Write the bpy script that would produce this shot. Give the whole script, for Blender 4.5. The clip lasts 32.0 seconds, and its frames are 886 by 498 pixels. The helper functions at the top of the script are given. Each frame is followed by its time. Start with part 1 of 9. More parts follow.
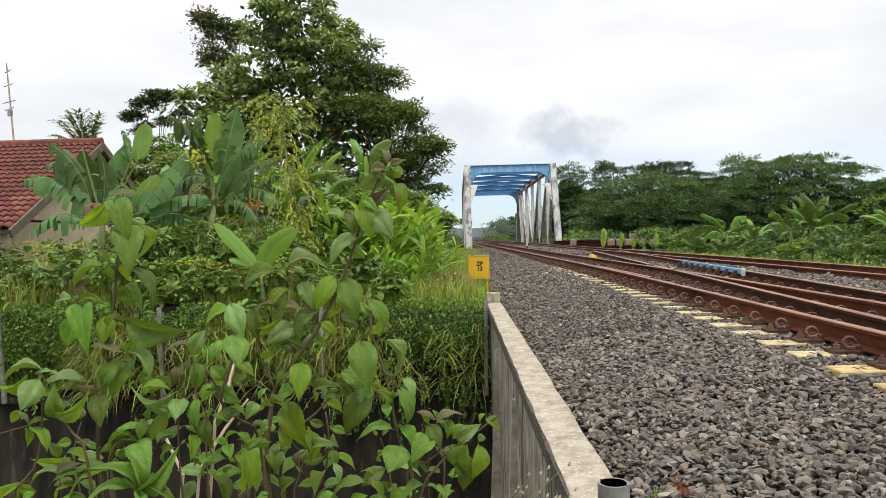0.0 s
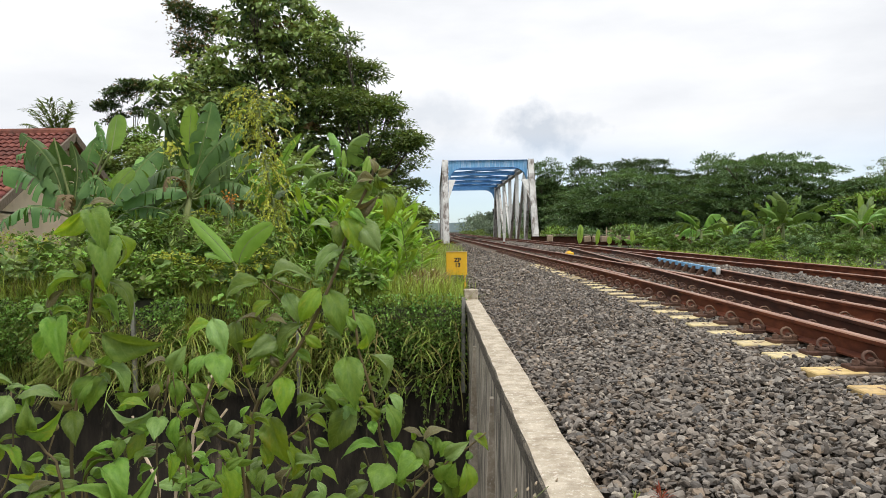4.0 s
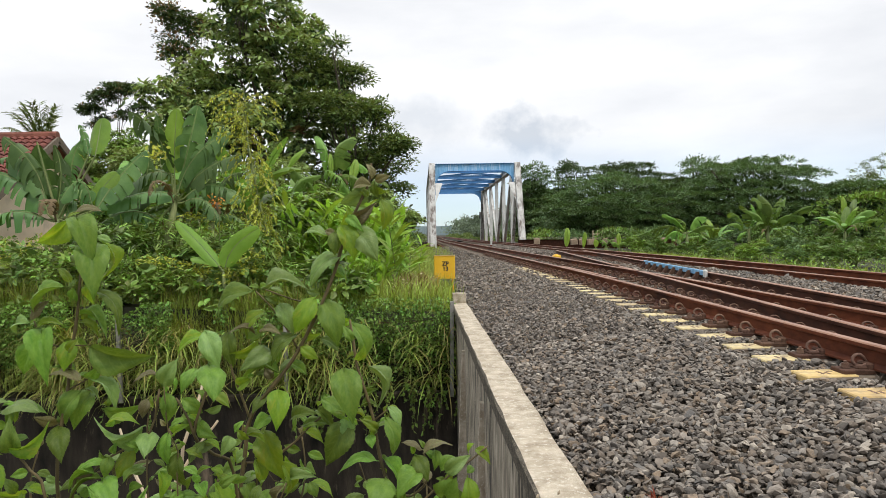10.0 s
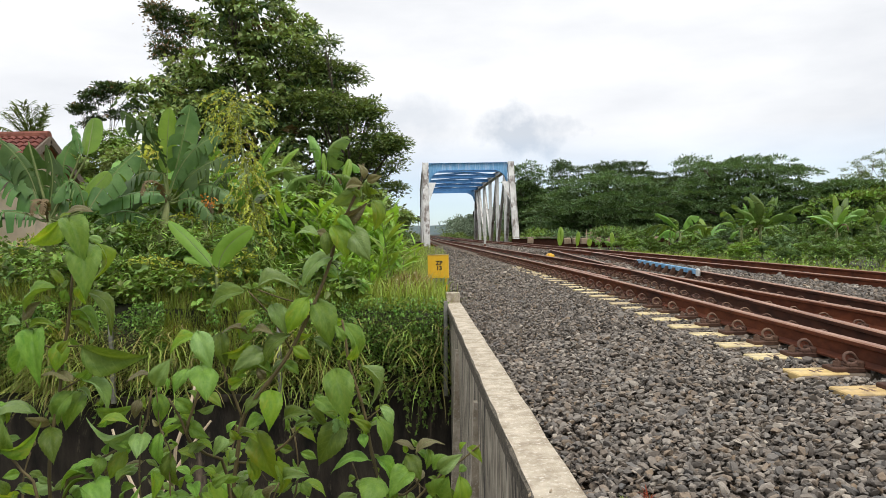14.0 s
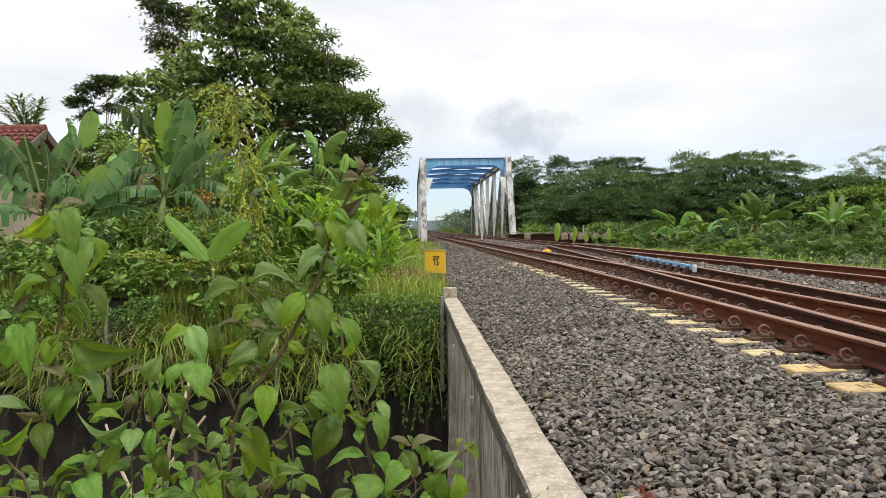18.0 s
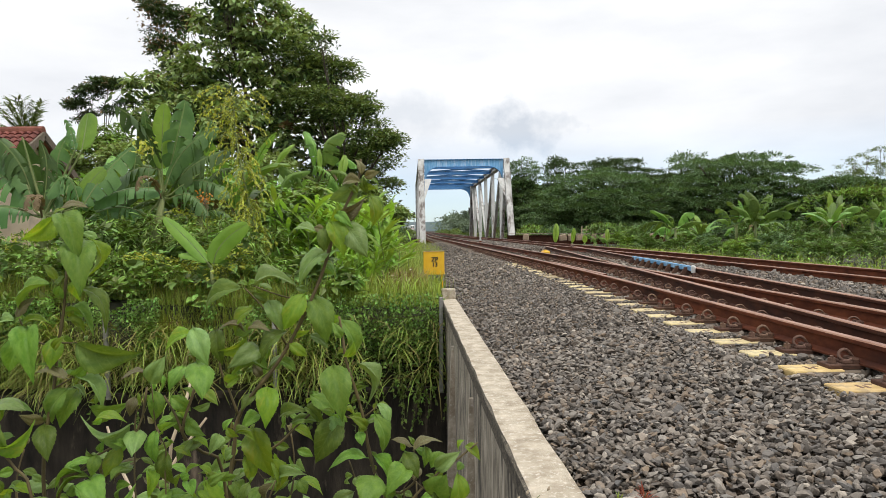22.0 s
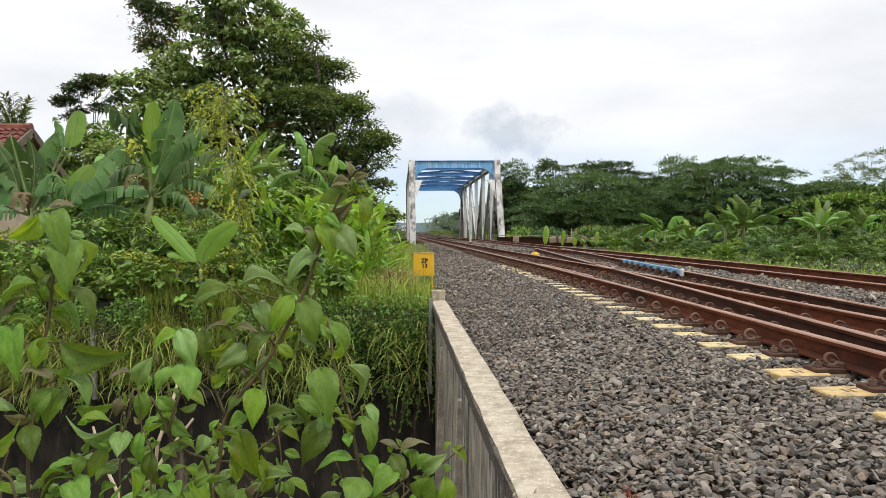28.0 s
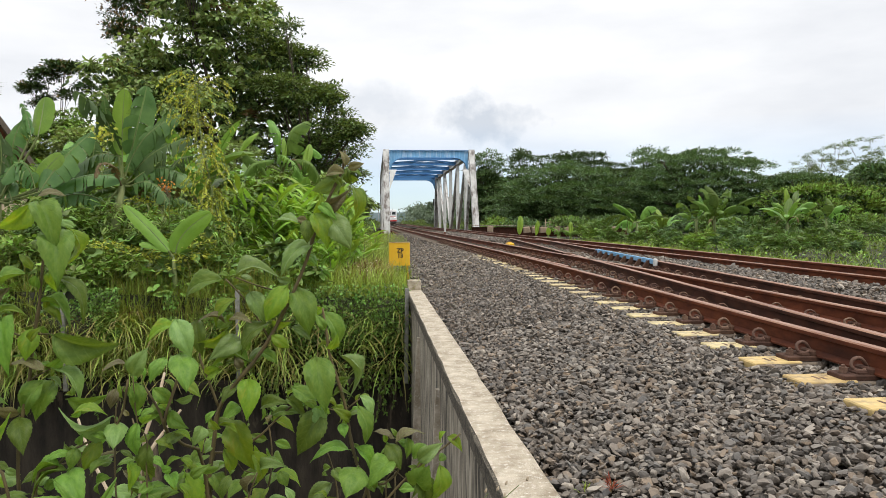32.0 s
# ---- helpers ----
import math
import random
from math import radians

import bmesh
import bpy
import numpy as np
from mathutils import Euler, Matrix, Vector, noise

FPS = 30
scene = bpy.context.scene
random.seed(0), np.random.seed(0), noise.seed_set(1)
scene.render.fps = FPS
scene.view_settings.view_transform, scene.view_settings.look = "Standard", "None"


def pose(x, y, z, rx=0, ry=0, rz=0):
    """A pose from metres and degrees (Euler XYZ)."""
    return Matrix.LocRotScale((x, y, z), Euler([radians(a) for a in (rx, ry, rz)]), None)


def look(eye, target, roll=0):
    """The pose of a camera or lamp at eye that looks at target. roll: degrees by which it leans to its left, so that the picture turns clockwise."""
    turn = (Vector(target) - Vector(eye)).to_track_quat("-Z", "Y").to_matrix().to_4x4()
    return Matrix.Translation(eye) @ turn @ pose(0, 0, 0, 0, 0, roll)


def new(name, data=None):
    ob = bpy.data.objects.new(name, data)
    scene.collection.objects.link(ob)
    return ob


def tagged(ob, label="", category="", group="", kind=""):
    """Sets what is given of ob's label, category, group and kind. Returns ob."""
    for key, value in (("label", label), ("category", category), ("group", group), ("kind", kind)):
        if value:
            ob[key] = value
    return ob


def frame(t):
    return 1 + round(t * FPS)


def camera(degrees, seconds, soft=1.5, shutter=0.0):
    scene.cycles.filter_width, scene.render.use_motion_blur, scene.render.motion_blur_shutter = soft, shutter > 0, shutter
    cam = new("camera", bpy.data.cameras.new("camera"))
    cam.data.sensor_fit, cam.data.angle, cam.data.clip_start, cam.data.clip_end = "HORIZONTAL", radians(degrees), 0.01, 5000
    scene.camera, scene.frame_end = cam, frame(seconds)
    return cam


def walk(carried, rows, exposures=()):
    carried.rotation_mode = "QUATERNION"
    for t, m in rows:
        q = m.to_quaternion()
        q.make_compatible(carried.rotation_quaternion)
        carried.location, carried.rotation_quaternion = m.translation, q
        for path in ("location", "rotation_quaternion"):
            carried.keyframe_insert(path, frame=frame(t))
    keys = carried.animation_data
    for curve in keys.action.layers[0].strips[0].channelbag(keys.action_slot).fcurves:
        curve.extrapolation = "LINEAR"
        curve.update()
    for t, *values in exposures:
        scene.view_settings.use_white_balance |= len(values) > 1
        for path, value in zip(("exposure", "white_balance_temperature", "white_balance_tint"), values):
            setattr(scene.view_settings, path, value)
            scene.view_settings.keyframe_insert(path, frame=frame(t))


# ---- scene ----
cam = camera(61.9, 32.0, soft=0.9)
PATH = [
    (0, (0.169, -0.086, 0.936), (0.093, 1.912, 0.905), -1.4),
    (0.5, (0.169, -0.084, 0.936), (0.096, 1.915, 0.902), -1.6),
    (1, (0.171, -0.085, 0.937), (0.108, 1.914, 0.901), -1.6),
    (1.5, (0.169, -0.088, 0.937), (0.116, 1.911, 0.904), -1.5),
    (2, (0.167, -0.091, 0.939), (0.123, 1.908, 0.908), -1.4),
    (2.5, (0.16, -0.08, 0.95), (0.127, 1.92, 0.912), -1.4),
    (3, (0.156, -0.071, 0.959), (0.134, 1.928, 0.914), -1.1),
    (3.5, (0.15, -0.062, 0.965), (0.137, 1.938, 0.918), -0.8),
    (5.5, (0.146, -0.049, 0.974), (0.128, 1.95, 0.926), -1.0),
    (6, (0.145, -0.051, 0.975), (0.128, 1.948, 0.922), -0.9),
    (6.5, (0.139, -0.054, 0.975), (0.124, 1.945, 0.922), -0.6),
    (7, (0.137, -0.056, 0.974), (0.13, 1.943, 0.923), -0.9),
    (7.5, (0.133, -0.045, 0.972), (0.14, 1.954, 0.914), -0.9),
    (8, (0.13, -0.038, 0.975), (0.145, 1.961, 0.911), -1.1),
    (8.5, (0.127, -0.028, 0.978), (0.139, 1.971, 0.922), -1.2),
    (9, (0.126, -0.023, 0.98), (0.142, 1.976, 0.938), -1.0),
    (9.5, (0.126, -0.02, 0.978), (0.145, 1.979, 0.943), -0.8),
    (10, (0.126, -0.019, 0.976), (0.148, 1.981, 0.937), -1.0),
    (10.5, (0.126, -0.02, 0.977), (0.146, 1.98, 0.937), -1.0),
    (11, (0.125, -0.022, 0.977), (0.149, 1.978, 0.937), -1.0),
    (11.5, (0.125, -0.027, 0.978), (0.151, 1.973, 0.94), -1.0),
    (12, (0.124, -0.024, 0.977), (0.155, 1.975, 0.938), -1.0),
    (12.5, (0.126, -0.021, 0.978), (0.162, 1.978, 0.938), -0.8),
    (13, (0.127, -0.021, 0.977), (0.167, 1.978, 0.937), -0.9),
    (13.5, (0.128, -0.022, 0.977), (0.168, 1.978, 0.936), -1.1),
    (14, (0.129, -0.024, 0.977), (0.168, 1.976, 0.936), -1.1),
    (14.5, (0.13, -0.024, 0.977), (0.17, 1.976, 0.941), -1.2),
    (16.5, (0.13, -0.026, 0.977), (0.171, 1.974, 0.934), -1.3),
    (17, (0.131, -0.024, 0.977), (0.171, 1.975, 0.931), -1.2),
    (17.5, (0.131, -0.017, 0.976), (0.175, 1.982, 0.927), -1.1),
    (18, (0.129, -0.009, 0.975), (0.176, 1.99, 0.921), -0.9),
    (18.5, (0.129, -0.012, 0.976), (0.18, 1.987, 0.921), -1.0),
    (19, (0.128, -0.011, 0.976), (0.178, 1.987, 0.922), -1.0),
    (19.5, (0.126, -0.012, 0.976), (0.174, 1.986, 0.924), -0.9),
    (20, (0.125, -0.014, 0.975), (0.167, 1.985, 0.925), -0.9),
    (20.5, (0.124, -0.015, 0.975), (0.164, 1.984, 0.923), -0.7),
    (21, (0.124, -0.016, 0.975), (0.164, 1.983, 0.923), -0.9),
    (21.5, (0.124, -0.013, 0.976), (0.165, 1.986, 0.922), -1.0),
    (22, (0.125, -0.015, 0.977), (0.176, 1.984, 0.926), -1.0),
    (22.5, (0.124, -0.018, 0.976), (0.181, 1.981, 0.927), -1.0),
    (23, (0.124, -0.02, 0.978), (0.176, 1.979, 0.923), -1.3),
    (23.5, (0.125, -0.02, 0.978), (0.186, 1.978, 0.92), -1.1),
    (24, (0.124, -0.02, 0.978), (0.184, 1.978, 0.923), -1.0),
    (24.5, (0.126, -0.023, 0.979), (0.184, 1.976, 0.926), -0.9),
    (25, (0.126, -0.019, 0.978), (0.182, 1.98, 0.925), -1.0),
    (25.5, (0.126, -0.016, 0.976), (0.182, 1.983, 0.921), -0.9),
    (27.5, (0.125, -0.017, 0.98), (0.193, 1.981, 0.921), -0.7),
    (28, (0.127, -0.017, 0.979), (0.205, 1.981, 0.931), -0.5),
    (28.5, (0.124, -0.015, 0.978), (0.204, 1.983, 0.935), -0.1),
    (29, (0.121, -0.017, 0.977), (0.202, 1.981, 0.93), -0.6),
    (29.5, (0.117, -0.02, 0.978), (0.208, 1.977, 0.92), -0.4),
    (30, (0.114, -0.019, 0.977), (0.22, 1.977, 0.912), -0.4),
    (30.5, (0.106, -0.014, 0.978), (0.219, 1.981, 0.907), -0.6),
    (31, (0.099, -0.014, 0.978), (0.223, 1.981, 0.905), -0.4),
    (31.5, (0.096, -0.013, 0.978), (0.231, 1.981, 0.9), -0.6),
    (32, (0.091, -0.017, 0.98), (0.239, 1.976, 0.904), -0.4),
]
walk(cam, [(t, look(eye, target, roll)) for t, eye, target, roll in PATH])

# ---------------------------------------------------------------- world, sun, exposure
world = bpy.data.worlds.new("overcast_sky")
scene.world = world
world.use_nodes = True
wn, wl = world.node_tree.nodes, world.node_tree.links
wn.clear()


def wnode(kind, **vals):
    n = wn.new(kind)
    for k, v in vals.items():
        n.inputs[k].default_value = v
    return n


SUN_EL, SUN_AZ = radians(64), radians(148)
sky = wn.new("ShaderNodeTexSky")
sky.sky_type, sky.sun_disc = "NISHITA", False
sky.sun_elevation, sky.sun_rotation = SUN_EL, SUN_AZ
sky.air_density, sky.dust_density = 1.0, 0.3
sky_dim = wn.new("ShaderNodeVectorMath")
sky_dim.operation = "MULTIPLY"
sky_dim.inputs[1].default_value = (0.085, 0.112, 0.150)
wl.new(sky.outputs[0], sky_dim.inputs[0])
coord = wn.new("ShaderNodeTexCoord")
squash = wn.new("ShaderNodeMapping")
squash.inputs["Scale"].default_value = (1.0, 1.0, 3.2)
wl.new(coord.outputs["Generated"], squash.inputs[0])
cloud = wnode("ShaderNodeTexNoise", Scale=2.6, Detail=7.0, Roughness=0.52)
wl.new(squash.outputs[0], cloud.inputs["Vector"])
ramp = wn.new("ShaderNodeValToRGB")
ramp.color_ramp.elements[0].position, ramp.color_ramp.elements[0].color = 0.30, (0.83, 0.845, 0.875, 1)
ramp.color_ramp.elements[1].position, ramp.color_ramp.elements[1].color = 0.62, (1.10, 1.10, 1.10, 1)
wl.new(cloud.outputs[0], ramp.inputs[0])
# one darker cloud bank low in the sky beyond the bridge
far_cloud = wn.new("ShaderNodeVectorMath")
far_cloud.operation = "DISTANCE"
warp = wn.new("ShaderNodeMapping")
warp.inputs["Scale"].default_value = (1.0, 1.0, 2.3)
jitter = wnode("ShaderNodeTexNoise", Scale=11.0, Detail=6.0, Roughness=0.6)
wl.new(coord.outputs["Generated"], jitter.inputs["Vector"])
jmix = wn.new("ShaderNodeVectorMath")
jmix.operation = "MULTIPLY_ADD"
jmix.inputs[1].default_value = (0.22, 0.22, 0.12)
wl.new(jitter.outputs["Color"], jmix.inputs[0])
wl.new(coord.outputs["Generated"], jmix.inputs[2])
wl.new(jmix.outputs[0], warp.inputs[0])
wl.new(warp.outputs[0], far_cloud.inputs[0])
far_cloud.inputs[1].default_value = (0.242, 1.08, 0.452)
bank = wn.new("ShaderNodeMapRange")
bank.inputs["From Min"].default_value, bank.inputs["From Max"].default_value = 0.084, 0.036
wl.new(far_cloud.outputs["Value"], bank.inputs["Value"])
soft_bank = wn.new("ShaderNodeMath")
soft_bank.operation = "MULTIPLY"
soft_bank.inputs[1].default_value = 0.8
wl.new(bank.outputs[0], soft_bank.inputs[0])
side_cloud = wn.new("ShaderNodeVectorMath")
side_cloud.operation = "DISTANCE"
wl.new(warp.outputs[0], side_cloud.inputs[0])
side_cloud.inputs[1].default_value = (0.077, 1.095, 0.483)
side_bank = wn.new("ShaderNodeMapRange")
side_bank.inputs["From Min"].default_value, side_bank.inputs["From Max"].default_value = 0.10, 0.03
side_bank.inputs["To Max"].default_value = 0.45
wl.new(side_cloud.outputs["Value"], side_bank.inputs["Value"])
banks = wn.new("ShaderNodeMath")
banks.operation = "MAXIMUM"
wl.new(soft_bank.outputs[0], banks.inputs[0])
wl.new(side_bank.outputs[0], banks.inputs[1])
mix_bank = wn.new("ShaderNodeMix")
mix_bank.data_type = "RGBA"
mix_bank.inputs[7].default_value = (0.62, 0.67, 0.74, 1)
wl.new(banks.outputs[0], mix_bank.inputs[0])
wl.new(ramp.outputs[0], mix_bank.inputs[6])
# clearer blue sky low over the horizon
sep = wn.new("ShaderNodeSeparateXYZ")
wl.new(coord.outputs["Generated"], sep.inputs[0])
low = wn.new("ShaderNodeMapRange")
low.inputs["From Min"].default_value, low.inputs["From Max"].default_value = 0.02, 0.13
low.inputs["To Min"].default_value, low.inputs["To Max"].default_value = 0.30, 0.95
wl.new(sep.outputs[2], low.inputs["Value"])
veil = wn.new("ShaderNodeMix")
veil.data_type = "RGBA"
wl.new(low.outputs[0], veil.inputs[0])
wl.new(sky_dim.outputs[0], veil.inputs[6])
wl.new(mix_bank.outputs[2], veil.inputs[7])
# an overcast sky is brighter towards the zenith
zenith = wn.new("ShaderNodeMapRange")
zenith.interpolation_type = "SMOOTHSTEP"
zenith.inputs["From Min"].default_value, zenith.inputs["From Max"].default_value = 0.25, 0.95
zenith.inputs["To Min"].default_value, zenith.inputs["To Max"].default_value = 1.0, 1.5
wl.new(sep.outputs[2], zenith.inputs["Value"])
lift = wn.new("ShaderNodeVectorMath")
lift.operation = "SCALE"
wl.new(veil.outputs[2], lift.inputs[0])
wl.new(zenith.outputs[0], lift.inputs["Scale"])
bg = wnode("ShaderNodeBackground", Strength=1.02)
wl.new(lift.outputs[0], bg.inputs["Color"])
wo = wn.new("ShaderNodeOutputWorld")
wl.new(bg.outputs[0], wo.inputs[0])

sun = new("sun", bpy.data.lights.new("sun", "SUN"))
sun.data.energy, sun.data.angle, sun.data.color = 1.9, radians(14), (1.0, 0.95, 0.86)
sun.matrix_world = look((0, 0, 50), (-math.sin(SUN_AZ) * 40, -math.cos(SUN_AZ) * 40, 50 - 40 * math.tan(SUN_EL)))
scene.view_settings.exposure = 0.0


# ---------------------------------------------------------------- materials
def material(name, c1, c2, scale=6.0, rough=0.8, bump=0.3, metal=0.0, stain=None, stain_scale=1.2, stain_lo=0.52, stain_hi=0.68,
             vary=0.0, leaf=0.0, stretch=(1, 1, 1), bump_scale=None, island=False, spec=0.4):
    """Two-tone noise, larger stains, relief; vary: brightness by object or island; leaf: light let through."""
    m = bpy.data.materials.new(name)
    m.use_nodes = True
    n, l = m.node_tree.nodes, m.node_tree.links
    b = n["Principled BSDF"]
    tc = n.new("ShaderNodeTexCoord")
    mp = n.new("ShaderNodeMapping")
    mp.inputs["Scale"].default_value = stretch
    l.new(tc.outputs["Object"], mp.inputs[0])
    no = n.new("ShaderNodeTexNoise")
    no.inputs["Scale"].default_value, no.inputs["Detail"].default_value, no.inputs["Roughness"].default_value = scale, 6, 0.62
    l.new(mp.outputs[0], no.inputs["Vector"])
    cr = n.new("ShaderNodeValToRGB")
    cr.color_ramp.elements[0].position, cr.color_ramp.elements[0].color = 0.34, (*c1, 1)
    cr.color_ramp.elements[1].position, cr.color_ramp.elements[1].color = 0.68, (*c2, 1)
    l.new(no.outputs[0], cr.inputs[0])
    out = cr.outputs[0]
    if stain:
        ns = n.new("ShaderNodeTexNoise")
        ns.inputs["Scale"].default_value, ns.inputs["Detail"].default_value, ns.inputs["Roughness"].default_value = stain_scale, 7, 0.65
        l.new(mp.outputs[0], ns.inputs["Vector"])
        mr = n.new("ShaderNodeMapRange")
        mr.inputs["From Min"].default_value, mr.inputs["From Max"].default_value = stain_lo, stain_hi
        l.new(ns.outputs[0], mr.inputs["Value"])
        mx = n.new("ShaderNodeMix")
        mx.data_type = "RGBA"
        mx.inputs[7].default_value = (*stain, 1)
        l.new(mr.outputs[0], mx.inputs[0])
        l.new(out, mx.inputs[6])
        out = mx.outputs[2]
    if vary:
        if island:
            src = n.new("ShaderNodeNewGeometry").outputs["Random Per Island"]
        else:
            src = n.new("ShaderNodeObjectInfo").outputs["Random"]
        mr = n.new("ShaderNodeMapRange")
        mr.inputs["To Min"].default_value, mr.inputs["To Max"].default_value = 1 - vary, 1 + vary
        l.new(src, mr.inputs["Value"])
        hs = n.new("ShaderNodeHueSaturation")
        l.new(mr.outputs[0], hs.inputs["Value"])
        hue = n.new("ShaderNodeMapRange")
        hue.inputs["To Min"].default_value, hue.inputs["To Max"].default_value = 0.5 - vary * 0.04, 0.5 + vary * 0.04
        l.new(src, hue.inputs["Value"])
        l.new(hue.outputs[0], hs.inputs["Hue"])
        l.new(out, hs.inputs["Color"])
        out = hs.outputs[0]
    l.new(out, b.inputs["Base Color"])
    b.inputs["Roughness"].default_value, b.inputs["Metallic"].default_value = rough, metal
    b.inputs["Specular IOR Level"].default_value = spec
    if bump:
        bp = n.new("ShaderNodeBump")
        bp.inputs["Strength"].default_value, bp.inputs["Distance"].default_value = bump, 0.02
        if bump_scale:
            nb = n.new("ShaderNodeTexNoise")
            nb.inputs["Scale"].default_value, nb.inputs["Detail"].default_value = bump_scale, 5
            l.new(mp.outputs[0], nb.inputs["Vector"])
            l.new(nb.outputs[0], bp.inputs["Height"])
        else:
            l.new(no.outputs[0], bp.inputs["Height"])
        l.new(bp.outputs[0], b.inputs["Normal"])
    if leaf:
        tr = n.new("ShaderNodeBsdfTranslucent")
        glow = n.new("ShaderNodeMix")
        glow.data_type, glow.blend_type = "RGBA", "MULTIPLY"
        glow.inputs[0].default_value = 1.0
        glow.inputs[7].default_value = (1.3, 1.15, 0.55, 1)
        l.new(out, glow.inputs[6])
        l.new(glow.outputs[2], tr.inputs[0])
        ms = n.new("ShaderNodeMixShader")
        ms.inputs[0].default_value = leaf
        l.new(b.outputs[0], ms.inputs[1])
        l.new(tr.outputs[0], ms.inputs[2])
        l.new(ms.outputs[0], n["Material Output"].inputs[0])
    return m


def foliage(name, c1, c2, vary=0.3, leaf=0.3, rough=0.5, scale=3.0):
    return material(name, c1, c2, scale=scale, rough=rough, bump=0.0, vary=vary, leaf=leaf, island=True, spec=0.35)


# Soil colour is darkened to put shade into gaps between plants.
M_GROUND = material("shade_dark_grassy_soil", (0.014, 0.015, 0.007), (0.034, 0.035, 0.016), 2.0, 0.95, 0.5, stain=(0.05, 0.038, 0.024), stain_scale=0.35)
# Near-black: shade in the gaps between stones is put into this colour.
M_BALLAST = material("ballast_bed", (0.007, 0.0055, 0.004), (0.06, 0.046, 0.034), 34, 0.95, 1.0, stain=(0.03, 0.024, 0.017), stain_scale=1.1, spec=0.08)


def stone_material(name, island):
    """Broken stone: each chip its own grey, brown or pale tone, fine grain, dusty flecks."""
    m = material(name, (0.58, 0.555, 0.525), (0.84, 0.80, 0.75), 45, 0.8, 0.25)
    n, l = m.node_tree.nodes, m.node_tree.links
    b = n["Principled BSDF"]
    grain = b.inputs["Base Color"].links[0].from_socket
    src = n.new("ShaderNodeNewGeometry").outputs["Random Per Island"] if island else n.new("ShaderNodeObjectInfo").outputs["Random"]
    tone = n.new("ShaderNodeValToRGB")
    e = tone.color_ramp.elements
    tones = ((0.0, (0.075, 0.066, 0.058)), (0.14, (0.22, 0.207, 0.195)), (0.26, (0.13, 0.112, 0.096)), (0.42, (0.30, 0.278, 0.252)), (0.54, (0.185, 0.15, 0.12)), (0.68, (0.37, 0.345, 0.315)), (0.78, (0.29, 0.222, 0.158)), (0.88, (0.135, 0.136, 0.138)), (0.985, (0.50, 0.458, 0.40)))
    e[0].position, e[0].color = tones[0][0], (*tones[0][1], 1)
    e[1].position, e[1].color = tones[-1][0], (*tones[-1][1], 1)
    for p, c in tones[1:-1]:
        k = e.new(p)
        k.color = (*c, 1)
    l.new(src, tone.inputs[0])
    mul = n.new("ShaderNodeMix")
    mul.data_type, mul.blend_type = "RGBA", "MULTIPLY"
    mul.inputs[0].default_value = 1.0
    l.new(tone.outputs[0], mul.inputs[6])
    l.new(grain, mul.inputs[7])
    l.new(mul.outputs[2], b.inputs["Base Color"])
    return m


M_STONE = stone_material("crushed_stone", True)
M_STONE_ONE = stone_material("single_stone", False)
M_RUST = material("rusty_rail_steel", (0.066, 0.0175, 0.008), (0.158, 0.045, 0.018), 9, 0.8, 0.15, stain=(0.03, 0.011, 0.007), stain_scale=1.6, stretch=(1, 0.35, 1), spec=0.2)
M_RUST_DARK = material("dark_rusty_rail_steel", (0.034, 0.014, 0.009), (0.085, 0.031, 0.017), 9, 0.8, 0.15, stain=(0.10, 0.038, 0.02), stain_scale=1.1, stain_lo=0.58, stain_hi=0.7, stretch=(1, 0.35, 1), spec=0.2)
M_HEAD = material("worn_rail_head", (0.20, 0.08, 0.042), (0.40, 0.22, 0.14), 14, 0.42, 0.05, metal=0.2, stretch=(1, 0.1, 1), spec=0.3)
M_CLIP = material("rusty_clip", (0.11, 0.062, 0.042), (0.21, 0.13, 0.092), 30, 0.75, 0.2, vary=0.25, spec=0.25)
M_PLATE = material("rusty_baseplate", (0.055, 0.03, 0.02), (0.115, 0.062, 0.042), 18, 0.85, 0.3, vary=0.2, spec=0.2)
M_SLEEPER = material("oily_sleeper", (0.10, 0.075, 0.055), (0.19, 0.15, 0.115), 8, 0.9, 0.4, vary=0.15, stretch=(0.3, 3, 1))
M_YELLOW = material("worn_yellow_paint", (0.50, 0.355, 0.13), (0.70, 0.53, 0.25), 9, 0.75, 0.2, stain=(0.28, 0.215, 0.13), stain_scale=7, stain_lo=0.5, stain_hi=0.68, vary=0.2)
M_YELLOW_WORN = material("faded_cream_paint", (0.42, 0.33, 0.165), (0.62, 0.51, 0.29), 9, 0.8, 0.2, stain=(0.28, 0.235, 0.165), stain_scale=7, stain_lo=0.48, stain_hi=0.66, vary=0.2)
M_CONC = material("weathered_concrete", (0.29, 0.235, 0.165), (0.60, 0.53, 0.42), 6, 0.92, 0.7, stain=(0.66, 0.61, 0.52), stain_scale=30, stain_lo=0.54, stain_hi=0.66, bump_scale=120)
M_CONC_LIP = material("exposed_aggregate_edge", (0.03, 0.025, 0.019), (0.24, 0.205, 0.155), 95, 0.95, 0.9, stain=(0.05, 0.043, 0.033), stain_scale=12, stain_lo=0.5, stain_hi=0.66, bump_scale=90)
M_CONC_STREAK = material("streaked_concrete", (0.15, 0.125, 0.092), (0.58, 0.51, 0.40), 9, 0.9, 0.5, stain=(0.045, 0.039, 0.031), stain_scale=5.5, stain_lo=0.46, stain_hi=0.62, stretch=(1.8, 1.8, 0.3), bump_scale=40)
M_CONC_TAN = material("tan_concrete", (0.24, 0.175, 0.12), (0.38, 0.29, 0.2), 4, 0.9, 0.3, stain=(0.2, 0.15, 0.1), stain_scale=1.5)
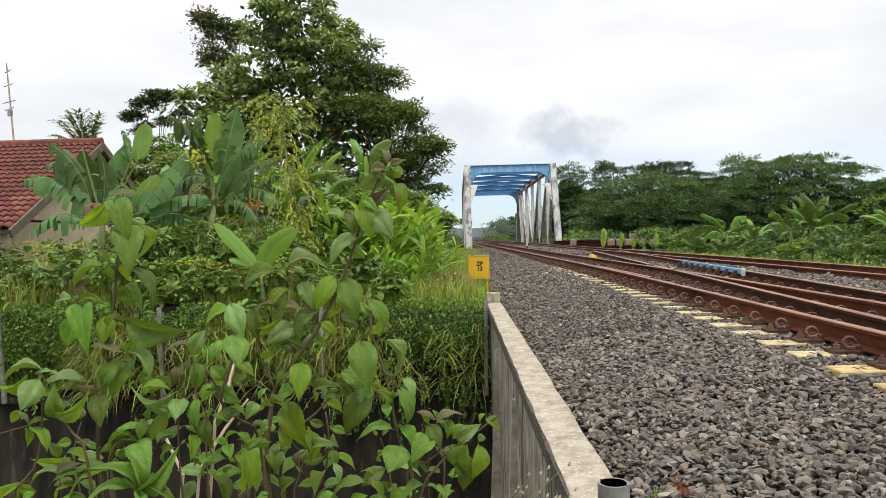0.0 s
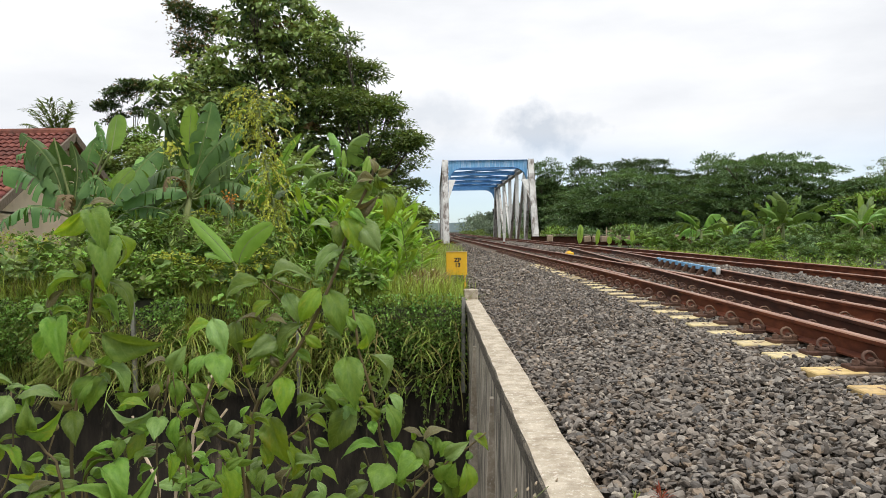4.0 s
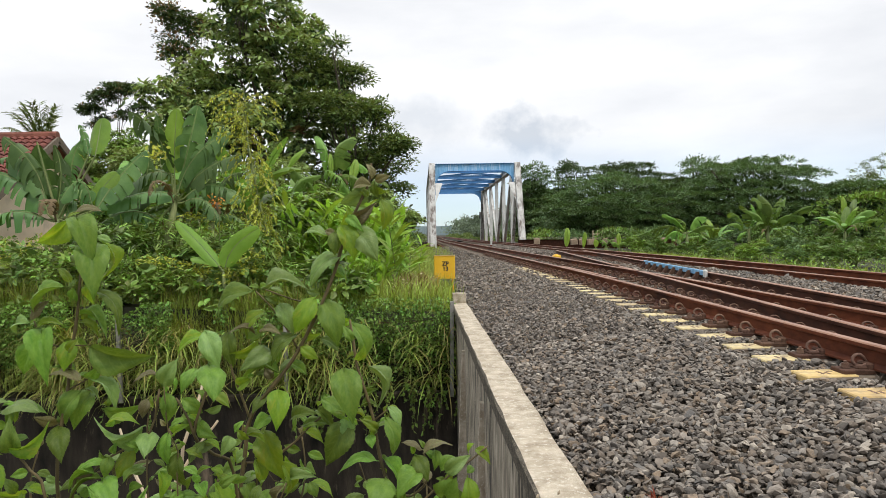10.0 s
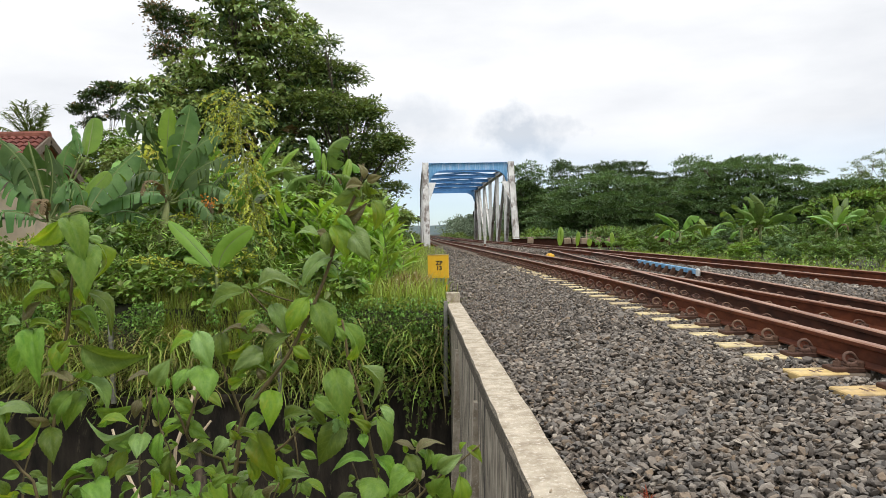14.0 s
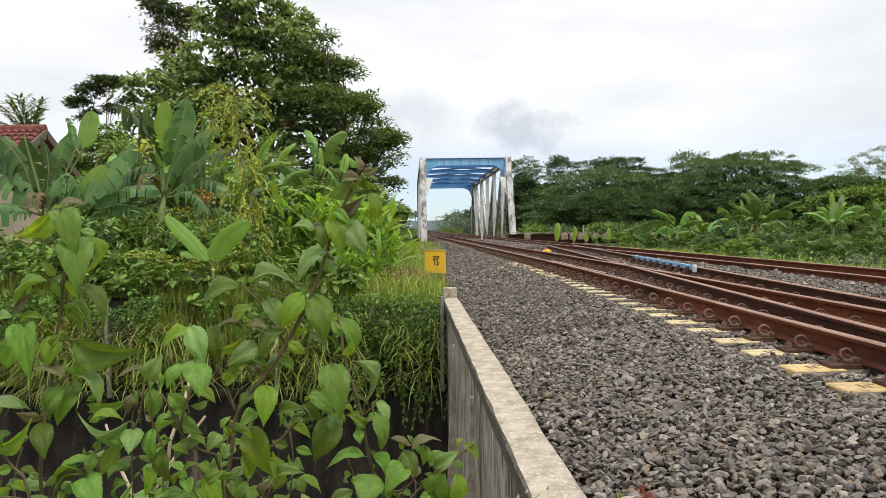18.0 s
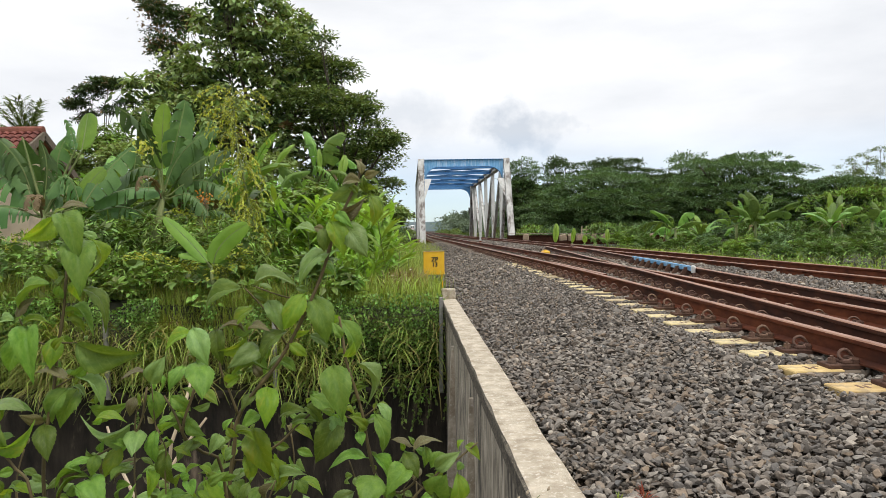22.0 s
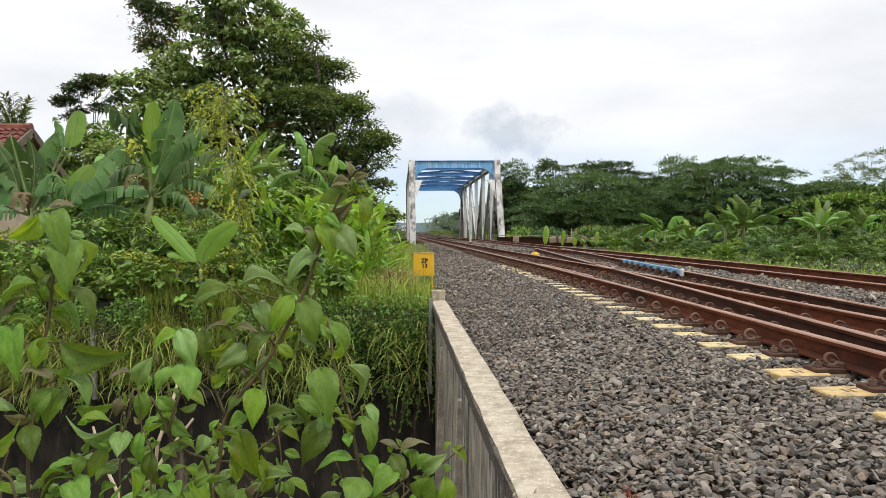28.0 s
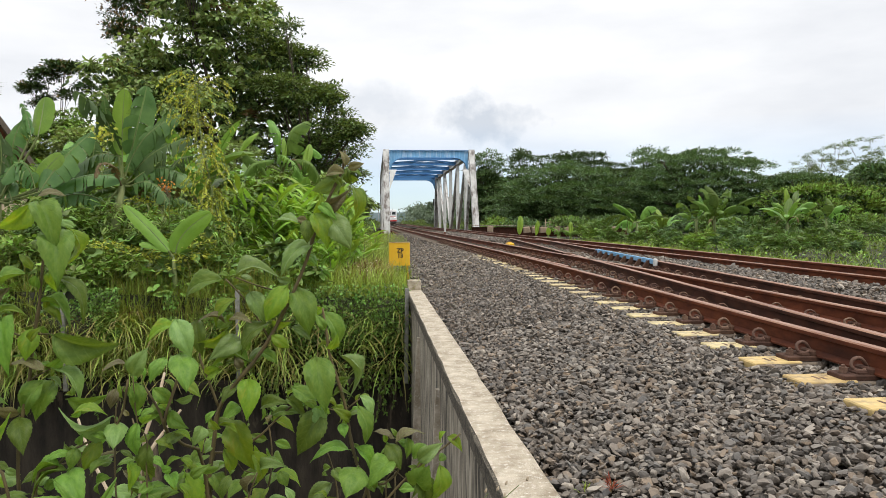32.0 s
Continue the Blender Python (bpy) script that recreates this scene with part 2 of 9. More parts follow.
# Mossy, mouldy concrete, darkened further to hold the bank overhang's shade.
M_CONC_DARK = material("mossy_shade_dark_concrete", (0.008, 0.0065, 0.005), (0.05, 0.040, 0.028), 2.2, 0.9, 0.6, stain=(0.22, 0.17, 0.12), stain_scale=1.5, stain_lo=0.61, stain_hi=0.76, stretch=(2.2, 2.2, 0.55), bump_scale=30)
M_WHITE = material("chipped_white_paint", (0.50, 0.50, 0.48), (0.68, 0.68, 0.66), 2.5, 0.65, 0.1, stain=(0.22, 0.19, 0.165), stain_scale=1.1, stain_lo=0.52, stain_hi=0.62, stretch=(1.5, 1.5, 0.5))
M_POST = material("weathered_white_paint", (0.36, 0.35, 0.33), (0.66, 0.66, 0.64), 1.4, 0.7, 0.12, stain=(0.15, 0.125, 0.11), stain_scale=1.3, stain_lo=0.5, stain_hi=0.62, stretch=(1.6, 1.6, 0.4))
M_BLUE = material("chalky_blue_paint", (0.11, 0.32, 0.58), (0.25, 0.51, 0.76), 3.5, 0.6, 0.08, stain=(0.55, 0.66, 0.78), stain_scale=2.4, stain_lo=0.5, stain_hi=0.72, stretch=(4, 4, 0.35))
M_BLUE_DEEP = material("blue_paint", (0.06, 0.20, 0.44), (0.11, 0.29, 0.55), 3, 0.55, 0.05, stain=(0.16, 0.13, 0.12), stain_scale=2, stain_lo=0.66, stain_hi=0.74)
M_SIGN = material("sign_yellow", (0.72, 0.40, 0.015), (0.80, 0.48, 0.03), 5, 0.5, 0.05, stain=(0.5, 0.3, 0.05), stain_scale=6, stain_lo=0.62, stain_hi=0.74)
M_BLACK = material("black_paint", (0.015, 0.015, 0.015), (0.03, 0.03, 0.03), 9, 0.6, 0.05)
M_GALV = material("galvanised_steel", (0.26, 0.28, 0.29), (0.42, 0.44, 0.45), 12, 0.5, 0.1, metal=0.6)
M_PIPE = material("weathered_grey_pipe", (0.17, 0.165, 0.15), (0.30, 0.29, 0.26), 14, 0.7, 0.2, stain=(0.10, 0.12, 0.05), stain_scale=9, stain_lo=0.52, stain_hi=0.7)
M_TILE = material("clay_roof_tile", (0.10, 0.029, 0.022), (0.225, 0.072, 0.052), 5, 0.85, 0.3, stain=(0.06, 0.03, 0.025), stain_scale=1.0, vary=0.3)
M_PLASTER = material("cream_plaster", (0.70, 0.55, 0.40), (0.80, 0.66, 0.50), 1.5, 0.9, 0.1, stain=(0.42, 0.34, 0.25), stain_scale=0.8)
M_BARK = material("grey_brown_bark", (0.06, 0.048, 0.036), (0.14, 0.115, 0.09), 9, 0.95, 0.8, stretch=(1, 1, 0.3))
M_STEM = material("reddish_green_stem", (0.07, 0.055, 0.022), (0.15, 0.11, 0.045), 30, 0.7, 0.2, stretch=(1, 1, 0.3))
M_STALK = material("pale_green_stalk", (0.12, 0.17, 0.05), (0.22, 0.24, 0.09), 8, 0.6, 0.1, stretch=(2, 2, 0.3))
M_DRY = material("dry_stalk", (0.34, 0.26, 0.17), (0.52, 0.43, 0.31), 14, 0.85, 0.2, stretch=(1, 1, 0.3))
M_WATER = material("dark_canal_water", (0.012, 0.014, 0.010), (0.02, 0.022, 0.016), 1.0, 0.08, 0.05)
L_SHRUB = material("shrub_leaf", (0.098, 0.195, 0.024), (0.185, 0.295, 0.048), 5, 0.46, 0.1, stain=(0.27, 0.30, 0.04), stain_scale=1.2, stain_lo=0.62, stain_hi=0.85, vary=0.42, leaf=0.36, bump_scale=30, spec=0.3)
L_SHRUB_YELLOW = material("yellowing_shrub_leaf", (0.145, 0.27, 0.022), (0.245, 0.36, 0.038), 5, 0.42, 0.1, stain=(0.38, 0.30, 0.04), stain_scale=1.4, stain_lo=0.56, stain_hi=0.8, vary=0.25, leaf=0.5, bump_scale=30, spec=0.4)
# Paler copy of the shrub leaf, with sky sheen put into its colour.
L_SHRUB_LIT = material("sky_lit_shrub_leaf", (0.128, 0.225, 0.052), (0.215, 0.32, 0.088), 5, 0.42, 0.1, vary=0.25, leaf=0.3, bump_scale=30, spec=0.42)
L_SHRUB_YOUNG = material("young_bronze_leaf", (0.13, 0.115, 0.05), (0.19, 0.17, 0.075), 20, 0.5, 0.2, vary=0.3, leaf=0.3, bump_scale=60)
L_BANANA = material("banana_leaf", (0.113, 0.225, 0.043), (0.231, 0.384, 0.082), 3, 0.42, 0.12, vary=0.45, leaf=0.32, spec=0.45)
L_FROND = material("banana_frond", (0.05, 0.114, 0.026), (0.106, 0.192, 0.048), 2, 0.4, 0.0, vary=0.45, leaf=0.22, spec=0.45)
L_FROND_YOUNG = material("young_banana_frond", (0.15, 0.29, 0.035), (0.23, 0.38, 0.06), 2, 0.42, 0.0, vary=0.15, leaf=0.4, spec=0.35)
L_BANANA_YOUNG = material("young_banana_leaf", (0.206, 0.354, 0.051), (0.324, 0.463, 0.104), 3, 0.42, 0.1, vary=0.12, leaf=0.42)
L_BANANA_DRY = material("dry_banana_leaf", (0.12, 0.085, 0.045), (0.23, 0.16, 0.085), 5, 0.8, 0.2, vary=0.25, leaf=0.2)
L_TEAK = foliage("big_tree_leaf", (0.15, 0.227, 0.074), (0.32, 0.412, 0.135), 0.5, 0.28)
L_TEAK_BROWN = foliage("reddish_old_leaf", (0.138, 0.091, 0.039), (0.234, 0.156, 0.066), 0.3, 0.25)
L_FEATHER = foliage("feathery_leaf", (0.089, 0.143, 0.041), (0.178, 0.24, 0.072), 0.45, 0.38)
L_RAIN = foliage("rain_tree_leaf", (0.066, 0.13, 0.052), (0.165, 0.255, 0.092), 0.4, 0.22)
# Colour of dark trees; as inner fill it paints shade into other crowns.
L_RAIN_DARK = foliage("dark_tree_and_crown_shade_leaf", (0.034, 0.069, 0.022), (0.078, 0.122, 0.034), 0.5, 0.22)
L_YELLOW = foliage("yellow_green_leaf", (0.32, 0.39, 0.07), (0.56, 0.58, 0.12), 0.35, 0.45)
L_BAMBOO = foliage("narrow_bright_leaf", (0.178, 0.332, 0.042), (0.336, 0.517, 0.085), 0.35, 0.35)
L_HEDGE = foliage("hedge_leaf", (0.106, 0.191, 0.033), (0.249, 0.354, 0.067), 0.65, 0.2)
L_CREEPER = foliage("creeper_leaf", (0.08, 0.165, 0.026), (0.21, 0.33, 0.06), 0.6, 0.2)
L_GRASS = foliage("grass_blade", (0.185, 0.275, 0.045), (0.38, 0.45, 0.10), 0.45, 0.35)
L_GRASS_DRY = foliage("dry_grass_blade", (0.215, 0.203, 0.057), (0.394, 0.338, 0.114), 0.4, 0.3)
L_CASSAVA = foliage("cassava_leaf", (0.077, 0.147, 0.032), (0.162, 0.241, 0.057), 0.5, 0.18)
# Paler, bluer leaf tones that stand in for distance haze.
L_FAR = foliage("haze_tinted_tree_leaf", (0.115, 0.165, 0.115), (0.18, 0.235, 0.16), 0.3, 0.2)
L_ORANGE = foliage("orange_petal", (0.55, 0.20, 0.03), (0.70, 0.32, 0.05), 0.2, 0.3)
L_RED = foliage("red_weed_leaf", (0.22, 0.05, 0.03), (0.36, 0.10, 0.05), 0.3, 0.3)
L_PALE = foliage("pale_petal", (0.65, 0.62, 0.42), (0.75, 0.73, 0.55), 0.1, 0.3)


def ribbed(m, ribs):
    """Fine cross veins and a pale midrib laid out along a blade's own coordinates."""
    n, l = m.node_tree.nodes, m.node_tree.links
    b = n["Principled BSDF"]
    base = b.inputs["Base Color"].links[0].from_socket
    uv = n.new("ShaderNodeTexCoord")
    wave = n.new("ShaderNodeTexWave")
    wave.bands_direction = "X"
    wave.inputs["Scale"].default_value, wave.inputs["Distortion"].default_value, wave.inputs["Detail"].default_value = ribs, 1.5, 2.0
    l.new(uv.outputs["UV"], wave.inputs["Vector"])
    sp = n.new("ShaderNodeSeparateXYZ")
    l.new(uv.outputs["UV"], sp.inputs[0])
    rib = n.new("ShaderNodeMapRange")
    rib.inputs["From Min"].default_value, rib.inputs["From Max"].default_value = 0.09, 0.03
    l.new(sp.outputs[1], rib.inputs["Value"])
    faint = n.new("ShaderNodeMath")
    faint.operation = "MULTIPLY"
    faint.inputs[1].default_value = 0.09
    l.new(wave.outputs["Fac"], faint.inputs[0])
    top = n.new("ShaderNodeMath")
    top.operation = "MAXIMUM"
    l.new(faint.outputs[0], top.inputs[0])
    l.new(rib.outputs[0], top.inputs[1])
    mx = n.new("ShaderNodeMix")
    mx.data_type = "RGBA"
    mx.inputs[7].default_value = (0.20, 0.31, 0.09, 1)
    l.new(top.outputs[0], mx.inputs[0])
    l.new(base, mx.inputs[6])
    l.new(mx.outputs[2], b.inputs["Base Color"])
    bp = n.new("ShaderNodeBump")
    bp.inputs["Strength"].default_value, bp.inputs["Distance"].default_value = 0.25, 0.006
    l.new(wave.outputs["Fac"], bp.inputs["Height"])
    l.new(bp.outputs[0], b.inputs["Normal"])


def veined(m, ribs, strength):
    """Paler midrib and side veins on a leaf whose length runs along y."""
    n, l = m.node_tree.nodes, m.node_tree.links
    b = n["Principled BSDF"]
    base = b.inputs["Base Color"].links[0].from_socket
    tc = n.new("ShaderNodeTexCoord")
    sp = n.new("ShaderNodeSeparateXYZ")
    l.new(tc.outputs["Object"], sp.inputs[0])

    def calc(op, a, c):
        k = n.new("ShaderNodeMath")
        k.operation = op
        for i, v in enumerate((a, c)):
            if isinstance(v, float):
                k.inputs[i].default_value = v
            else:
                l.new(v, k.inputs[i])
        return k.outputs[0]
    ax = calc("ABSOLUTE", sp.outputs[0], 0.0)
    along = calc("SUBTRACT", sp.outputs[1], calc("MULTIPLY", ax, 0.7))
    wave = calc("SINE", calc("MULTIPLY", along, ribs), 0.0)
    vein = calc("MAXIMUM", calc("MULTIPLY", calc("SUBTRACT", wave, 0.82), 5.0), calc("SUBTRACT", 1.0, calc("MULTIPLY", ax, 45.0)))
    vein = calc("MULTIPLY", calc("MAXIMUM", vein, 0.0), strength)
    mx = n.new("ShaderNodeMix")
    mx.data_type = "RGBA"
    mx.inputs[7].default_value = (0.26, 0.37, 0.10, 1)
    l.new(vein, mx.inputs[0])
    l.new(base, mx.inputs[6])
    l.new(mx.outputs[2], b.inputs["Base Color"])
    bp = n.new("ShaderNodeBump")
    bp.inputs["Strength"].default_value, bp.inputs["Distance"].default_value = 0.5, 0.004
    bp.invert = True
    l.new(vein, bp.inputs["Height"])
    old = b.inputs["Normal"].links
    if old:
        l.new(old[0].from_socket, bp.inputs["Normal"])
    l.new(bp.outputs[0], b.inputs["Normal"])


veined(L_SHRUB, 40.0, 0.16)
veined(L_SHRUB_YELLOW, 40.0, 0.2)
veined(L_SHRUB_LIT, 40.0, 0.2)
veined(L_SHRUB_YOUNG, 48.0, 0.35)
ribbed(L_FROND, 26.0)
ribbed(L_FROND_YOUNG, 22.0)
veined(L_BANANA, 150.0, 0.3)
veined(L_BANANA_YOUNG, 150.0, 0.16)
# Distance haze is put into the hills' pale blue-grey base colour.
M_HILL = material("haze_tinted_far_hill", (0.20, 0.27, 0.29), (0.26, 0.33, 0.34), 0.02, 1.0, 0.0)


# ---------------------------------------------------------------- mesh helpers
class Geo:
    """Collects vertices and faces of one mesh."""

    def __init__(self):
        self.v, self.f = [], []

    def add(self, verts, faces):
        k = len(self.v)
        self.v += [tuple(p) for p in verts]
        self.f += [tuple(i + k for i in q) for q in faces]
        return self

    def box(self, lo, hi, m=None):
        (a, b, c), (d, e, g) = lo, hi
        pts = [Vector(p) for p in ((a, b, c), (d, b, c), (d, e, c), (a, e, c), (a, b, g), (d, b, g), (d, e, g), (a, e, g))]
        if m:
            pts = [m @ p for p in pts]
        return self.add(pts, ((0, 3, 2, 1), (4, 5, 6, 7), (0, 1, 5, 4), (1, 2, 6, 5), (2, 3, 7, 6), (3, 0, 4, 7)))

    def chamfer(self, lo, hi, c=0.01, m=None):
        """A box with its upper and upright edges cut off."""
        (x0, y0, z0), (x1, y1, z1) = lo, hi
        ring = lambda i, z: [(x0 + i, y0 + c, z), (x0 + c, y0 + i, z), (x1 - c, y0 + i, z), (x1 - i, y0 + c, z), (x1 - i, y1 - c, z), (x1 - c, y1 - i, z), (x0 + c, y1 - i, z), (x0 + i, y1 - c, z)]
        pts = [Vector(p) for p in ring(0, z0) + ring(0, z1 - c) + ring(c * 0.8, z1)]
        if m:
            pts = [m @ p for p in pts]
        fs = [tuple(range(7, -1, -1)), tuple(range(16, 24))]
        for r in (0, 8):
            fs += [(r + i, r + (i + 1) % 8, r + 8 + (i + 1) % 8, r + 8 + i) for i in range(8)]
        return self.add(pts, fs)

    def beam(self, p, q, w, h, up=(0, 0, 1)):
        """A bar of width w and depth h from p to q."""
        p, q = Vector(p), Vector(q)
        d = (q - p).normalized()
        s = d.cross(Vector(up)).normalized() * (w / 2)
        u = s.cross(d).normalized() * (h / 2)
        pts = [o + a * s + b * u for o in (p, q) for a, b in ((-1, -1), (1, -1), (1, 1), (-1, 1))]
        return self.add(pts, ((3, 2, 1, 0), (4, 5, 6, 7), (0, 1, 5, 4), (1, 2, 6, 5), (2, 3, 7, 6), (3, 0, 4, 7)))

    def ibeam(self, p, q, w, h, up=(0, 0, 1), t=0.03):
        """An I-shaped bar: two flanges and a web."""
        p, q = Vector(p), Vector(q)
        d = (q - p).normalized()
        s = d.cross(Vector(up)).normalized()
        u = s.cross(d).normalized() * (h / 2 - t / 2)
        self.beam(p + u, q + u, w, t, up)
        self.beam(p - u, q - u, w, t, up)
        return self.beam(p, q, t, h - 2 * t, up)

    def tube(self, pts, rad, n=6, cap=True):
        pts = [Vector(p) for p in pts]
        if not hasattr(rad, "__len__"):
            rad = [rad] * len(pts)
        rows, side = [], None
        for i, p in enumerate(pts):
            d = (pts[min(i + 1, len(pts) - 1)] - pts[max(i - 1, 0)]).normalized()
            if side is None:
                side = d.orthogonal().normalized()
            side = (side - d * side.dot(d)).normalized()
            w = d.cross(side)
            rows += [p + (side * math.cos(a) + w * math.sin(a)) * rad[i] for a in (2 * math.pi * k / n for k in range(n))]
        fs = [(r * n + i, r * n + (i + 1) % n, (r + 1) * n + (i + 1) % n, (r + 1) * n + i) for r in range(len(pts) - 1) for i in range(n)]
        if cap:
            fs += [tuple(range(n - 1, -1, -1)), tuple((len(pts) - 1) * n + i for i in range(n))]
        return self.add(rows, fs)

    def mesh(self, name, smooth=False):
        me = bpy.data.meshes.new(name)
        me.from_pydata(self.v, [], self.f)
        if smooth:
            me.shade_smooth()
        return me


def part(name, shape, mat, parent=None, label="", at=None, smooth=False):
    """One mesh object under a thing or part (or top-level)."""
    me = shape.mesh(name, smooth) if isinstance(shape, Geo) else shape
    if not me.materials:
        me.materials.append(mat)
    ob = new(name, me)
    if parent:
        ob.parent = parent
    if at is not None:
        ob.matrix_basis = at
    return tagged(ob, label)


def thing(name, label, category, at=None, group="", kind=""):
    ob = new(name)
    ob.empty_display_size = 0.2
    if at is not None:
        ob.matrix_basis = at
    return tagged(ob, label, category, group, kind)


def batch(name, verts, faces, mats, smooth=False):
    """Many copies of a small shape as one mesh; mats: n x 3 x 4. faces: all of one length."""
    v, f = np.asarray(verts, float), np.asarray(faces, int)
    n, nv, nf, k = len(mats), len(v), len(f), f.shape[1]
    pts = np.einsum("nij,vj->nvi", mats[:, :, :3], v) + mats[:, None, :, 3]
    idx = (f[None] + (np.arange(n) * nv)[:, None, None]).reshape(-1)
    me = bpy.data.meshes.new(name)
    me.vertices.add(n * nv)
    me.vertices.foreach_set("co", pts.reshape(-1).astype(np.float32))
    me.loops.add(n * nf * k)
    me.loops.foreach_set("vertex_index", idx.astype(np.int32))
    me.polygons.add(n * nf)
    me.polygons.foreach_set("loop_start", np.arange(n * nf, dtype=np.int32) * k)
    me.polygons.foreach_set("use_smooth", np.full(n * nf, smooth))
    me.update(calc_edges=True)
    return me


def turns(rng, n, direction=None, spread=1.0, size=(1, 1), roll=True):
    """n x 3 x 3: random turns whose y axis follows direction (n x 3) with some spread, scaled by a random size."""
    if direction is None:
        d = rng.normal(size=(n, 3))
    else:
        d = np.asarray(direction) + rng.normal(size=(n, 3)) * spread
    d /= np.linalg.norm(d, axis=1)[:, None] + 1e-9
    a = rng.normal(size=(n, 3)) if roll else np.tile((0.0, 0.0, 1.0), (n, 1)) + rng.normal(size=(n, 3)) * 0.35
    x = np.cross(d, a)
    x /= np.linalg.norm(x, axis=1)[:, None] + 1e-9
    z = np.cross(x, d)
    s = rng.uniform(size[0], size[1], n)
    return np.stack([x, d, z], axis=2) * s[:, None, None]


def placed(rot, pos):
    return np.concatenate([rot, np.asarray(pos)[:, :, None]], axis=2)


# leaf shapes along +y, length 1
LEAF4 = ([(0, 0, 0), (-0.22, 0.45, 0.05), (0, 1, -0.06), (0.22, 0.45, 0.05)], [(0, 3, 2), (0, 2, 1)])
LEAF6 = ([(0, 0, 0), (-0.3, 0.32, 0.06), (-0.2, 0.68, 0.0), (0, 1, -0.14), (0.2, 0.68, 0.0), (0.3, 0.32, 0.06), (0, 0.5, -0.03)],
         [(0, 6, 1), (0, 5, 6), (1, 6, 2), (6, 5, 4), (2, 6, 3), (6, 4, 3)])
NARROW = ([(0, 0, 0), (-0.06, 0.3, 0.02), (-0.05, 0.65, 0.0), (0, 1, -0.16), (0.05, 0.65, 0.0), (0.06, 0.3, 0.02)], [(0, 5, 1), (1, 5, 4), (1, 4, 2), (2, 4, 3)])
BLADE = ([(-0.011, 0, 0), (0.011, 0, 0), (-0.010, 0.05, 0.36), (0.010, 0.05, 0.36), (-0.007, 0.2, 0.7), (0.007, 0.2, 0.7), (0, 0.5, 0.92), (0, 0.5, 0.921)],
         [(0, 1, 3), (0, 3, 2), (2, 3, 5), (2, 5, 4), (4, 5, 7), (4, 7, 6)])


# ---------------------------------------------------------------- the plan
def glide(knots):
    """A smooth curve through (y, x) knots."""
    ys, xs = [k[0] for k in knots], [k[1] for k in knots]
    sl = np.gradient(np.array(xs, float), np.array(ys, float))

    def at(y):
        i = min(max(int(np.searchsorted(ys, y)) - 1, 0), len(ys) - 2)
        h = ys[i + 1] - ys[i]
        t = (y - ys[i]) / h
        return ((1 + 2 * t) * (1 - t) ** 2 * xs[i] + t * (1 - t) ** 2 * h * sl[i] + t * t * (3 - 2 * t) * xs[i + 1] + t * t * (t - 1) * h * sl[i + 1])
    return at


track_1 = glide([(-14, 3.65), (0, 3.65), (14, 3.65), (30, 3.27), (46, 2.87), (62, 2.45), (100, 1.5), (130, 1.2), (185, 0.95), (225, 0.1), (265, -0.9), (400, -6), (900, -30)])
track_2 = lambda y: track_1(y) + 3.6
branch = lambda y: 4.06 + 0.075 * (y - 5.2) + (0.0016 * (3 - y) ** 2 if y < 3 else 0)
GAUGE = 0.57
RAIL_TOP, RAIL_FOOT = 0.185, 0.026
CANAL_NEAR, CANAL_FAR, CANAL_EDGE = 2.3, 12.25, 0.68
BRIDGE_Y, BRIDGE_LEN = 62.0, 42.0


def land(x, y):
    """Height of the ground."""
    z = -0.5
    if y < CANAL_NEAR - 0.15 and x < CANAL_EDGE:
        z = -0.35
    if y > CANAL_FAR and x < track_1(y) - 2.2:
        z = -0.35 + 0.25 * min(max((-x - 0.5) / 6, 0), 1)
    if CANAL_NEAR - 0.15 < y < CANAL_FAR + 0.2 and x < CANAL_EDGE:
        z = -4.9
    if BRIDGE_Y + 1.5 < y < BRIDGE_Y + BRIDGE_LEN - 1.5:
        z = -4.0
    if x > track_2(y) + 4:
        z = -0.55 + 0.15 * min((x - track_2(y) - 4) / 10, 1)
    if y > 110:
        z = min(z, -0.4)
    return z

# ---------------------------------------------------------------- ground, canal, ballast
def make_ground():
    xs = [-2500, -900, -300, -120, -60, -35] + list(np.arange(-24, 0.3, 1.5)) + [0.3, CANAL_EDGE - 0.02, CANAL_EDGE + 0.02, 1.4, 3, 5, 7, 9, 11, 13, 16, 20, 26, 34, 45, 60, 90, 150, 300, 900, 2500]
    ys = [-2500, -400, -60, -20, -8, -3, 0, 1.2, CANAL_NEAR - 0.17, CANAL_NEAR - 0.13, 4, 6, 8, 10, CANAL_FAR + 0.18, CANAL_FAR + 0.22] + list(np.arange(13.5, 62, 2.0))
    ys += [BRIDGE_Y + 1.45, BRIDGE_Y + 1.55, 70, 80, 90, BRIDGE_Y + BRIDGE_LEN - 1.55, BRIDGE_Y + BRIDGE_LEN - 1.45, 110, 120, 160, 220, 300, 500, 900, 1600, 3000]
    g = Geo()
    v = [(x, y, land(x, y) + 0.07 * noise.noise((x * 0.6, y * 0.6, 0)) * (abs(x) < 60)) for y in ys for x in xs]
    n = len(xs)
    g.add(v, [(j * n + i, j * n + i + 1, (j + 1) * n + i + 1, (j + 1) * n + i) for j in range(len(ys) - 1) for i in range(n - 1)])
    tagged(part("ground", g, M_GROUND, smooth=True), "grassy brown soil with weeds, darkened for the shade between plants", "ground", kind="structure")


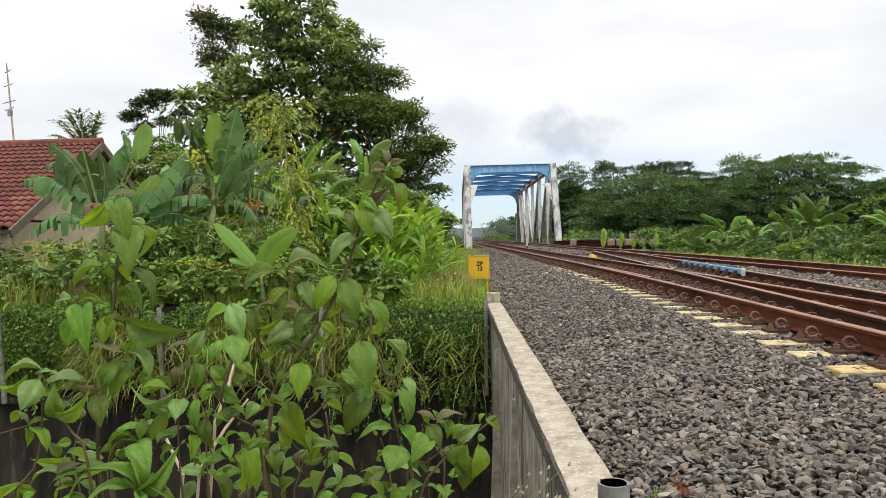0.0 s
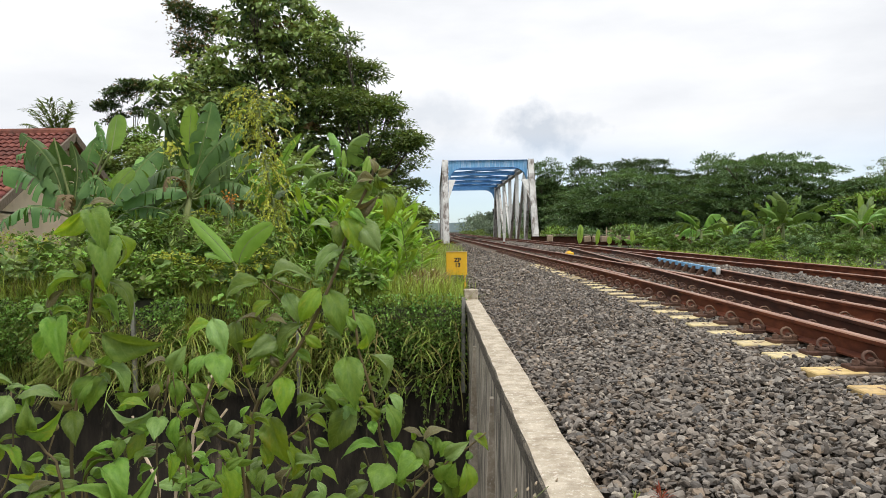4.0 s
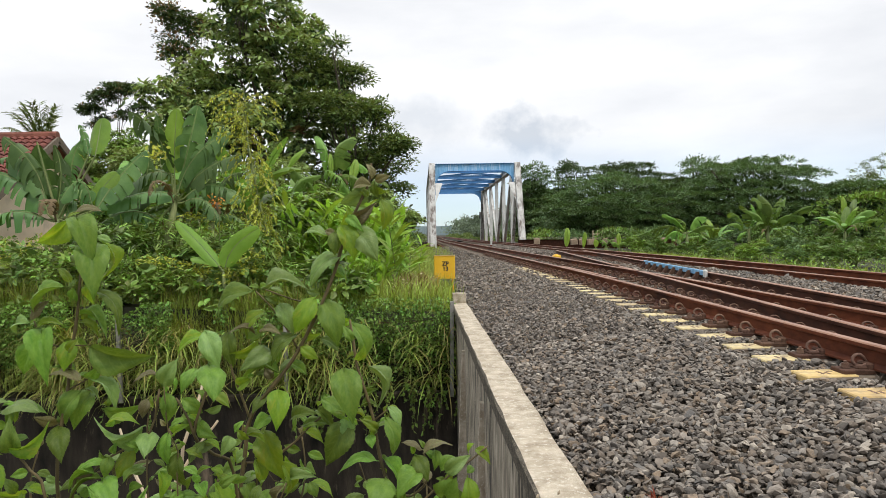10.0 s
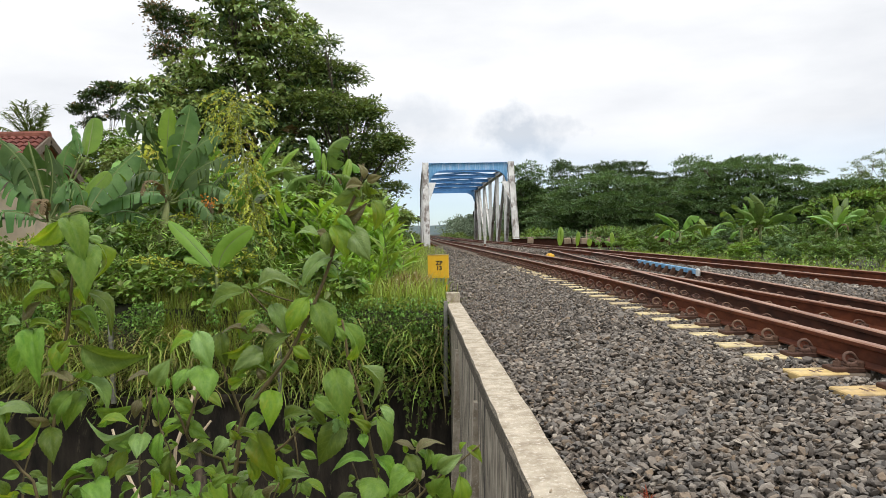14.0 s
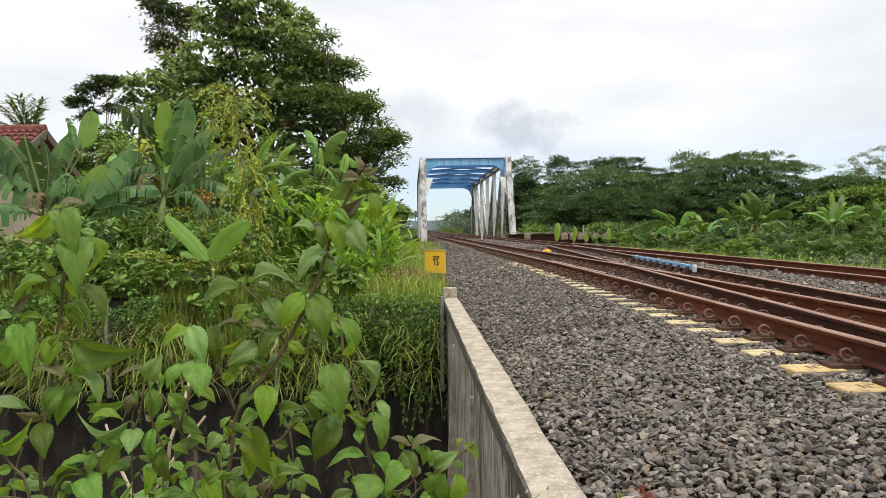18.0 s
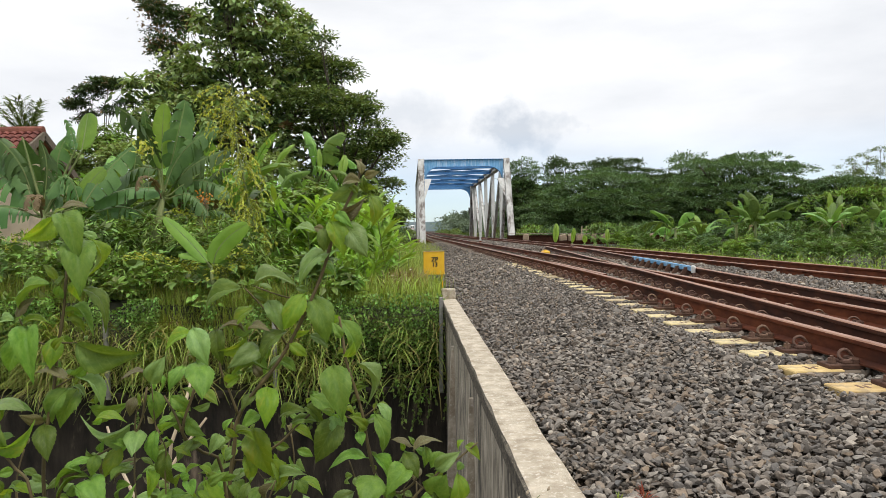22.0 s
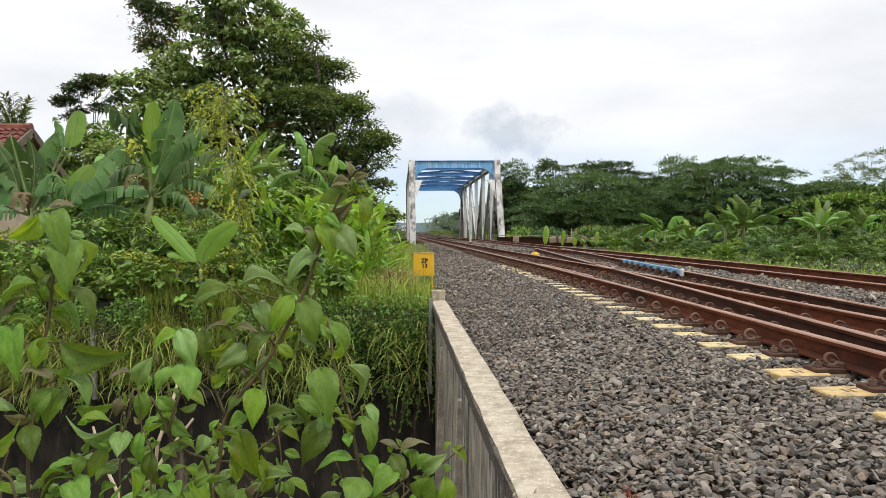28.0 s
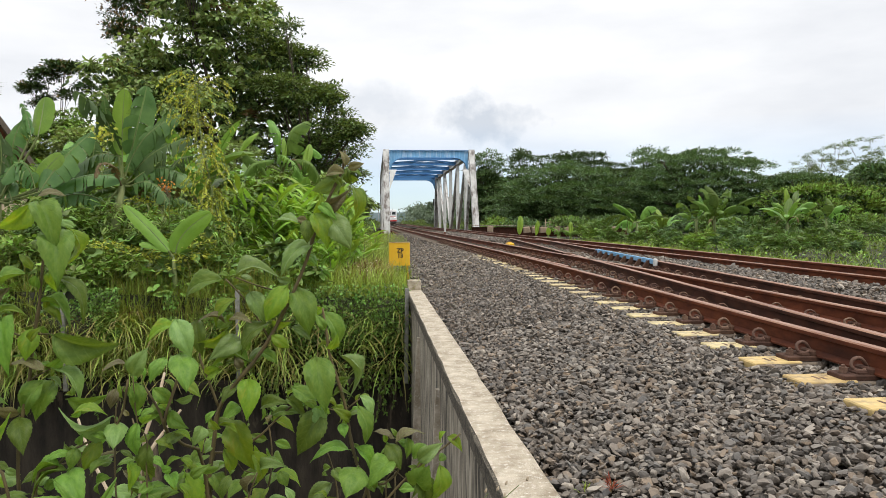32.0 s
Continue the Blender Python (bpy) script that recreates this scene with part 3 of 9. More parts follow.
def bed(x, y):
    """Height of the ballast over the track bed, sideways from track 1."""
    u = x - track_1(y)
    if u < -1.1:
        z = -0.02 - 0.20 * ((-1.1 - u) / 1.75) ** 1.15 if u > -2.85 else -0.22 - (-2.85 - u) * 0.35
        z -= 0.05 * min(max((-2.45 - u) / 0.4, 0.0), 1.0)
    elif u < 4.9:
        over = x - (branch(y) + GAUGE if y < 33 else track_1(y) + GAUGE)
        z = -0.02 + 0.075 * min(max((over - 0.12) / 0.25, 0.0), 1.0) * min(max((track_2(y) - GAUGE - 0.06 - x) / 0.2 + 0.5, 0.35), 1.0)
    else:
        z = -0.02 - (u - 4.9) * 0.42
    return z + 0.025 * noise.noise((x * 1.7, y * 1.7, 3.0))


def make_ballast():
    for y0, y1 in ((-12, BRIDGE_Y + 0.6), (BRIDGE_Y + BRIDGE_LEN - 0.6, 900)):
        us = [-3.35, -2.85, -2.6, -2.3, -2.0, -1.7, -1.4, -1.1, -0.5, 0.5, 1.1, 1.6, 2.2, 2.8, 3.6, 4.6, 4.9, 5.4, 6.1]
        ys = list(np.arange(y0, min(y1, 40), 0.45)) + (list(np.arange(40, y1, 2.0)) if y0 < 40 else list(np.arange(y0, 300, 4))) + ([y1] if y0 < 40 else [300, 450, 900])
        g, n = Geo(), len(us)
        edge = lambda y, u: max(track_1(y) + u, 0.71 - 0.0165 * (y - 2)) if y < 12.9 else track_1(y) + u
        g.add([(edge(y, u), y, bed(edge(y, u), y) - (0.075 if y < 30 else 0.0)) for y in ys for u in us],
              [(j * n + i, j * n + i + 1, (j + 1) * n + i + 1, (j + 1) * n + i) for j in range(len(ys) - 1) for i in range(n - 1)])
        tagged(part("ballast_bed", g, M_BALLAST, smooth=True), "crushed-stone ballast bed under the tracks, near-black for shaded gaps", "ballast", kind="structure")


def stone_shape(seed, points):
    """A worn chip of broken rock: the hull of random points on a flattened ball."""
    rng = random.Random(seed)
    bm = bmesh.new()
    long, flat = rng.uniform(1.05, 1.45), rng.uniform(0.42, 0.68)
    for _ in range(points):
        d = Vector((rng.gauss(0, 1), rng.gauss(0, 1), rng.gauss(0, 1))).normalized() * rng.uniform(0.85, 1.1)
        bm.verts.new((d.x * long, d.y, d.z * flat))
    bmesh.ops.convex_hull(bm, input=bm.verts)
    for v in [v for v in bm.verts if not v.link_faces]:
        bm.verts.remove(v)
    bm.verts.index_update()
    fs = [tuple(v.index for v in f.verts) for f in bm.faces]
    vs = [tuple(v.co) for v in bm.verts]
    bm.free()
    return vs, fs


def make_stones():
    rng = np.random.default_rng(11)
    shapes = [stone_shape(i, 13 + 2 * (i % 4)) for i in range(6)] + [stone_shape(i, 8) for i in range(4)]
    zones = [  # u from, u to, y from, y to, stones per square metre, size
        (-2.95, -0.75, 2.0, 4.6, 2000, (0.012, 0.0245)), (-2.95, -0.75, 4.6, 7.5, 1700, (0.013, 0.026)), (-2.95, -0.75, 7.5, 14, 1250, (0.015, 0.029)), (-3.1, -0.95, 14, 30, 560, (0.024, 0.042)),
        (-3.1, -0.95, 30, 60, 70, (0.03, 0.045)), (-0.75, 0.7, 3.0, 13, 600, (0.02, 0.036)), (0.7, 3.0, 3.0, 13, 380, (0.019, 0.033)), (1.1, 3.1, 9.0, 24, 520, (0.024, 0.042)),
        (1.2, 5.6, 13, 40, 150, (0.03, 0.05)), (-0.95, 1.2, 13, 30, 70, (0.03, 0.045)), (1.0, 3.2, 40, 62, 60, (0.04, 0.06))]
    lots = [[] for _ in shapes]
    for u0, u1, y0, y1, density, (s0, s1) in zones:
        n = int((u1 - u0) * (y1 - y0) * density)
        ys, us = rng.uniform(y0, y1, n), rng.uniform(u0, u1, n)
        big = np.exp(rng.normal(0, 0.2, n))
        for y, u, k, b in zip(ys, us, rng.integers(0, 6, n) if y0 < 7 and u0 < -1 else rng.integers(6, 10, n), big):
            x = track_1(y) + u
            s = rng.uniform(s0, s1) * b
            gap = abs((y - 1.22 + 0.3075) % 0.615 - 0.3075)
            if x < 0.85 + 0.5 * s - 0.0165 * (y - 2) or (-1.12 - 0.6 * s < u < -0.6 and gap < 0.12 + 0.6 * s):
                continue
            sink = 0.012 if -1.25 < u < -0.6 else 0.0
            q = Euler((rng.normal(0, 0.38), rng.normal(0, 0.38), rng.uniform(0, 6.28))).to_matrix() * s
            lots[k].append([[*q[0], x], [*q[1], y], [*q[2], bed(x, y) - sink - 0.044 + 0.074 * rng.uniform() ** 0.65 + s * 0.1]])
    field = thing("ballast_stones", "loose grey angular ballast stones beside the track", "stones", kind="stuff")
    for k, lot in enumerate(lots):
        m = np.array(lot)
        near = (m[:, 1, 3] < 4.4) & (m[:, 0, 3] > 0.9)
        pick = np.flatnonzero(near)[:50] if k < 6 else np.array([], int)
        me = bpy.data.meshes.new("stone")
        me.from_pydata(shapes[k][0], [], shapes[k][1])
        for i in pick:
            part("stone", me, M_STONE_ONE, field, at=Matrix([*m[i].tolist(), (0, 0, 0, 1)]))
        rest = np.delete(m, pick, axis=0)
        tagged(part("stones", batch("stones", *shapes[k], rest), M_STONE, field), kind="stuff")


# parapet wall of the canal along the ballast
WALL_TURN = math.degrees(math.atan(0.0165))


def make_parapet():
    w = thing("parapet_wall", "low weathered concrete parapet wall with dark streaked side", "wall", pose(0.585, 2.0, -0.2, 0, 0, WALL_TURN), kind="structure")
    rng = random.Random(4)
    g, n = Geo(), 44
    length = 10.55
    rows = []
    for i in range(n + 1):
        y = -3.0 + (length + 3.0) * i / n
        e = [rng.uniform(-0.006, 0.006) for _ in range(6)]
        rows += [(0.0, y, -0.115), (-0.002 + e[0], y, -0.012 + e[1]), (0.012 + e[2], y, 0.0), (0.125, y, 0.003), (0.238 + e[3], y, 0.0), (0.25 + e[4], y, -0.014 + e[5]), (0.25, y, -0.115)]
    fs = [(j * 7 + i, j * 7 + i + 1, (j + 1) * 7 + i + 1, (j + 1) * 7 + i) for j in range(n) for i in range(6)]
    g.add(rows, [tuple(reversed(f)) for f in fs] + [tuple(range(7)), tuple(reversed(range(n * 7, n * 7 + 7)))])
    me = g.mesh("coping")
    me.materials.append(M_CONC)
    me.materials.append(M_CONC_LIP)
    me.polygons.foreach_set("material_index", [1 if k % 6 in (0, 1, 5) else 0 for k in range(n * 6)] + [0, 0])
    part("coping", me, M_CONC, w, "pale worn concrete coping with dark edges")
    part("wall_face", Geo().box((0.035, -3.0, -4.9), (0.24, length - 0.02, -0.112)), M_CONC_STREAK, w, "concrete wall face with black streaks")
    part("end_block", Geo().chamfer((0.0, length, -0.6), (0.235, length + 0.2, 0.17), 0.012), M_CONC, w, "small concrete block at the wall's end")
    for y, t in ((1.3, 0.10), (4.6, 0.09), (7.6, 0.1)):
        part("buttress", Geo().add([(-0.16, y, -3.5), (0.036, y, -3.5), (0.036, y, -0.35), (0.0, y, -0.35), (-0.16, y + t, -3.5), (0.036, y + t, -3.5), (0.036, y + t, -0.35), (0.0, y + t, -0.35)],
                                 [(3, 2, 1, 0), (4, 5, 6, 7), (0, 4, 7, 3), (3, 7, 6, 2), (1, 2, 6, 5), (0, 1, 5, 4)]), M_CONC, w)
    p = thing("pipe_post", "upright grey pipe post standing by the wall", "post", pose(0.383, 1.074, -0.36))
    tube = Geo().tube([(0, 0, 0.0), (0, 0, 0.45), (0, 0, 0.906)], 0.0245, 20, cap=False).tube([(0, 0, 0.906), (0, 0, 0.80)], 0.0205, 20, cap=False)
    tube.f += [(40 + i, 40 + (i + 1) % 20, 60 + (i + 1) % 20, 60 + i) for i in range(20)]
    part("pipe", tube, M_PIPE, p, smooth=False)
    part("plug", Geo().tube([(0, 0, 0.86), (0, 0, 0.9035)], 0.0203, 16), M_SLEEPER, p, "dirt filling the pipe's open end")


def make_canal():
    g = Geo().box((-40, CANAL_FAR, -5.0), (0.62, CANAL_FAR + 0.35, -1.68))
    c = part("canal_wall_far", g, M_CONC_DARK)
    tagged(c, "mossy concrete canal retaining wall, overhang shade put into its dark colour", "wall", kind="structure")
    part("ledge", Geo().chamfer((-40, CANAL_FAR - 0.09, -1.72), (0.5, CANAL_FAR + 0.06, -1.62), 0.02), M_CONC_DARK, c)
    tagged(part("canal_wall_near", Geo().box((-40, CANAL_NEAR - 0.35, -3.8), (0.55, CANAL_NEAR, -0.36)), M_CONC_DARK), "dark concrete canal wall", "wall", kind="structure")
    tagged(part("water", Geo().add([(-40, CANAL_NEAR, -4.5), (0.6, CANAL_NEAR, -4.5), (0.6, CANAL_FAR, -4.5), (-40, CANAL_FAR, -4.5)], [(0, 1, 2, 3)]), M_WATER), "dark still canal water", "water", kind="structure")
    # soil bank above the retaining wall
    n, g = 60, Geo()
    rows = []
    for i in range(n + 1):
        x = -40 + 40.4 * i / n
        k = 0.12 * noise.noise((x, 0, 7))
        rows += [(x, CANAL_FAR + 0.06, -1.66), (x, CANAL_FAR + 0.10 + k, -1.1), (x, CANAL_FAR + 0.2 + k, -0.62), (x, CANAL_FAR + 0.5, -0.33), (x, CANAL_FAR + 1.1, -0.28)]
    g.add(rows, [((i + 1) * 5 + j, i * 5 + j, i * 5 + j + 1, (i + 1) * 5 + j + 1) for i in range(n) for j in range(4)])
    tagged(part("canal_bank", g, M_GROUND, smooth=True), "overgrown soil bank above the canal wall", "bank", kind="structure")
    f = thing("wire_fence", "old wire fence with grey steel posts along the canal", "fence")
    for x in (0.36, -2.32, -5.0, -7.7):
        part("post", Geo().chamfer((-0.032, -0.032, 0), (0.032, 0.032, 1.55), 0.006), M_PIPE, f, at=pose(x, 11.96, -1.66, math.sin(3 * x), 1.4 * math.cos(2 * x)))
    for k in range(4):
        part("wire", Geo().tube([(x, 11.96, -1.4 + 0.33 * k - 0.03 * math.sin((x + 10.4) * 1.17) ** 2) for x in np.arange(-10.4, 0.4, 0.67)], 0.0015, 4), M_RUST, f)


# ---------------------------------------------------------------- tracks
RAIL = [(-0.07, 0), (0.07, 0), (0.07, 0.012), (0.012, 0.032), (0.009, 0.115), (0.034, 0.124), (0.035, 0.150), (0.027, 0.159), (-0.027, 0.159), (-0.035, 0.150), (-0.034, 0.124), (-0.009, 0.115), (-0.012, 0.032), (-0.07, 0.012)]


def rail(path, y0, y1, parent, label="", steel=None):
    """Rail swept along x = path(y): rusty web and foot, worn running surface."""
    ys = [y0]
    while ys[-1] < y1:
        ys.append(min(y1, ys[-1] + (0.6 if ys[-1] < 50 else 3 if ys[-1] < 200 else 20)))
    n = len(RAIL)
    v = [(path(y) + a, y, RAIL_FOOT + b) for y in ys for a, b in RAIL]
    fs = [(j * n + i, j * n + (i + 1) % n, (j + 1) * n + (i + 1) % n, (j + 1) * n + i) for j in range(len(ys) - 1) for i in range(n)]
    mats = [1 if i in (6, 7, 8) else 0 for j in range(len(ys) - 1) for i in range(n)]
    me = Geo().add(v, fs + [tuple(reversed(range(n))), tuple((len(ys) - 1) * n + i for i in range(n))]).mesh("rail")
    me.materials.append(steel or M_RUST)
    me.materials.append(M_HEAD)
    me.polygons.foreach_set("material_index", mats + [0, 0])
    return part("rail", me, M_RUST, parent, label)


def clip_mesh():
    """A bent spring-steel clip, a standing loop with a foot."""
    pts = [Vector((0.075, -0.028, -0.002)), Vector((0.035, -0.03, 0.0))]
    for k in range(11):
        a = radians(-50 + 28 * k)
        pts.append(Vector((-0.005 - 0.046 * math.sin(a), -0.026 + 0.0052 * k, 0.036 - 0.040 * math.cos(a))))
    pts.append(Vector((0.075, 0.03, -0.004)))
    return Geo().tube(pts, 0.0125, 7).mesh("clip", True)


def make_tracks():
    t1 = thing("railway_track", "rusty railway track on yellow-ended sleepers", "track")
    rail(lambda y: track_1(y) - GAUGE, -10, 700, t1, "rusty brown steel rail")
    rail(lambda y: track_1(y) + GAUGE, -10, 700, t1, "rusty brown steel rail")
    t3 = thing("turnout_track", "rusty branching rails of a railway turnout", "track")
    rail(lambda y: branch(y) - GAUGE, -6, 33, t3, "dark rusty steel rail", M_RUST_DARK)
    rail(lambda y: branch(y) + GAUGE, -6, 33, t3, "dark rusty steel rail", M_RUST_DARK)
    t2 = thing("railway_track", "rusty parallel railway track on the far side", "track")
    rail(lambda y: track_2(y) - GAUGE, -10, 700, t2, "rusty brown steel rail")
    rail(lambda y: track_2(y) + GAUGE, -10, 700, t2, "rusty brown steel rail")
    # wing and check rails by the crossing
    rail(lambda y: track_1(y) - GAUGE + 0.11, 12.5, 17.5, t3, "check rail")
    long_sleeper = Geo().chamfer((-1.10, -0.125, -0.17), (2.35, 0.125, 0.0), 0.012).mesh("sleeper")
    short_sleeper = Geo().chamfer((-1.10, -0.125, -0.17), (1.10, 0.125, 0.0), 0.012).mesh("sleeper")
    end = Geo().chamfer((-1.112, -0.118, -0.055), (-0.76, 0.118, 0.007), 0.008).mesh("painted_end")
    faded = Geo().chamfer((-1.112, -0.118, -0.055), (-0.76, 0.118, 0.007), 0.008).mesh("painted_end")
    faded.materials.append(M_YELLOW_WORN)
    mark = Geo().box((-0.97, -0.05, 0.006), (-0.95, 0.04, 0.0085)).box((-0.93, -0.05, 0.006), (-0.91, 0.02, 0.0085)).box((-0.90, 0.03, 0.006), (-0.86, 0.045, 0.0085)).mesh("stamped_mark")
    plate = Geo().chamfer((-0.27, -0.09, 0), (0.15, 0.09, 0.03), 0.006).chamfer((-0.165, -0.06, 0.028), (-0.07, 0.06, 0.05), 0.01).chamfer((-0.10, -0.075, 0.028), (-0.06, 0.075, 0.07), 0.01).mesh("baseplate")
    bolt = Geo().tube([(-0.215, 0.0, 0.02), (-0.215, 0.0, 0.030)], 0.032, 10).tube([(-0.215, 0.0, 0.03), (-0.215, 0.0, 0.066)], 0.025, 6).tube([(-0.215, 0, 0.066), (-0.215, 0, 0.08)], 0.012, 8).mesh("bolt")
    clip = clip_mesh()
    y, i = 1.22 - 16 * 0.615, 0
    rng = random.Random(2)
    while y < 61:
        turnout = y < 24
        s = part("sleeper", long_sleeper if turnout else short_sleeper, M_SLEEPER, t1, at=pose(track_1(y), y, -0.004, 0, 0, rng.uniform(-0.6, 0.6)))
        if y < 21:
            part("painted_end", end if y < 5.4 else faded, M_YELLOW, s, "worn pale-yellow painted sleeper end" if y < 5.4 else "faded cream painted sleeper end")
            if y < 9:
                part("stamped_mark", mark, M_CLIP, s)
        part("sleeper", short_sleeper, M_SLEEPER, t2, at=pose(track_2(y), y + 0.2, -0.004))
        rows = [(track_1, -1, t1, 34), (track_1, 1, t1, 26), (branch, -1, t3, 26), (branch, 1, t3, 26)]
        for path, side, owner, far in rows:
            x = path(y) + side * GAUGE
            if y > far or y < 1 or (owner is t3 and y < 3):
                continue
            part("baseplate", plate, M_PLATE, owner, at=pose(x, y, 0.0, 0, 0, rng.uniform(-2, 2)))
            part("clip", clip, M_CLIP, owner, at=pose(x - 0.118, y, 0.046, rng.uniform(-6, 6), 0, -22 + rng.uniform(-12, 12)) @ Matrix.Diagonal((0.88, 1.0, 0.95 if side < 0 and owner is t1 else 0.72, 1)))
            if owner is not t2 and y < 18:
                part("bolt", bolt, M_CLIP, owner, at=pose(x, y, 0.0, 0, 0, rng.uniform(-2, 2)))
        y += 0.615
        i += 1
    while y < 130:
        for t, path in ((t1, track_1), (t2, track_2)):
            part("sleeper", short_sleeper, M_SLEEPER, t, at=pose(path(y), y, -0.004))
        y += 1.23
    # blue guard rail with braces
    b = thing("guard_rail", "blue painted guard rail with rusty wedge braces and a white end", "guard rail")
    gx = lambda y: branch(y) + GAUGE - 0.075
    ring = ((-0.02, 0.12), (0.02, 0.12), (0.02, 0.205), (0.012, 0.212), (-0.012, 0.212), (-0.02, 0.205))
    ys = [13.85 + 0.27 * k for k in range(21)]
    g = Geo().add([(gx(ya) + a, ya, c) for ya in ys for a, c in ring], [(k * 6 + i, k * 6 + (i + 1) % 6, k * 6 + 6 + (i + 1) % 6, k * 6 + 6 + i) for k in range(20) for i in range(6)] + [(5, 4, 3, 2, 1, 0), tuple(range(120, 126))])
    part("guard_bar", g, M_BLUE, b, "blue steel guard bar")
    part("white_end", Geo().chamfer((-0.035, -0.06, 0.09), (0.03, 0.05, 0.23), 0.02), M_WHITE, b, "white painted end", at=pose(gx(13.8), 13.8, 0))
    brace = Geo().add([(-0.17, -0.03, 0.0), (-0.02, -0.03, 0.0), (-0.02, -0.03, 0.16), (-0.06, -0.03, 0.16), (-0.17, 0.03, 0.0), (-0.02, 0.03, 0.0), (-0.02, 0.03, 0.16), (-0.06, 0.03, 0.16)],
                      [(0, 1, 2, 3), (7, 6, 5, 4), (3, 7, 4, 0), (2, 6, 7, 3), (1, 5, 6, 2)]).mesh("brace")
    for k in range(9):
        ya = 14.1 + 0.615 * k
        part("brace", brace, M_PLATE, b, at=pose(gx(ya) - 0.02, ya, 0.02))
    # yellow point machine box between the tracks
    p = thing("point_machine", "small yellow point-machine box beside the rails", "point machine", pose(4.58, 27.0, -0.02))
    part("housing", Geo().chamfer((-0.12, -0.3, 0), (0.12, 0.3, 0.17), 0.03), M_SIGN, p)
    part("lid", Geo().chamfer((-0.09, -0.2, 0.166), (0.04, 0.1, 0.21), 0.02), M_SIGN, p)
    part("rod", Geo().tube([(-0.2, 0, 0.1), (-0.75, 0, 0.1)], 0.02, 6), M_RUST, p)
    # rusty rail joint marker
    j = thing("rail_joint", "pale worn fishplate at the rail crossing", "fishplate", pose(4.36, 17.2, 0))
    part("fishplate", Geo().chamfer((-0.10, -0.12, 0.03), (0.06, 0.12, 0.21), 0.015), M_CLIP, j)
    # thin white marker post between the tracks
    m = thing("marker_post", "slim white marker post between the tracks", "marker post", pose(3.95, 50.0, -0.05))
    part("post", Geo().chamfer((-0.06, -0.05, 0), (0.06, 0.05, 0.85), 0.01), M_WHITE, m)
    part("foot", Geo().chamfer((-0.075, -0.06, 0), (0.075, 0.06, 0.28), 0.01), M_RUST, m)


# ---------------------------------------------------------------- truss bridge
def make_bridge():
    W, H, L, N = 7.53, 7.2, BRIDGE_LEN, 6
    b = thing("truss_bridge", "white and blue steel truss railway bridge with peeling paint", "bridge", pose(0.03, BRIDGE_Y, -0.05, 0, 0, math.degrees(math.atan(0.018))))
    bay = L / N
    inset = 3.1
    top0, top1 = (inset), (L - inset)
    for x in (0, W):
        inn = 1 if x == 0 else -1
        part("end_post", Geo().beam((x, 0, -0.25), (x, top0, H), 0.5, 0.44, (inn, 0, 0)).beam((x - 0.235, 0, -0.25), (x - 0.235, top0, H), 0.6, 0.035, (inn, 0, 0)).beam((x + 0.235, 0, -0.25), (x + 0.235, top0, H), 0.6, 0.035, (inn, 0, 0)), M_POST, b, "peeling white end post with grey weathering")
        part("end_post", Geo().ibeam((x, L, -0.25), (x, top1, H), 0.62, 0.5, (inn, 0, 0), 0.05), M_POST, b, "peeling white end post with grey weathering")
        part("top_chord", Geo().ibeam((x, top0, H - 0.22), (x, top1, H - 0.22), 0.5, 0.46), M_WHITE, b, "white top chord")
        part("bottom_chord", Geo().ibeam((x, -0.3, -0.28), (x, L + 0.3, -0.28), 0.5, 0.5), M_RUST, b, "rusty dark bottom chord")
        for k in range(1, N):
            y = k * bay
            part("vertical_post", Geo().ibeam((x, y, -0.1), (x, y, H - 0.4), 0.34, 0.3, (0, 1, 0)), M_WHITE, b)
        for k in range(N):
            ya, yb = k * bay, (k + 1) * bay
            if k == 0:
                lo, hi = (x, yb, -0.1), (x, top0, H - 0.3)
            elif k == N - 1:
                lo, hi = (x, ya, -0.1), (x, top1, H - 0.3)
            elif k < N / 2:
                lo, hi = (x, yb, -0.1), (x, ya, H - 0.4)
            else:
                lo, hi = (x, ya, -0.1), (x, yb, H - 0.4)
            part("diagonal", Geo().ibeam(lo, hi, 0.3, 0.26, (1, 0, 0)), M_WHITE, b)
    # portal frames: a deep web with rounded haunches
    def portal(y, z1, mat):
        n, g = 26, Geo()
        half = W / 2 - 0.3
        low = lambda s: z1 - 0.62 - (0.0 if abs(s) < 0.62 else 1.3 * (1 - math.sqrt(max(0.0, 1 - ((abs(s) - 0.62) / 0.38) ** 2))))
        rows = []
        for i in range(n + 1):
            s = -1 + 2 * i / n
            for dy in (-0.04, 0.04):
                rows += [(W / 2 + s * half, y + dy, low(s)), (W / 2 + s * half, y + dy, z1)]
        fs = []
        for i in range(n):
            a = i * 4
            fs += [(a, a + 4, a + 5, a + 1), (a + 2, a + 3, a + 7, a + 6), (a, a + 2, a + 6, a + 4), (a + 1, a + 5, a + 7, a + 3)]
        g.add(rows, fs)
        p = part("portal_beam", g, mat, b, "faded blue portal beam with rounded corners")
        f = Geo()
        for i in range(n):
            s0, s1 = -1 + 2 * i / n, -1 + 2 * (i + 1) / n
            f.beam((W / 2 + s0 * half, y, low(s0)), (W / 2 + s1 * half, y, low(s1)), 0.3, 0.03, (0, 0, 1) if abs(s0 + s1) < 1.7 else (1, 0, 0))
        part("lower_flange", f, M_BLUE_DEEP, p)
        part("upper_flange", Geo().beam((0.3, y, z1 + 0.015), (W - 0.3, y, z1 + 0.015), 0.32, 0.035), M_BLUE_DEEP, p)
    portal(top0 - 0.1, H, M_BLUE)
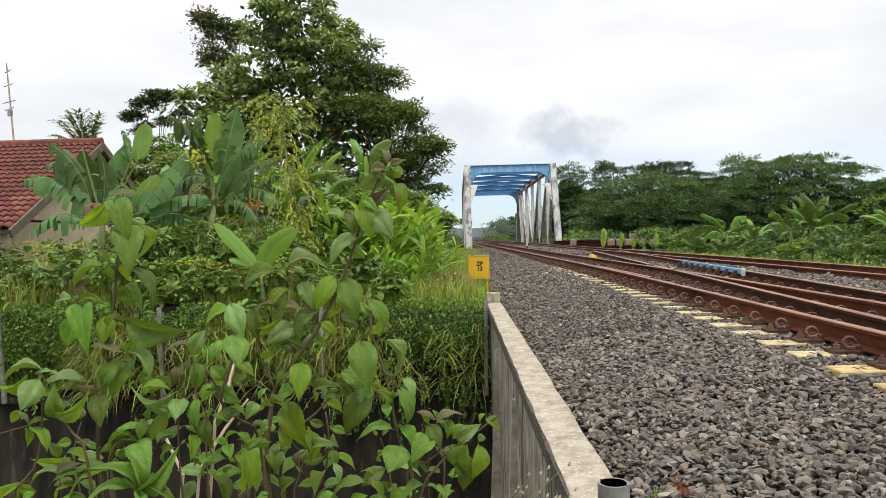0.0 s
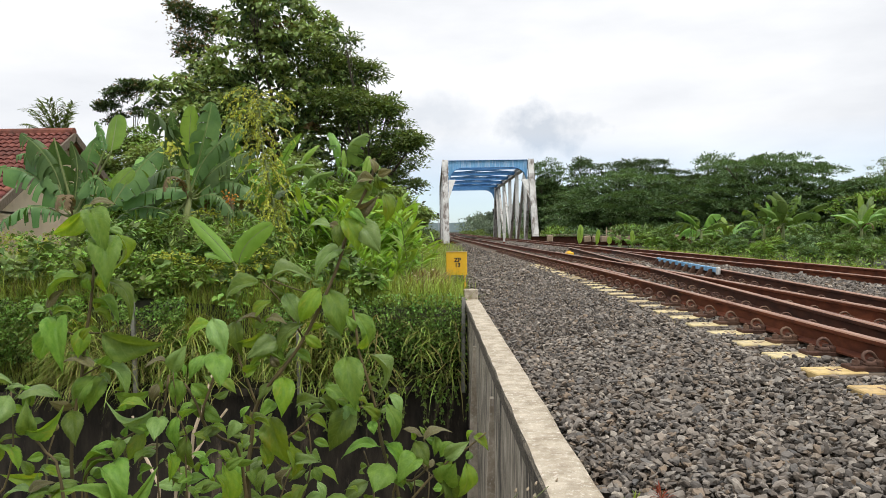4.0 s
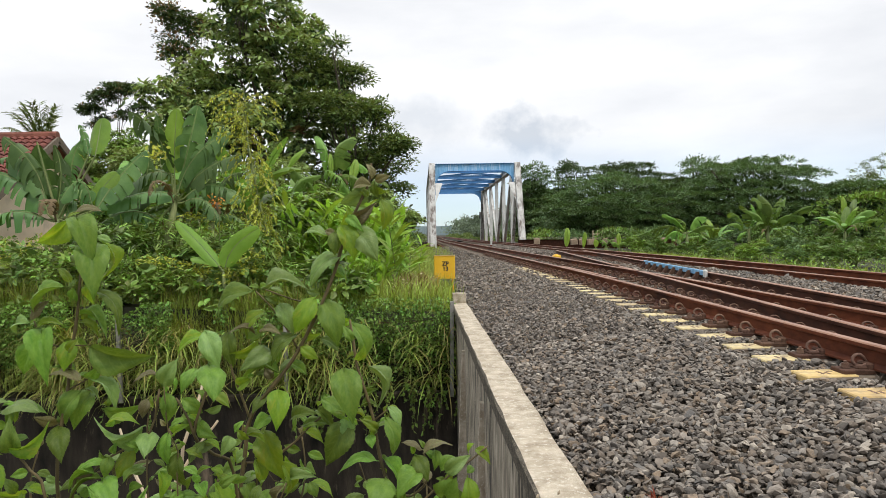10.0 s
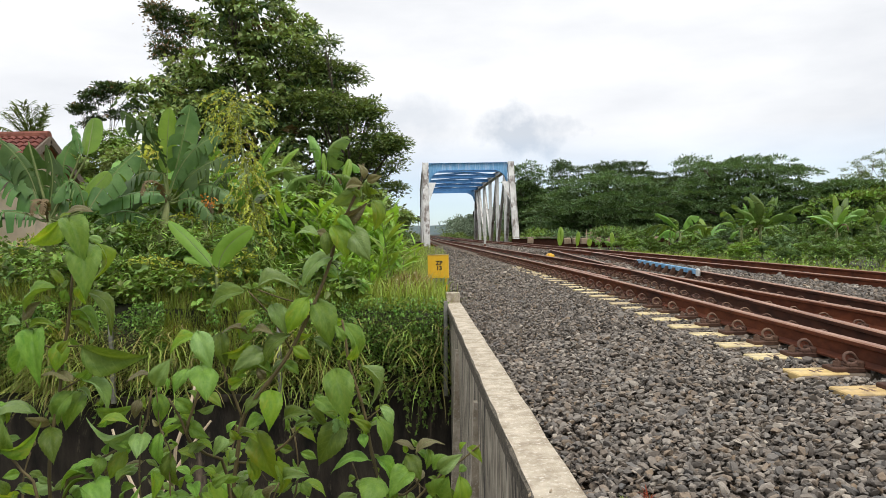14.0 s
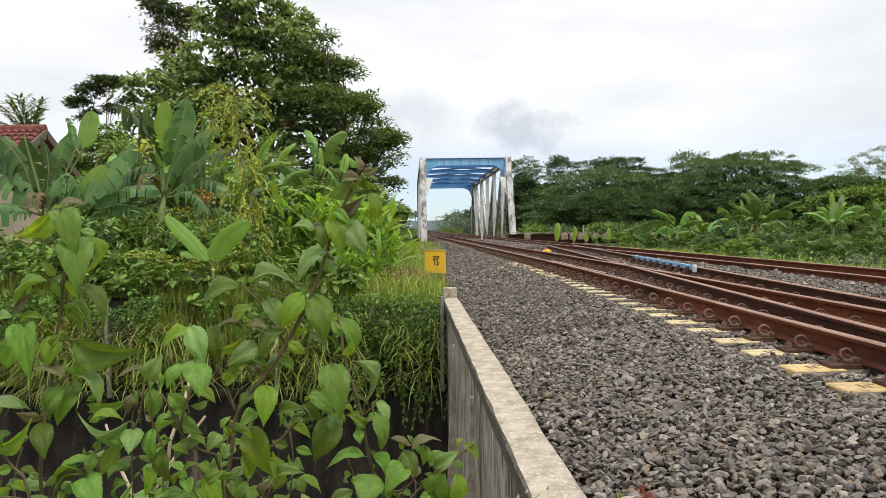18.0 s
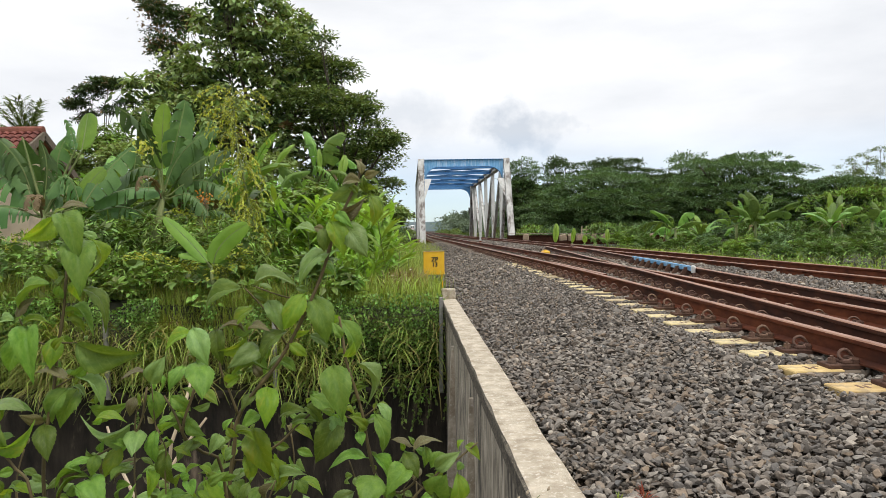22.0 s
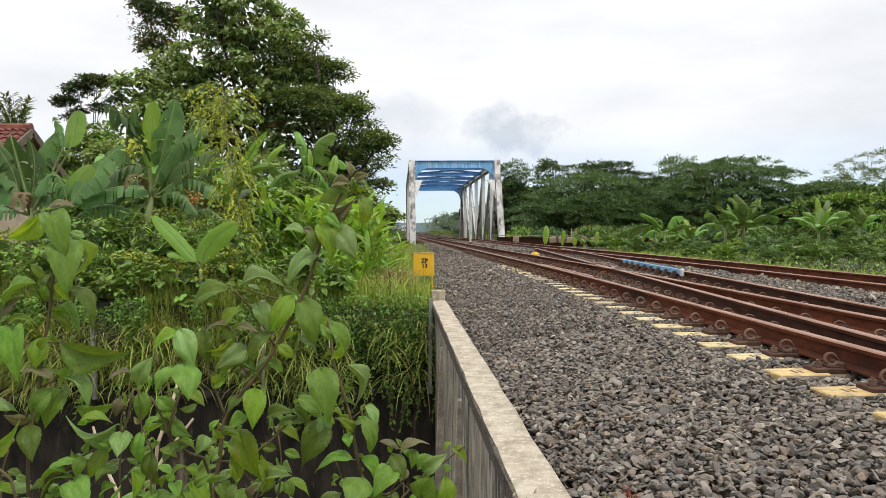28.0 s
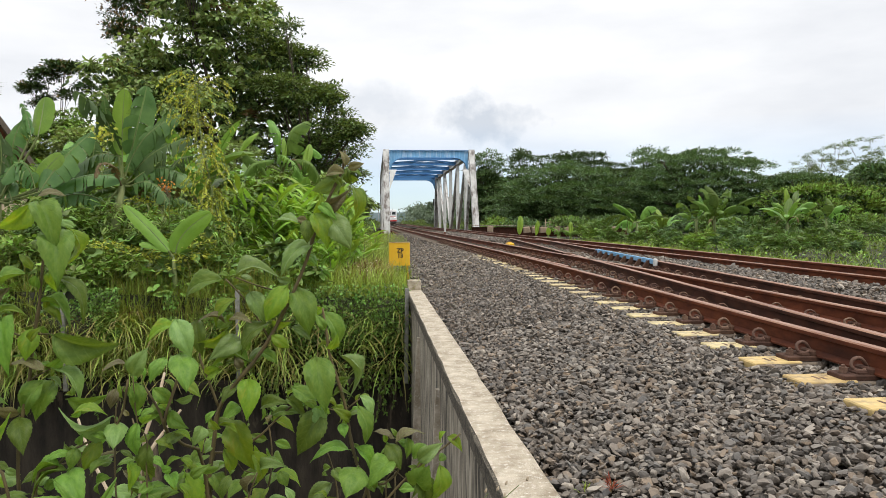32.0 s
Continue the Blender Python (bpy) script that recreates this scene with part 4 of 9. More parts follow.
    portal(top1, H, M_BLUE_DEEP)
    for x, inn in ((0.28, 1), (W - 0.28, -1)):
        part("gusset", Geo().add([(x, top0 * 0.5, 3.75), (x, top0 * 0.73, 5.5), (x + inn * 0.62, top0 * 0.73, 5.5), (x, top0 * 0.5 + 0.05, 3.75), (x, top0 * 0.73 + 0.05, 5.5), (x + inn * 0.62, top0 * 0.73 + 0.05, 5.5)],
                                  [(0, 1, 2), (5, 4, 3), (0, 2, 5, 3), (1, 4, 5, 2)]), M_WHITE, b, "white tapered knee plate")
    for k in range(1, N):
        part("top_strut", Geo().ibeam((0.2, k * bay, H - 0.3), (W - 0.2, k * bay, H - 0.3), 0.22, 0.34), M_BLUE_DEEP, b, "blue cross strut")
    for k in range(N):
        ya, yb = max(k * bay, top0), min((k + 1) * bay, top1)
        part("top_brace", Geo().ibeam((0.2, ya, H - 0.2), (W - 0.2, yb, H - 0.2), 0.2, 0.15), M_BLUE_DEEP, b)
        part("top_brace", Geo().ibeam((W - 0.2, ya, H - 0.24), (0.2, yb, H - 0.26), 0.2, 0.15), M_BLUE_DEEP, b)
    for k in range(N + 1):
        part("floor_beam", Geo().ibeam((0, k * bay, -0.5), (W, k * bay, -0.5), 0.3, 0.6), M_RUST, b)
    for x in (1.2, 2.5, 4.9, 6.2):
        part("stringer", Geo().ibeam((x, 0, -0.33), (x - 0.0, L, -0.33), 0.25, 0.3), M_RUST, b)
    # sill walls carry it
    for y in (BRIDGE_Y - 0.6, BRIDGE_Y + BRIDGE_LEN - 1.4):
        x = track_1(y) - 1.9
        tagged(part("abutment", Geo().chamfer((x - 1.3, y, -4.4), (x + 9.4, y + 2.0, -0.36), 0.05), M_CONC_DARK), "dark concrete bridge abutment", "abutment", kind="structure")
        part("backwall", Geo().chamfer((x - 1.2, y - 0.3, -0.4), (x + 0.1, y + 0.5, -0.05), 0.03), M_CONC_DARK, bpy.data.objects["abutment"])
    s = thing("white_stake", "short white stake beside the bridge foot", "stake", pose(0.2, 61.0, -0.5))
    part("stake", Geo().chamfer((-0.07, -0.05, 0), (0.07, 0.05, 1.0), 0.01), M_WHITE, s)


# ---------------------------------------------------------------- sign, distant signals, low wall
def text_mesh(body, size, name):
    cu = bpy.data.curves.new(name, "FONT")
    cu.body, cu.size, cu.extrude, cu.offset, cu.align_x = body, size, 0.002, 0.004, "CENTER"
    tmp = new(name, cu)
    bpy.context.view_layer.update()
    me = bpy.data.meshes.new_from_object(tmp)
    bpy.data.objects.remove(tmp)
    return me


def make_sign():
    s = thing("trackside_marker", "yellow metal marker board with black writing ZP 13", "sign", pose(0.32, 15.15, 0.31, 0, 0, -6))
    part("board", Geo().chamfer((-0.215, -0.02, -0.24), (0.215, 0.02, 0.235), 0.008), M_SIGN, s)
    part("rim", Geo().beam((-0.215, 0, 0.238), (0.215, 0, 0.238), 0.06, 0.014), M_YELLOW, s)
    for body, z in (("ZP", 0.03), ("13", -0.075)):
        part("lettering", text_mesh(body, 0.12, "lettering"), M_BLACK, s, at=pose(0.02, -0.024, z, 90, 0, 0))
    for x in (-0.15, 0.16):
        part("leg", Geo().chamfer((x - 0.018, 0.012, -0.85), (x + 0.018, 0.05, 0.1), 0.004), M_SIGN, s)


def make_signal(x, y, h):
    s = thing("railway_signal", "distant dark railway signal on a slim mast", "signal", pose(x, y, -0.3))
    part("mast", Geo().tube([(0, 0, 0), (0, 0, h)], 0.09, 8), M_GALV, s)
    part("head", Geo().chamfer((-0.32, -0.15, h - 1.5), (0.32, 0.12, h), 0.08), M_BLACK, s)
    for k in range(3):
        part("lamp_hood", Geo().tube([(0, -0.15, h - 1.2 + 0.45 * k), (0, -0.42, h - 1.22 + 0.45 * k)], 0.13, 10, cap=False), M_BLACK, s)


def make_low_wall():
    """Low pale concrete blocks and girder of an old siding beyond the second track."""
    w = thing("low_girder_wall", "low dark girder on pale concrete blocks beyond the tracks", "wall", pose(0, 0, 0), kind="structure")
    a, b = Vector((6.907, 60, 0.468)), Vector((18.554, 56, 0.311))
    part("girder", Geo().ibeam(a + Vector((0, 0, -0.35)), b + Vector((0, 0, -0.35)), 0.3, 0.7), M_RUST_DARK, w)
    part("top_plank", Geo().beam(a + Vector((0, 0, 0.12)), b + Vector((0, 0, 0.12)), 0.5, 0.05), M_CONC_STREAK, w)
    rng = random.Random(8)
    for at, s in (((8.232, 58.6, 0.187), 0.8), ((11.057, 57.8, 0.107), 0.9), ((11.641, 57.6, 0.1), 0.7), ((12.31, 57.4, 0.091), 1.0), ((13.304, 57.1, 0.123), 0.7), ((14.048, 56.9, 0.07), 0.8), ((15.391, 56.5, 0.053), 1.1), ((16.354, 56.2, 0.041), 1.2), ((17.38, 56, 0.071), 0.9)):
        part("block", Geo().chamfer((-0.3, -0.25, -0.1), (0.3, 0.25, 0.40), 0.06), M_CONC_TAN, w, at=pose(*at, rng.uniform(-5, 5), rng.uniform(-6, 6), rng.uniform(-12, 12)) @ Matrix.Diagonal((s, 1, 0.9, 1)))
    r = thing("timber_frame", "small rough timber frame standing behind the low wall", "frame", pose(*(12.68, 58.5, 0.252)))
    for x in (0, 0.36, 0.72):
        part("post", Geo().tube([(x, 0, -0.1), (x + 0.02, 0, 0.85)], 0.04, 6), M_DRY, r)
    part("rail", Geo().tube([(-0.06, 0, 0.55), (0.8, 0, 0.58)], 0.03, 6), M_DRY, r)


# ---------------------------------------------------------------- house
def make_house():
    h = thing("house", "cream plastered village house with red clay tile roof", "house")
    # gable end faces the canal side; the ridge runs from left to right
    RX0, RX1, RY, RZ = -24.0, -10.0, 20.1, 3.8
    EY, EZ = 15.9, 1.37
    FY = 2 * RY - EY
    wall = Geo().box((RX0, EY + 0.55, -0.5), (RX1 - 0.45, EY + 0.73, 1.55)).box((RX1 - 0.6, EY + 0.73, -0.5), (RX1 - 0.42, FY - 0.6, 1.6))
    wall.add([(RX1 - 0.6, EY + 0.6, 1.55), (RX1 - 0.6, FY - 0.6, 1.55), (RX1 - 0.6, RY, RZ - 0.15), (RX1 - 0.42, EY + 0.6, 1.55), (RX1 - 0.42, FY - 0.6, 1.55), (RX1 - 0.42, RY, RZ - 0.15)], [(0, 2, 1), (3, 4, 5), (0, 3, 5, 2), (1, 2, 5, 4)])
    part("wall", wall, M_PLASTER, h, "cream plaster wall")
    part("wall", Geo().box((RX0, FY - 0.8, -0.5), (RX1 - 0.6, FY - 0.6, 1.55)), M_PLASTER, h)
    roof = Geo()
    for y, z in ((EY, EZ), (2 * RY - EY, EZ)):
        s = Vector((0, RY - y, RZ - z)).normalized()
        roof.add([(RX0, y, z - 0.05), (RX1, y, z - 0.05), (RX1, RY, RZ - 0.05), (RX0, RY, RZ - 0.05), (RX0, y, z - 0.12), (RX1, y, z - 0.12), (RX1, RY, RZ - 0.12), (RX0, RY, RZ - 0.12)],
                 [(0, 1, 2, 3), (7, 6, 5, 4), (0, 4, 5, 1), (1, 5, 6, 2)])
    part("roof", roof, M_TILE, h, "red clay tile roof")
    slope = math.atan2(RZ - EZ, RY - EY)
    tile = Geo()
    n = 6
    prof = [(-0.10 + 0.2 * i / n, 0.05 * math.sin(math.pi * i / n) - 0.014 * (i in (0, n))) for i in range(n + 1)]
    tile.add([(x, y, z + dz) for y, dz in ((0, 0.045), (0.30, 0.0)) for x, z in prof] + [(x, 0.0, z + 0.005) for x, z in prof],
             [(i, i + 1, n + 2 + i, n + 1 + i) for i in range(n)] + [(2 * n + 2 + i, 2 * n + 3 + i, i + 1, i) for i in range(n)])
    me = tile.mesh("roof_tile")
    length = math.hypot(RZ - EZ, RY - EY)
    rng, spare, count = random.Random(8), [], 0
    for r in range(int(length / 0.255)):
        d = 0.255 * r
        y, z = EY + d * math.cos(slope), EZ + d * math.sin(slope)
        x = RX1 - 0.14
        while x > -20.0:
            m = pose(x, y, z + 0.0, math.degrees(slope) + rng.uniform(-1, 1), 0, rng.uniform(-1.2, 1.2))
            if count < 300:
                part("roof_tile", me, M_TILE, h, at=m)
                count += 1
            else:
                spare.append([list(m[i]) for i in range(3)])
            x -= 0.19
    me2 = batch("roof_tiles", [v[:] for v in tile.v], tile.f, np.array(spare))
    tagged(part("roof_tiles", me2, M_TILE, h), kind="stuff")
    part("ridge_cap", Geo().tube([(RX0, RY, RZ + 0.02), (RX1, RY, RZ + 0.02)], 0.13, 10), M_TILE, h)
    part("barge_board", Geo().beam((RX1 + 0.02, 2 * RY - EY + 0.05, EZ - 0.12), (RX1 + 0.02, RY, RZ - 0.1), 0.06, 0.20), M_SLEEPER, h)
    part("barge_board", Geo().beam((RX1 + 0.02, EY - 0.05, EZ - 0.12), (RX1 + 0.02, RY, RZ - 0.1), 0.06, 0.20), M_SLEEPER, h, "dark timber barge board")
    for y in (16.9, 17.35, 17.8):
        part("vent_slot", Geo().chamfer((RX1 - 0.43, y - 0.17, 0.46), (RX1 - 0.40, y + 0.17, 0.51), 0.01), M_BLACK, h, "dark vent slot")
    # behind the house
    a = thing("antenna_mast", "thin rusty television antenna mast of bamboo", "antenna", pose(-15.2, 24.8, -0.3))
    part("pole", Geo().tube([(0, 0, -0.3), (-0.16, 0, 3.5), (-0.42, 0, 7.6)], [0.04, 0.035, 0.022], 7), M_DRY, a)
    for z, w in ((6.83, 0.16), (6.26, 0.22), (6.02, 0.16), (7.31, 0.11)):
        part("antenna_rod", Geo().tube([(-0.37 - w, 0, z - 0.05), (-0.37 + w, 0, z + 0.05)], 0.016, 5), M_GALV, a)
    part("amplifier", Geo().chamfer((-0.42, -0.05, 5.77), (-0.28, 0.05, 6.0), 0.01), M_GALV, a)


# ---------------------------------------------------------------- the train
M_TRAIN_WHITE = material("train_white", (0.72, 0.72, 0.72), (0.8, 0.8, 0.8), 3, 0.4, 0.02, stain=(0.5, 0.46, 0.42), stain_scale=1.3, stain_lo=0.6, stain_hi=0.8)
M_TRAIN_RED = material("train_red", (0.42, 0.02, 0.02), (0.5, 0.04, 0.03), 3, 0.4, 0.02)
M_TRAIN_DARK = material("train_underframe", (0.02, 0.02, 0.02), (0.05, 0.045, 0.04), 6, 0.8, 0.2)
M_GLASS = material("dark_window_glass", (0.015, 0.02, 0.025), (0.03, 0.035, 0.04), 2, 0.1, 0.0, spec=0.6)
M_LAMP = bpy.data.materials.new("headlight_glow")
M_LAMP.use_nodes = True
M_LAMP.node_tree.nodes["Principled BSDF"].inputs["Emission Color"].default_value = (1, 0.95, 0.8, 1)
M_LAMP.node_tree.nodes["Principled BSDF"].inputs["Emission Strength"].default_value = 2.0


def hull(lo, hi, nose=0.25, shoulder=0.35):
    """A rounded-roof vehicle body; its front faces -y."""
    (x0, y0, z0), (x1, y1, z1) = lo, hi
    sec = lambda s, top: [(x0 * s, z0), (x0 * s, top - shoulder), (x0 * s * 0.93, top - shoulder * 0.4), (x0 * s * 0.72, top - 0.05), (0, top), (x1 * s * 0.72, top - 0.05), (x1 * s * 0.93, top - shoulder * 0.4), (x1 * s, top - shoulder), (x1 * s, z0)]
    rows = []
    for y, s, top in ((y0, 0.9, z1 - nose), (y0 + nose * 0.6, 0.97, z1 - nose * 0.3), (y0 + nose * 2, 1, z1), (y1 - nose, 1, z1), (y1, 0.97, z1 - nose * 0.3)):
        rows += [(x, y, z) for x, z in sec(s, top)]
    k = 9
    fs = [(j * k + i, j * k + i + 1, (j + 1) * k + i + 1, (j + 1) * k + i) for j in range(4) for i in range(k - 1)] + [tuple(reversed(range(k))), tuple(4 * k + i for i in range(k))]
    return Geo().add(rows, [tuple(reversed(f)) for f in fs])


def make_train():
    cars = []
    lo = thing("locomotive", "white diesel locomotive with red lower band", "locomotive")
    part("cab", hull((-1.35, 0, 1.0), (1.35, 4.2, 3.75), 0.22), M_TRAIN_WHITE, lo, "white cab with rounded roof")
    part("hood", hull((-1.2, 4.2, 1.0), (1.2, 15.0, 3.6), 0.05), M_TRAIN_WHITE, lo)
    part("apron", Geo().chamfer((-1.36, -0.12, 0.75), (1.36, 15.2, 1.12), 0.05), M_TRAIN_RED, lo, "red lower band")
    part("pilot", Geo().chamfer((-1.25, -0.2, 0.25), (1.25, 0.2, 0.78), 0.06), M_TRAIN_DARK, lo)
    part("frame", Geo().chamfer((-1.1, 0.3, 0.5), (1.1, 14.9, 0.8), 0.05), M_TRAIN_DARK, lo)
    for x in (-0.62, 0.62):
        w = part("windscreen", Geo().chamfer((x - 0.46, -0.03, 2.45), (x + 0.46, 0.06, 3.15), 0.04), M_GLASS, lo)
        part("wiper", Geo().beam((x - 0.2, -0.05, 2.5), (x + 0.1, -0.05, 3.0), 0.03, 0.02), M_BLACK, w)
        part("headlight", Geo().tube([(x * 1.35, -0.02, 1.75), (x * 1.35, -0.06, 1.75)], 0.14, 12), M_LAMP, lo, "lit round headlight")
        part("buffer", Geo().tube([(x * 1.3, -0.2, 0.62), (x * 1.3, -0.5, 0.62)], [0.1, 0.19], 10), M_TRAIN_DARK, lo)
    part("stripe", Geo().chamfer((-1.0, -0.025, 1.95), (1.0, 0.03, 2.04), 0.02), M_TRAIN_RED, lo)
    part("horn", Geo().tube([(0.3, 0.7, 3.8), (0.3, 0.2, 3.85)], [0.04, 0.1], 8), M_TRAIN_DARK, lo)
    for y in (2.6, 12.2):
        bg = part("bogie", Geo().chamfer((-0.9, y - 1.7, 0.28), (0.9, y + 1.7, 0.62), 0.06), M_TRAIN_DARK, lo)
        for dy in (-1.2, 0, 1.2):
            for x in (-0.57, 0.57):
                part("wheel", Geo().tube([(x - 0.06, y + dy, 0.46), (x + 0.06, y + dy, 0.46)], 0.46, 16), M_RUST, bg)
    cars.append((lo, 0.0))
    for k in range(4):
        c = thing("passenger_carriage", "white passenger carriage with dark window band", "carriage", group="train carriages")
        part("body", hull((-1.4, 0, 0.95), (1.4, 20.0, 3.7), 0.06), M_TRAIN_WHITE, c)
        part("roof", Geo().chamfer((-1.15, 0.4, 3.62), (1.15, 19.6, 3.78), 0.05), M_GALV, c)
        part("skirt", Geo().chamfer((-1.3, 0.2, 0.6), (1.3, 19.8, 0.97), 0.03), M_TRAIN_DARK, c)
        for j in range(8):
            for x in (-1.41, 1.41):
                part("window", Geo().chamfer((x - 0.02, 1.6 + 2.2 * j, 1.95), (x + 0.02, 3.0 + 2.2 * j, 2.75), 0.01), M_GLASS, c)
        for y in (2.8, 17.2):
            bg = part("bogie", Geo().chamfer((-0.9, y - 1.4, 0.25), (0.9, y + 1.4, 0.6), 0.06), M_TRAIN_DARK, c)
            for dy in (-1.0, 1.0):
                for x in (-0.57, 0.57):
                    part("wheel", Geo().tube([(x - 0.06, y + dy, 0.42), (x + 0.06, y + dy, 0.42)], 0.42, 14), M_RUST, bg)
        cars.append((c, 16.0 + 20.6 * k))
    return cars

# ---------------------------------------------------------------- trees and undergrowth
def ball(rng, n):
    d = rng.normal(size=(n, 3))
    return d / np.linalg.norm(d, axis=1)[:, None]


def crown_leaves(rng, blobs, n, size, clump=10, clump_r=0.35, up=0.25, inside=0.25, low=-0.5, droop=0.3, thick=0.55, roll=True, spread=0.6):
    """Leaf poses in small clumps over the outsides of overlapping blobs (x, y, z, rx, ry, rz)."""
    w = np.array([b[3] * b[4] + b[5] * b[3] for b in blobs])
    k = max(1, n // clump)
    which = rng.choice(len(blobs), k, p=w / w.sum())
    b = np.array([blobs[i] for i in which])
    d = ball(rng, k)
    d[:, 2] = np.where(d[:, 2] < low, -d[:, 2], d[:, 2])
    r = np.where(rng.uniform(size=k) < inside, rng.uniform(0.45, 0.85, k), rng.normal(0.98, 0.09, k))
    c = b[:, :3] + d * b[:, 3:] * r[:, None]
    c = np.repeat(c, clump, axis=0) + rng.normal(size=(k * clump, 3)) * clump_r * np.array((1, 1, thick))
    out = np.repeat(d, clump, axis=0)
    out[:, 2] += up - droop * rng.uniform(0, 2, len(out))
    return placed(turns(rng, len(c), out, spread, size, roll), c)


def rosette_leaves(rng, blobs, n, size, per=40, r=0.45, flat=0.6, droop=0.7, low=-0.4, roll=False, depth=0.25):
    """Leaf poses in drooping tufts set over the outsides of overlapping blobs."""
    w = np.array([b[3] * b[4] + b[5] * b[3] for b in blobs])
    k = max(1, n // per)
    b = np.array([blobs[i] for i in rng.choice(len(blobs), k, p=w / w.sum())])
    d = ball(rng, k)
    d[:, 2] = np.where(d[:, 2] < low, -d[:, 2], d[:, 2])
    c = b[:, :3] + d * b[:, 3:] * (1.06 - depth * rng.uniform(0, 1, k) ** 1.5)[:, None]
    own = np.repeat(rng.uniform(0.6, 1.3, k), per)[:, None] * r
    e = ball(rng, k * per)
    e[:, 2] = np.abs(e[:, 2]) * 0.9 - 0.15
    p = np.repeat(c, per, axis=0) + e * own * rng.uniform(0.3, 1.0, (k * per, 1)) * np.array((1, 1, flat))
    way = e + 0.35 * np.repeat(d, per, axis=0)
    way[:, 2] = way[:, 2] * 0.6 - droop * rng.uniform(0.2, 1.3, len(way))
    return placed(turns(rng, len(p), way, 0.3, size, roll), p)


def grow_tree(name, label, base, height, radius, blobs, layers, seed, category="tree", lean=0.0, bark=None, bend=0.5, limb_count=40):
    """Tapered trunk, limbs to the blobs of the crown, leaf layers: (count, size, material, shape, options)."""
    rng = np.random.default_rng(seed)
    t = thing(name, label, category)
    bush = category == "bush"
    bx, by, bz = base
    fork = Vector((bx + lean, by, bz + height))
    trunk = Geo()
    n = 7
    trunk.tube([(bx + lean * (i / n) ** 1.5 + rng.normal() * radius * 0.15, by + rng.normal() * radius * 0.15, bz - 0.3 + (height + 0.3) * i / n) for i in range(n + 1)],
               [radius * (1.35 if i == 0 else 1 - 0.45 * i / n) for i in range(n + 1)], 10)
    part("trunk", trunk, bark or M_BARK, t, smooth=True)
    limbs = Geo()
    for b in blobs[:limb_count]:
        if not bush:
            limbs = Geo()
        end = Vector(b[:3])
        start = fork - Vector((0, 0, height * rng.uniform(0.0, 0.35)))
        mid = start.lerp(end, 0.5) + Vector((0, 0, -bend * rng.uniform(0.2, 1.0)))
        pts = [start, start.lerp(mid, 0.5), mid, mid.lerp(end, 0.55), end]
        r0 = radius * rng.uniform(0.3, 0.45)
        limbs.tube(pts, [r0, r0 * 0.85, r0 * 0.6, r0 * 0.42, r0 * 0.2], 6)
        for _ in range(5):
            d = Vector(ball(rng, 1)[0].tolist())
            tip = end + Vector((d.x * b[3], d.y * b[4], abs(d.z) * b[5])) * 0.85
            limbs.tube([mid.lerp(end, rng.uniform(0.3, 1)), end.lerp(tip, 0.5), tip], [r0 * 0.25, r0 * 0.16, r0 * 0.05], 4)
        if not bush:
            part("limb", limbs, bark or M_BARK, t)
    if bush:
        part("branchwork", limbs, bark or M_BARK, t)
    for count, size, mat, shape, opt in layers:
        m = (rosette_leaves if "per" in opt else crown_leaves)(rng, blobs, count, size, **opt)
        tagged(part("crown", batch("crown", *shape, m), mat, t), kind="stuff")
    return t


def spread_blobs(rng, centre, size, n, r, flat=0.45):
    """Blobs over a dome-shaped envelope."""
    out = []
    for i in range(n):
        d = ball(rng, 1)[0]
        d[2] = abs(d[2]) * 1.0 - 0.15
        q = rng.uniform(0.55, 0.95)
        s = r * rng.uniform(0.7, 1.25)
        out.append((centre[0] + d[0] * size[0] * q, centre[1] + d[1] * size[1] * q, centre[2] + d[2] * size[2] * q, s, s, s * flat))
    return out


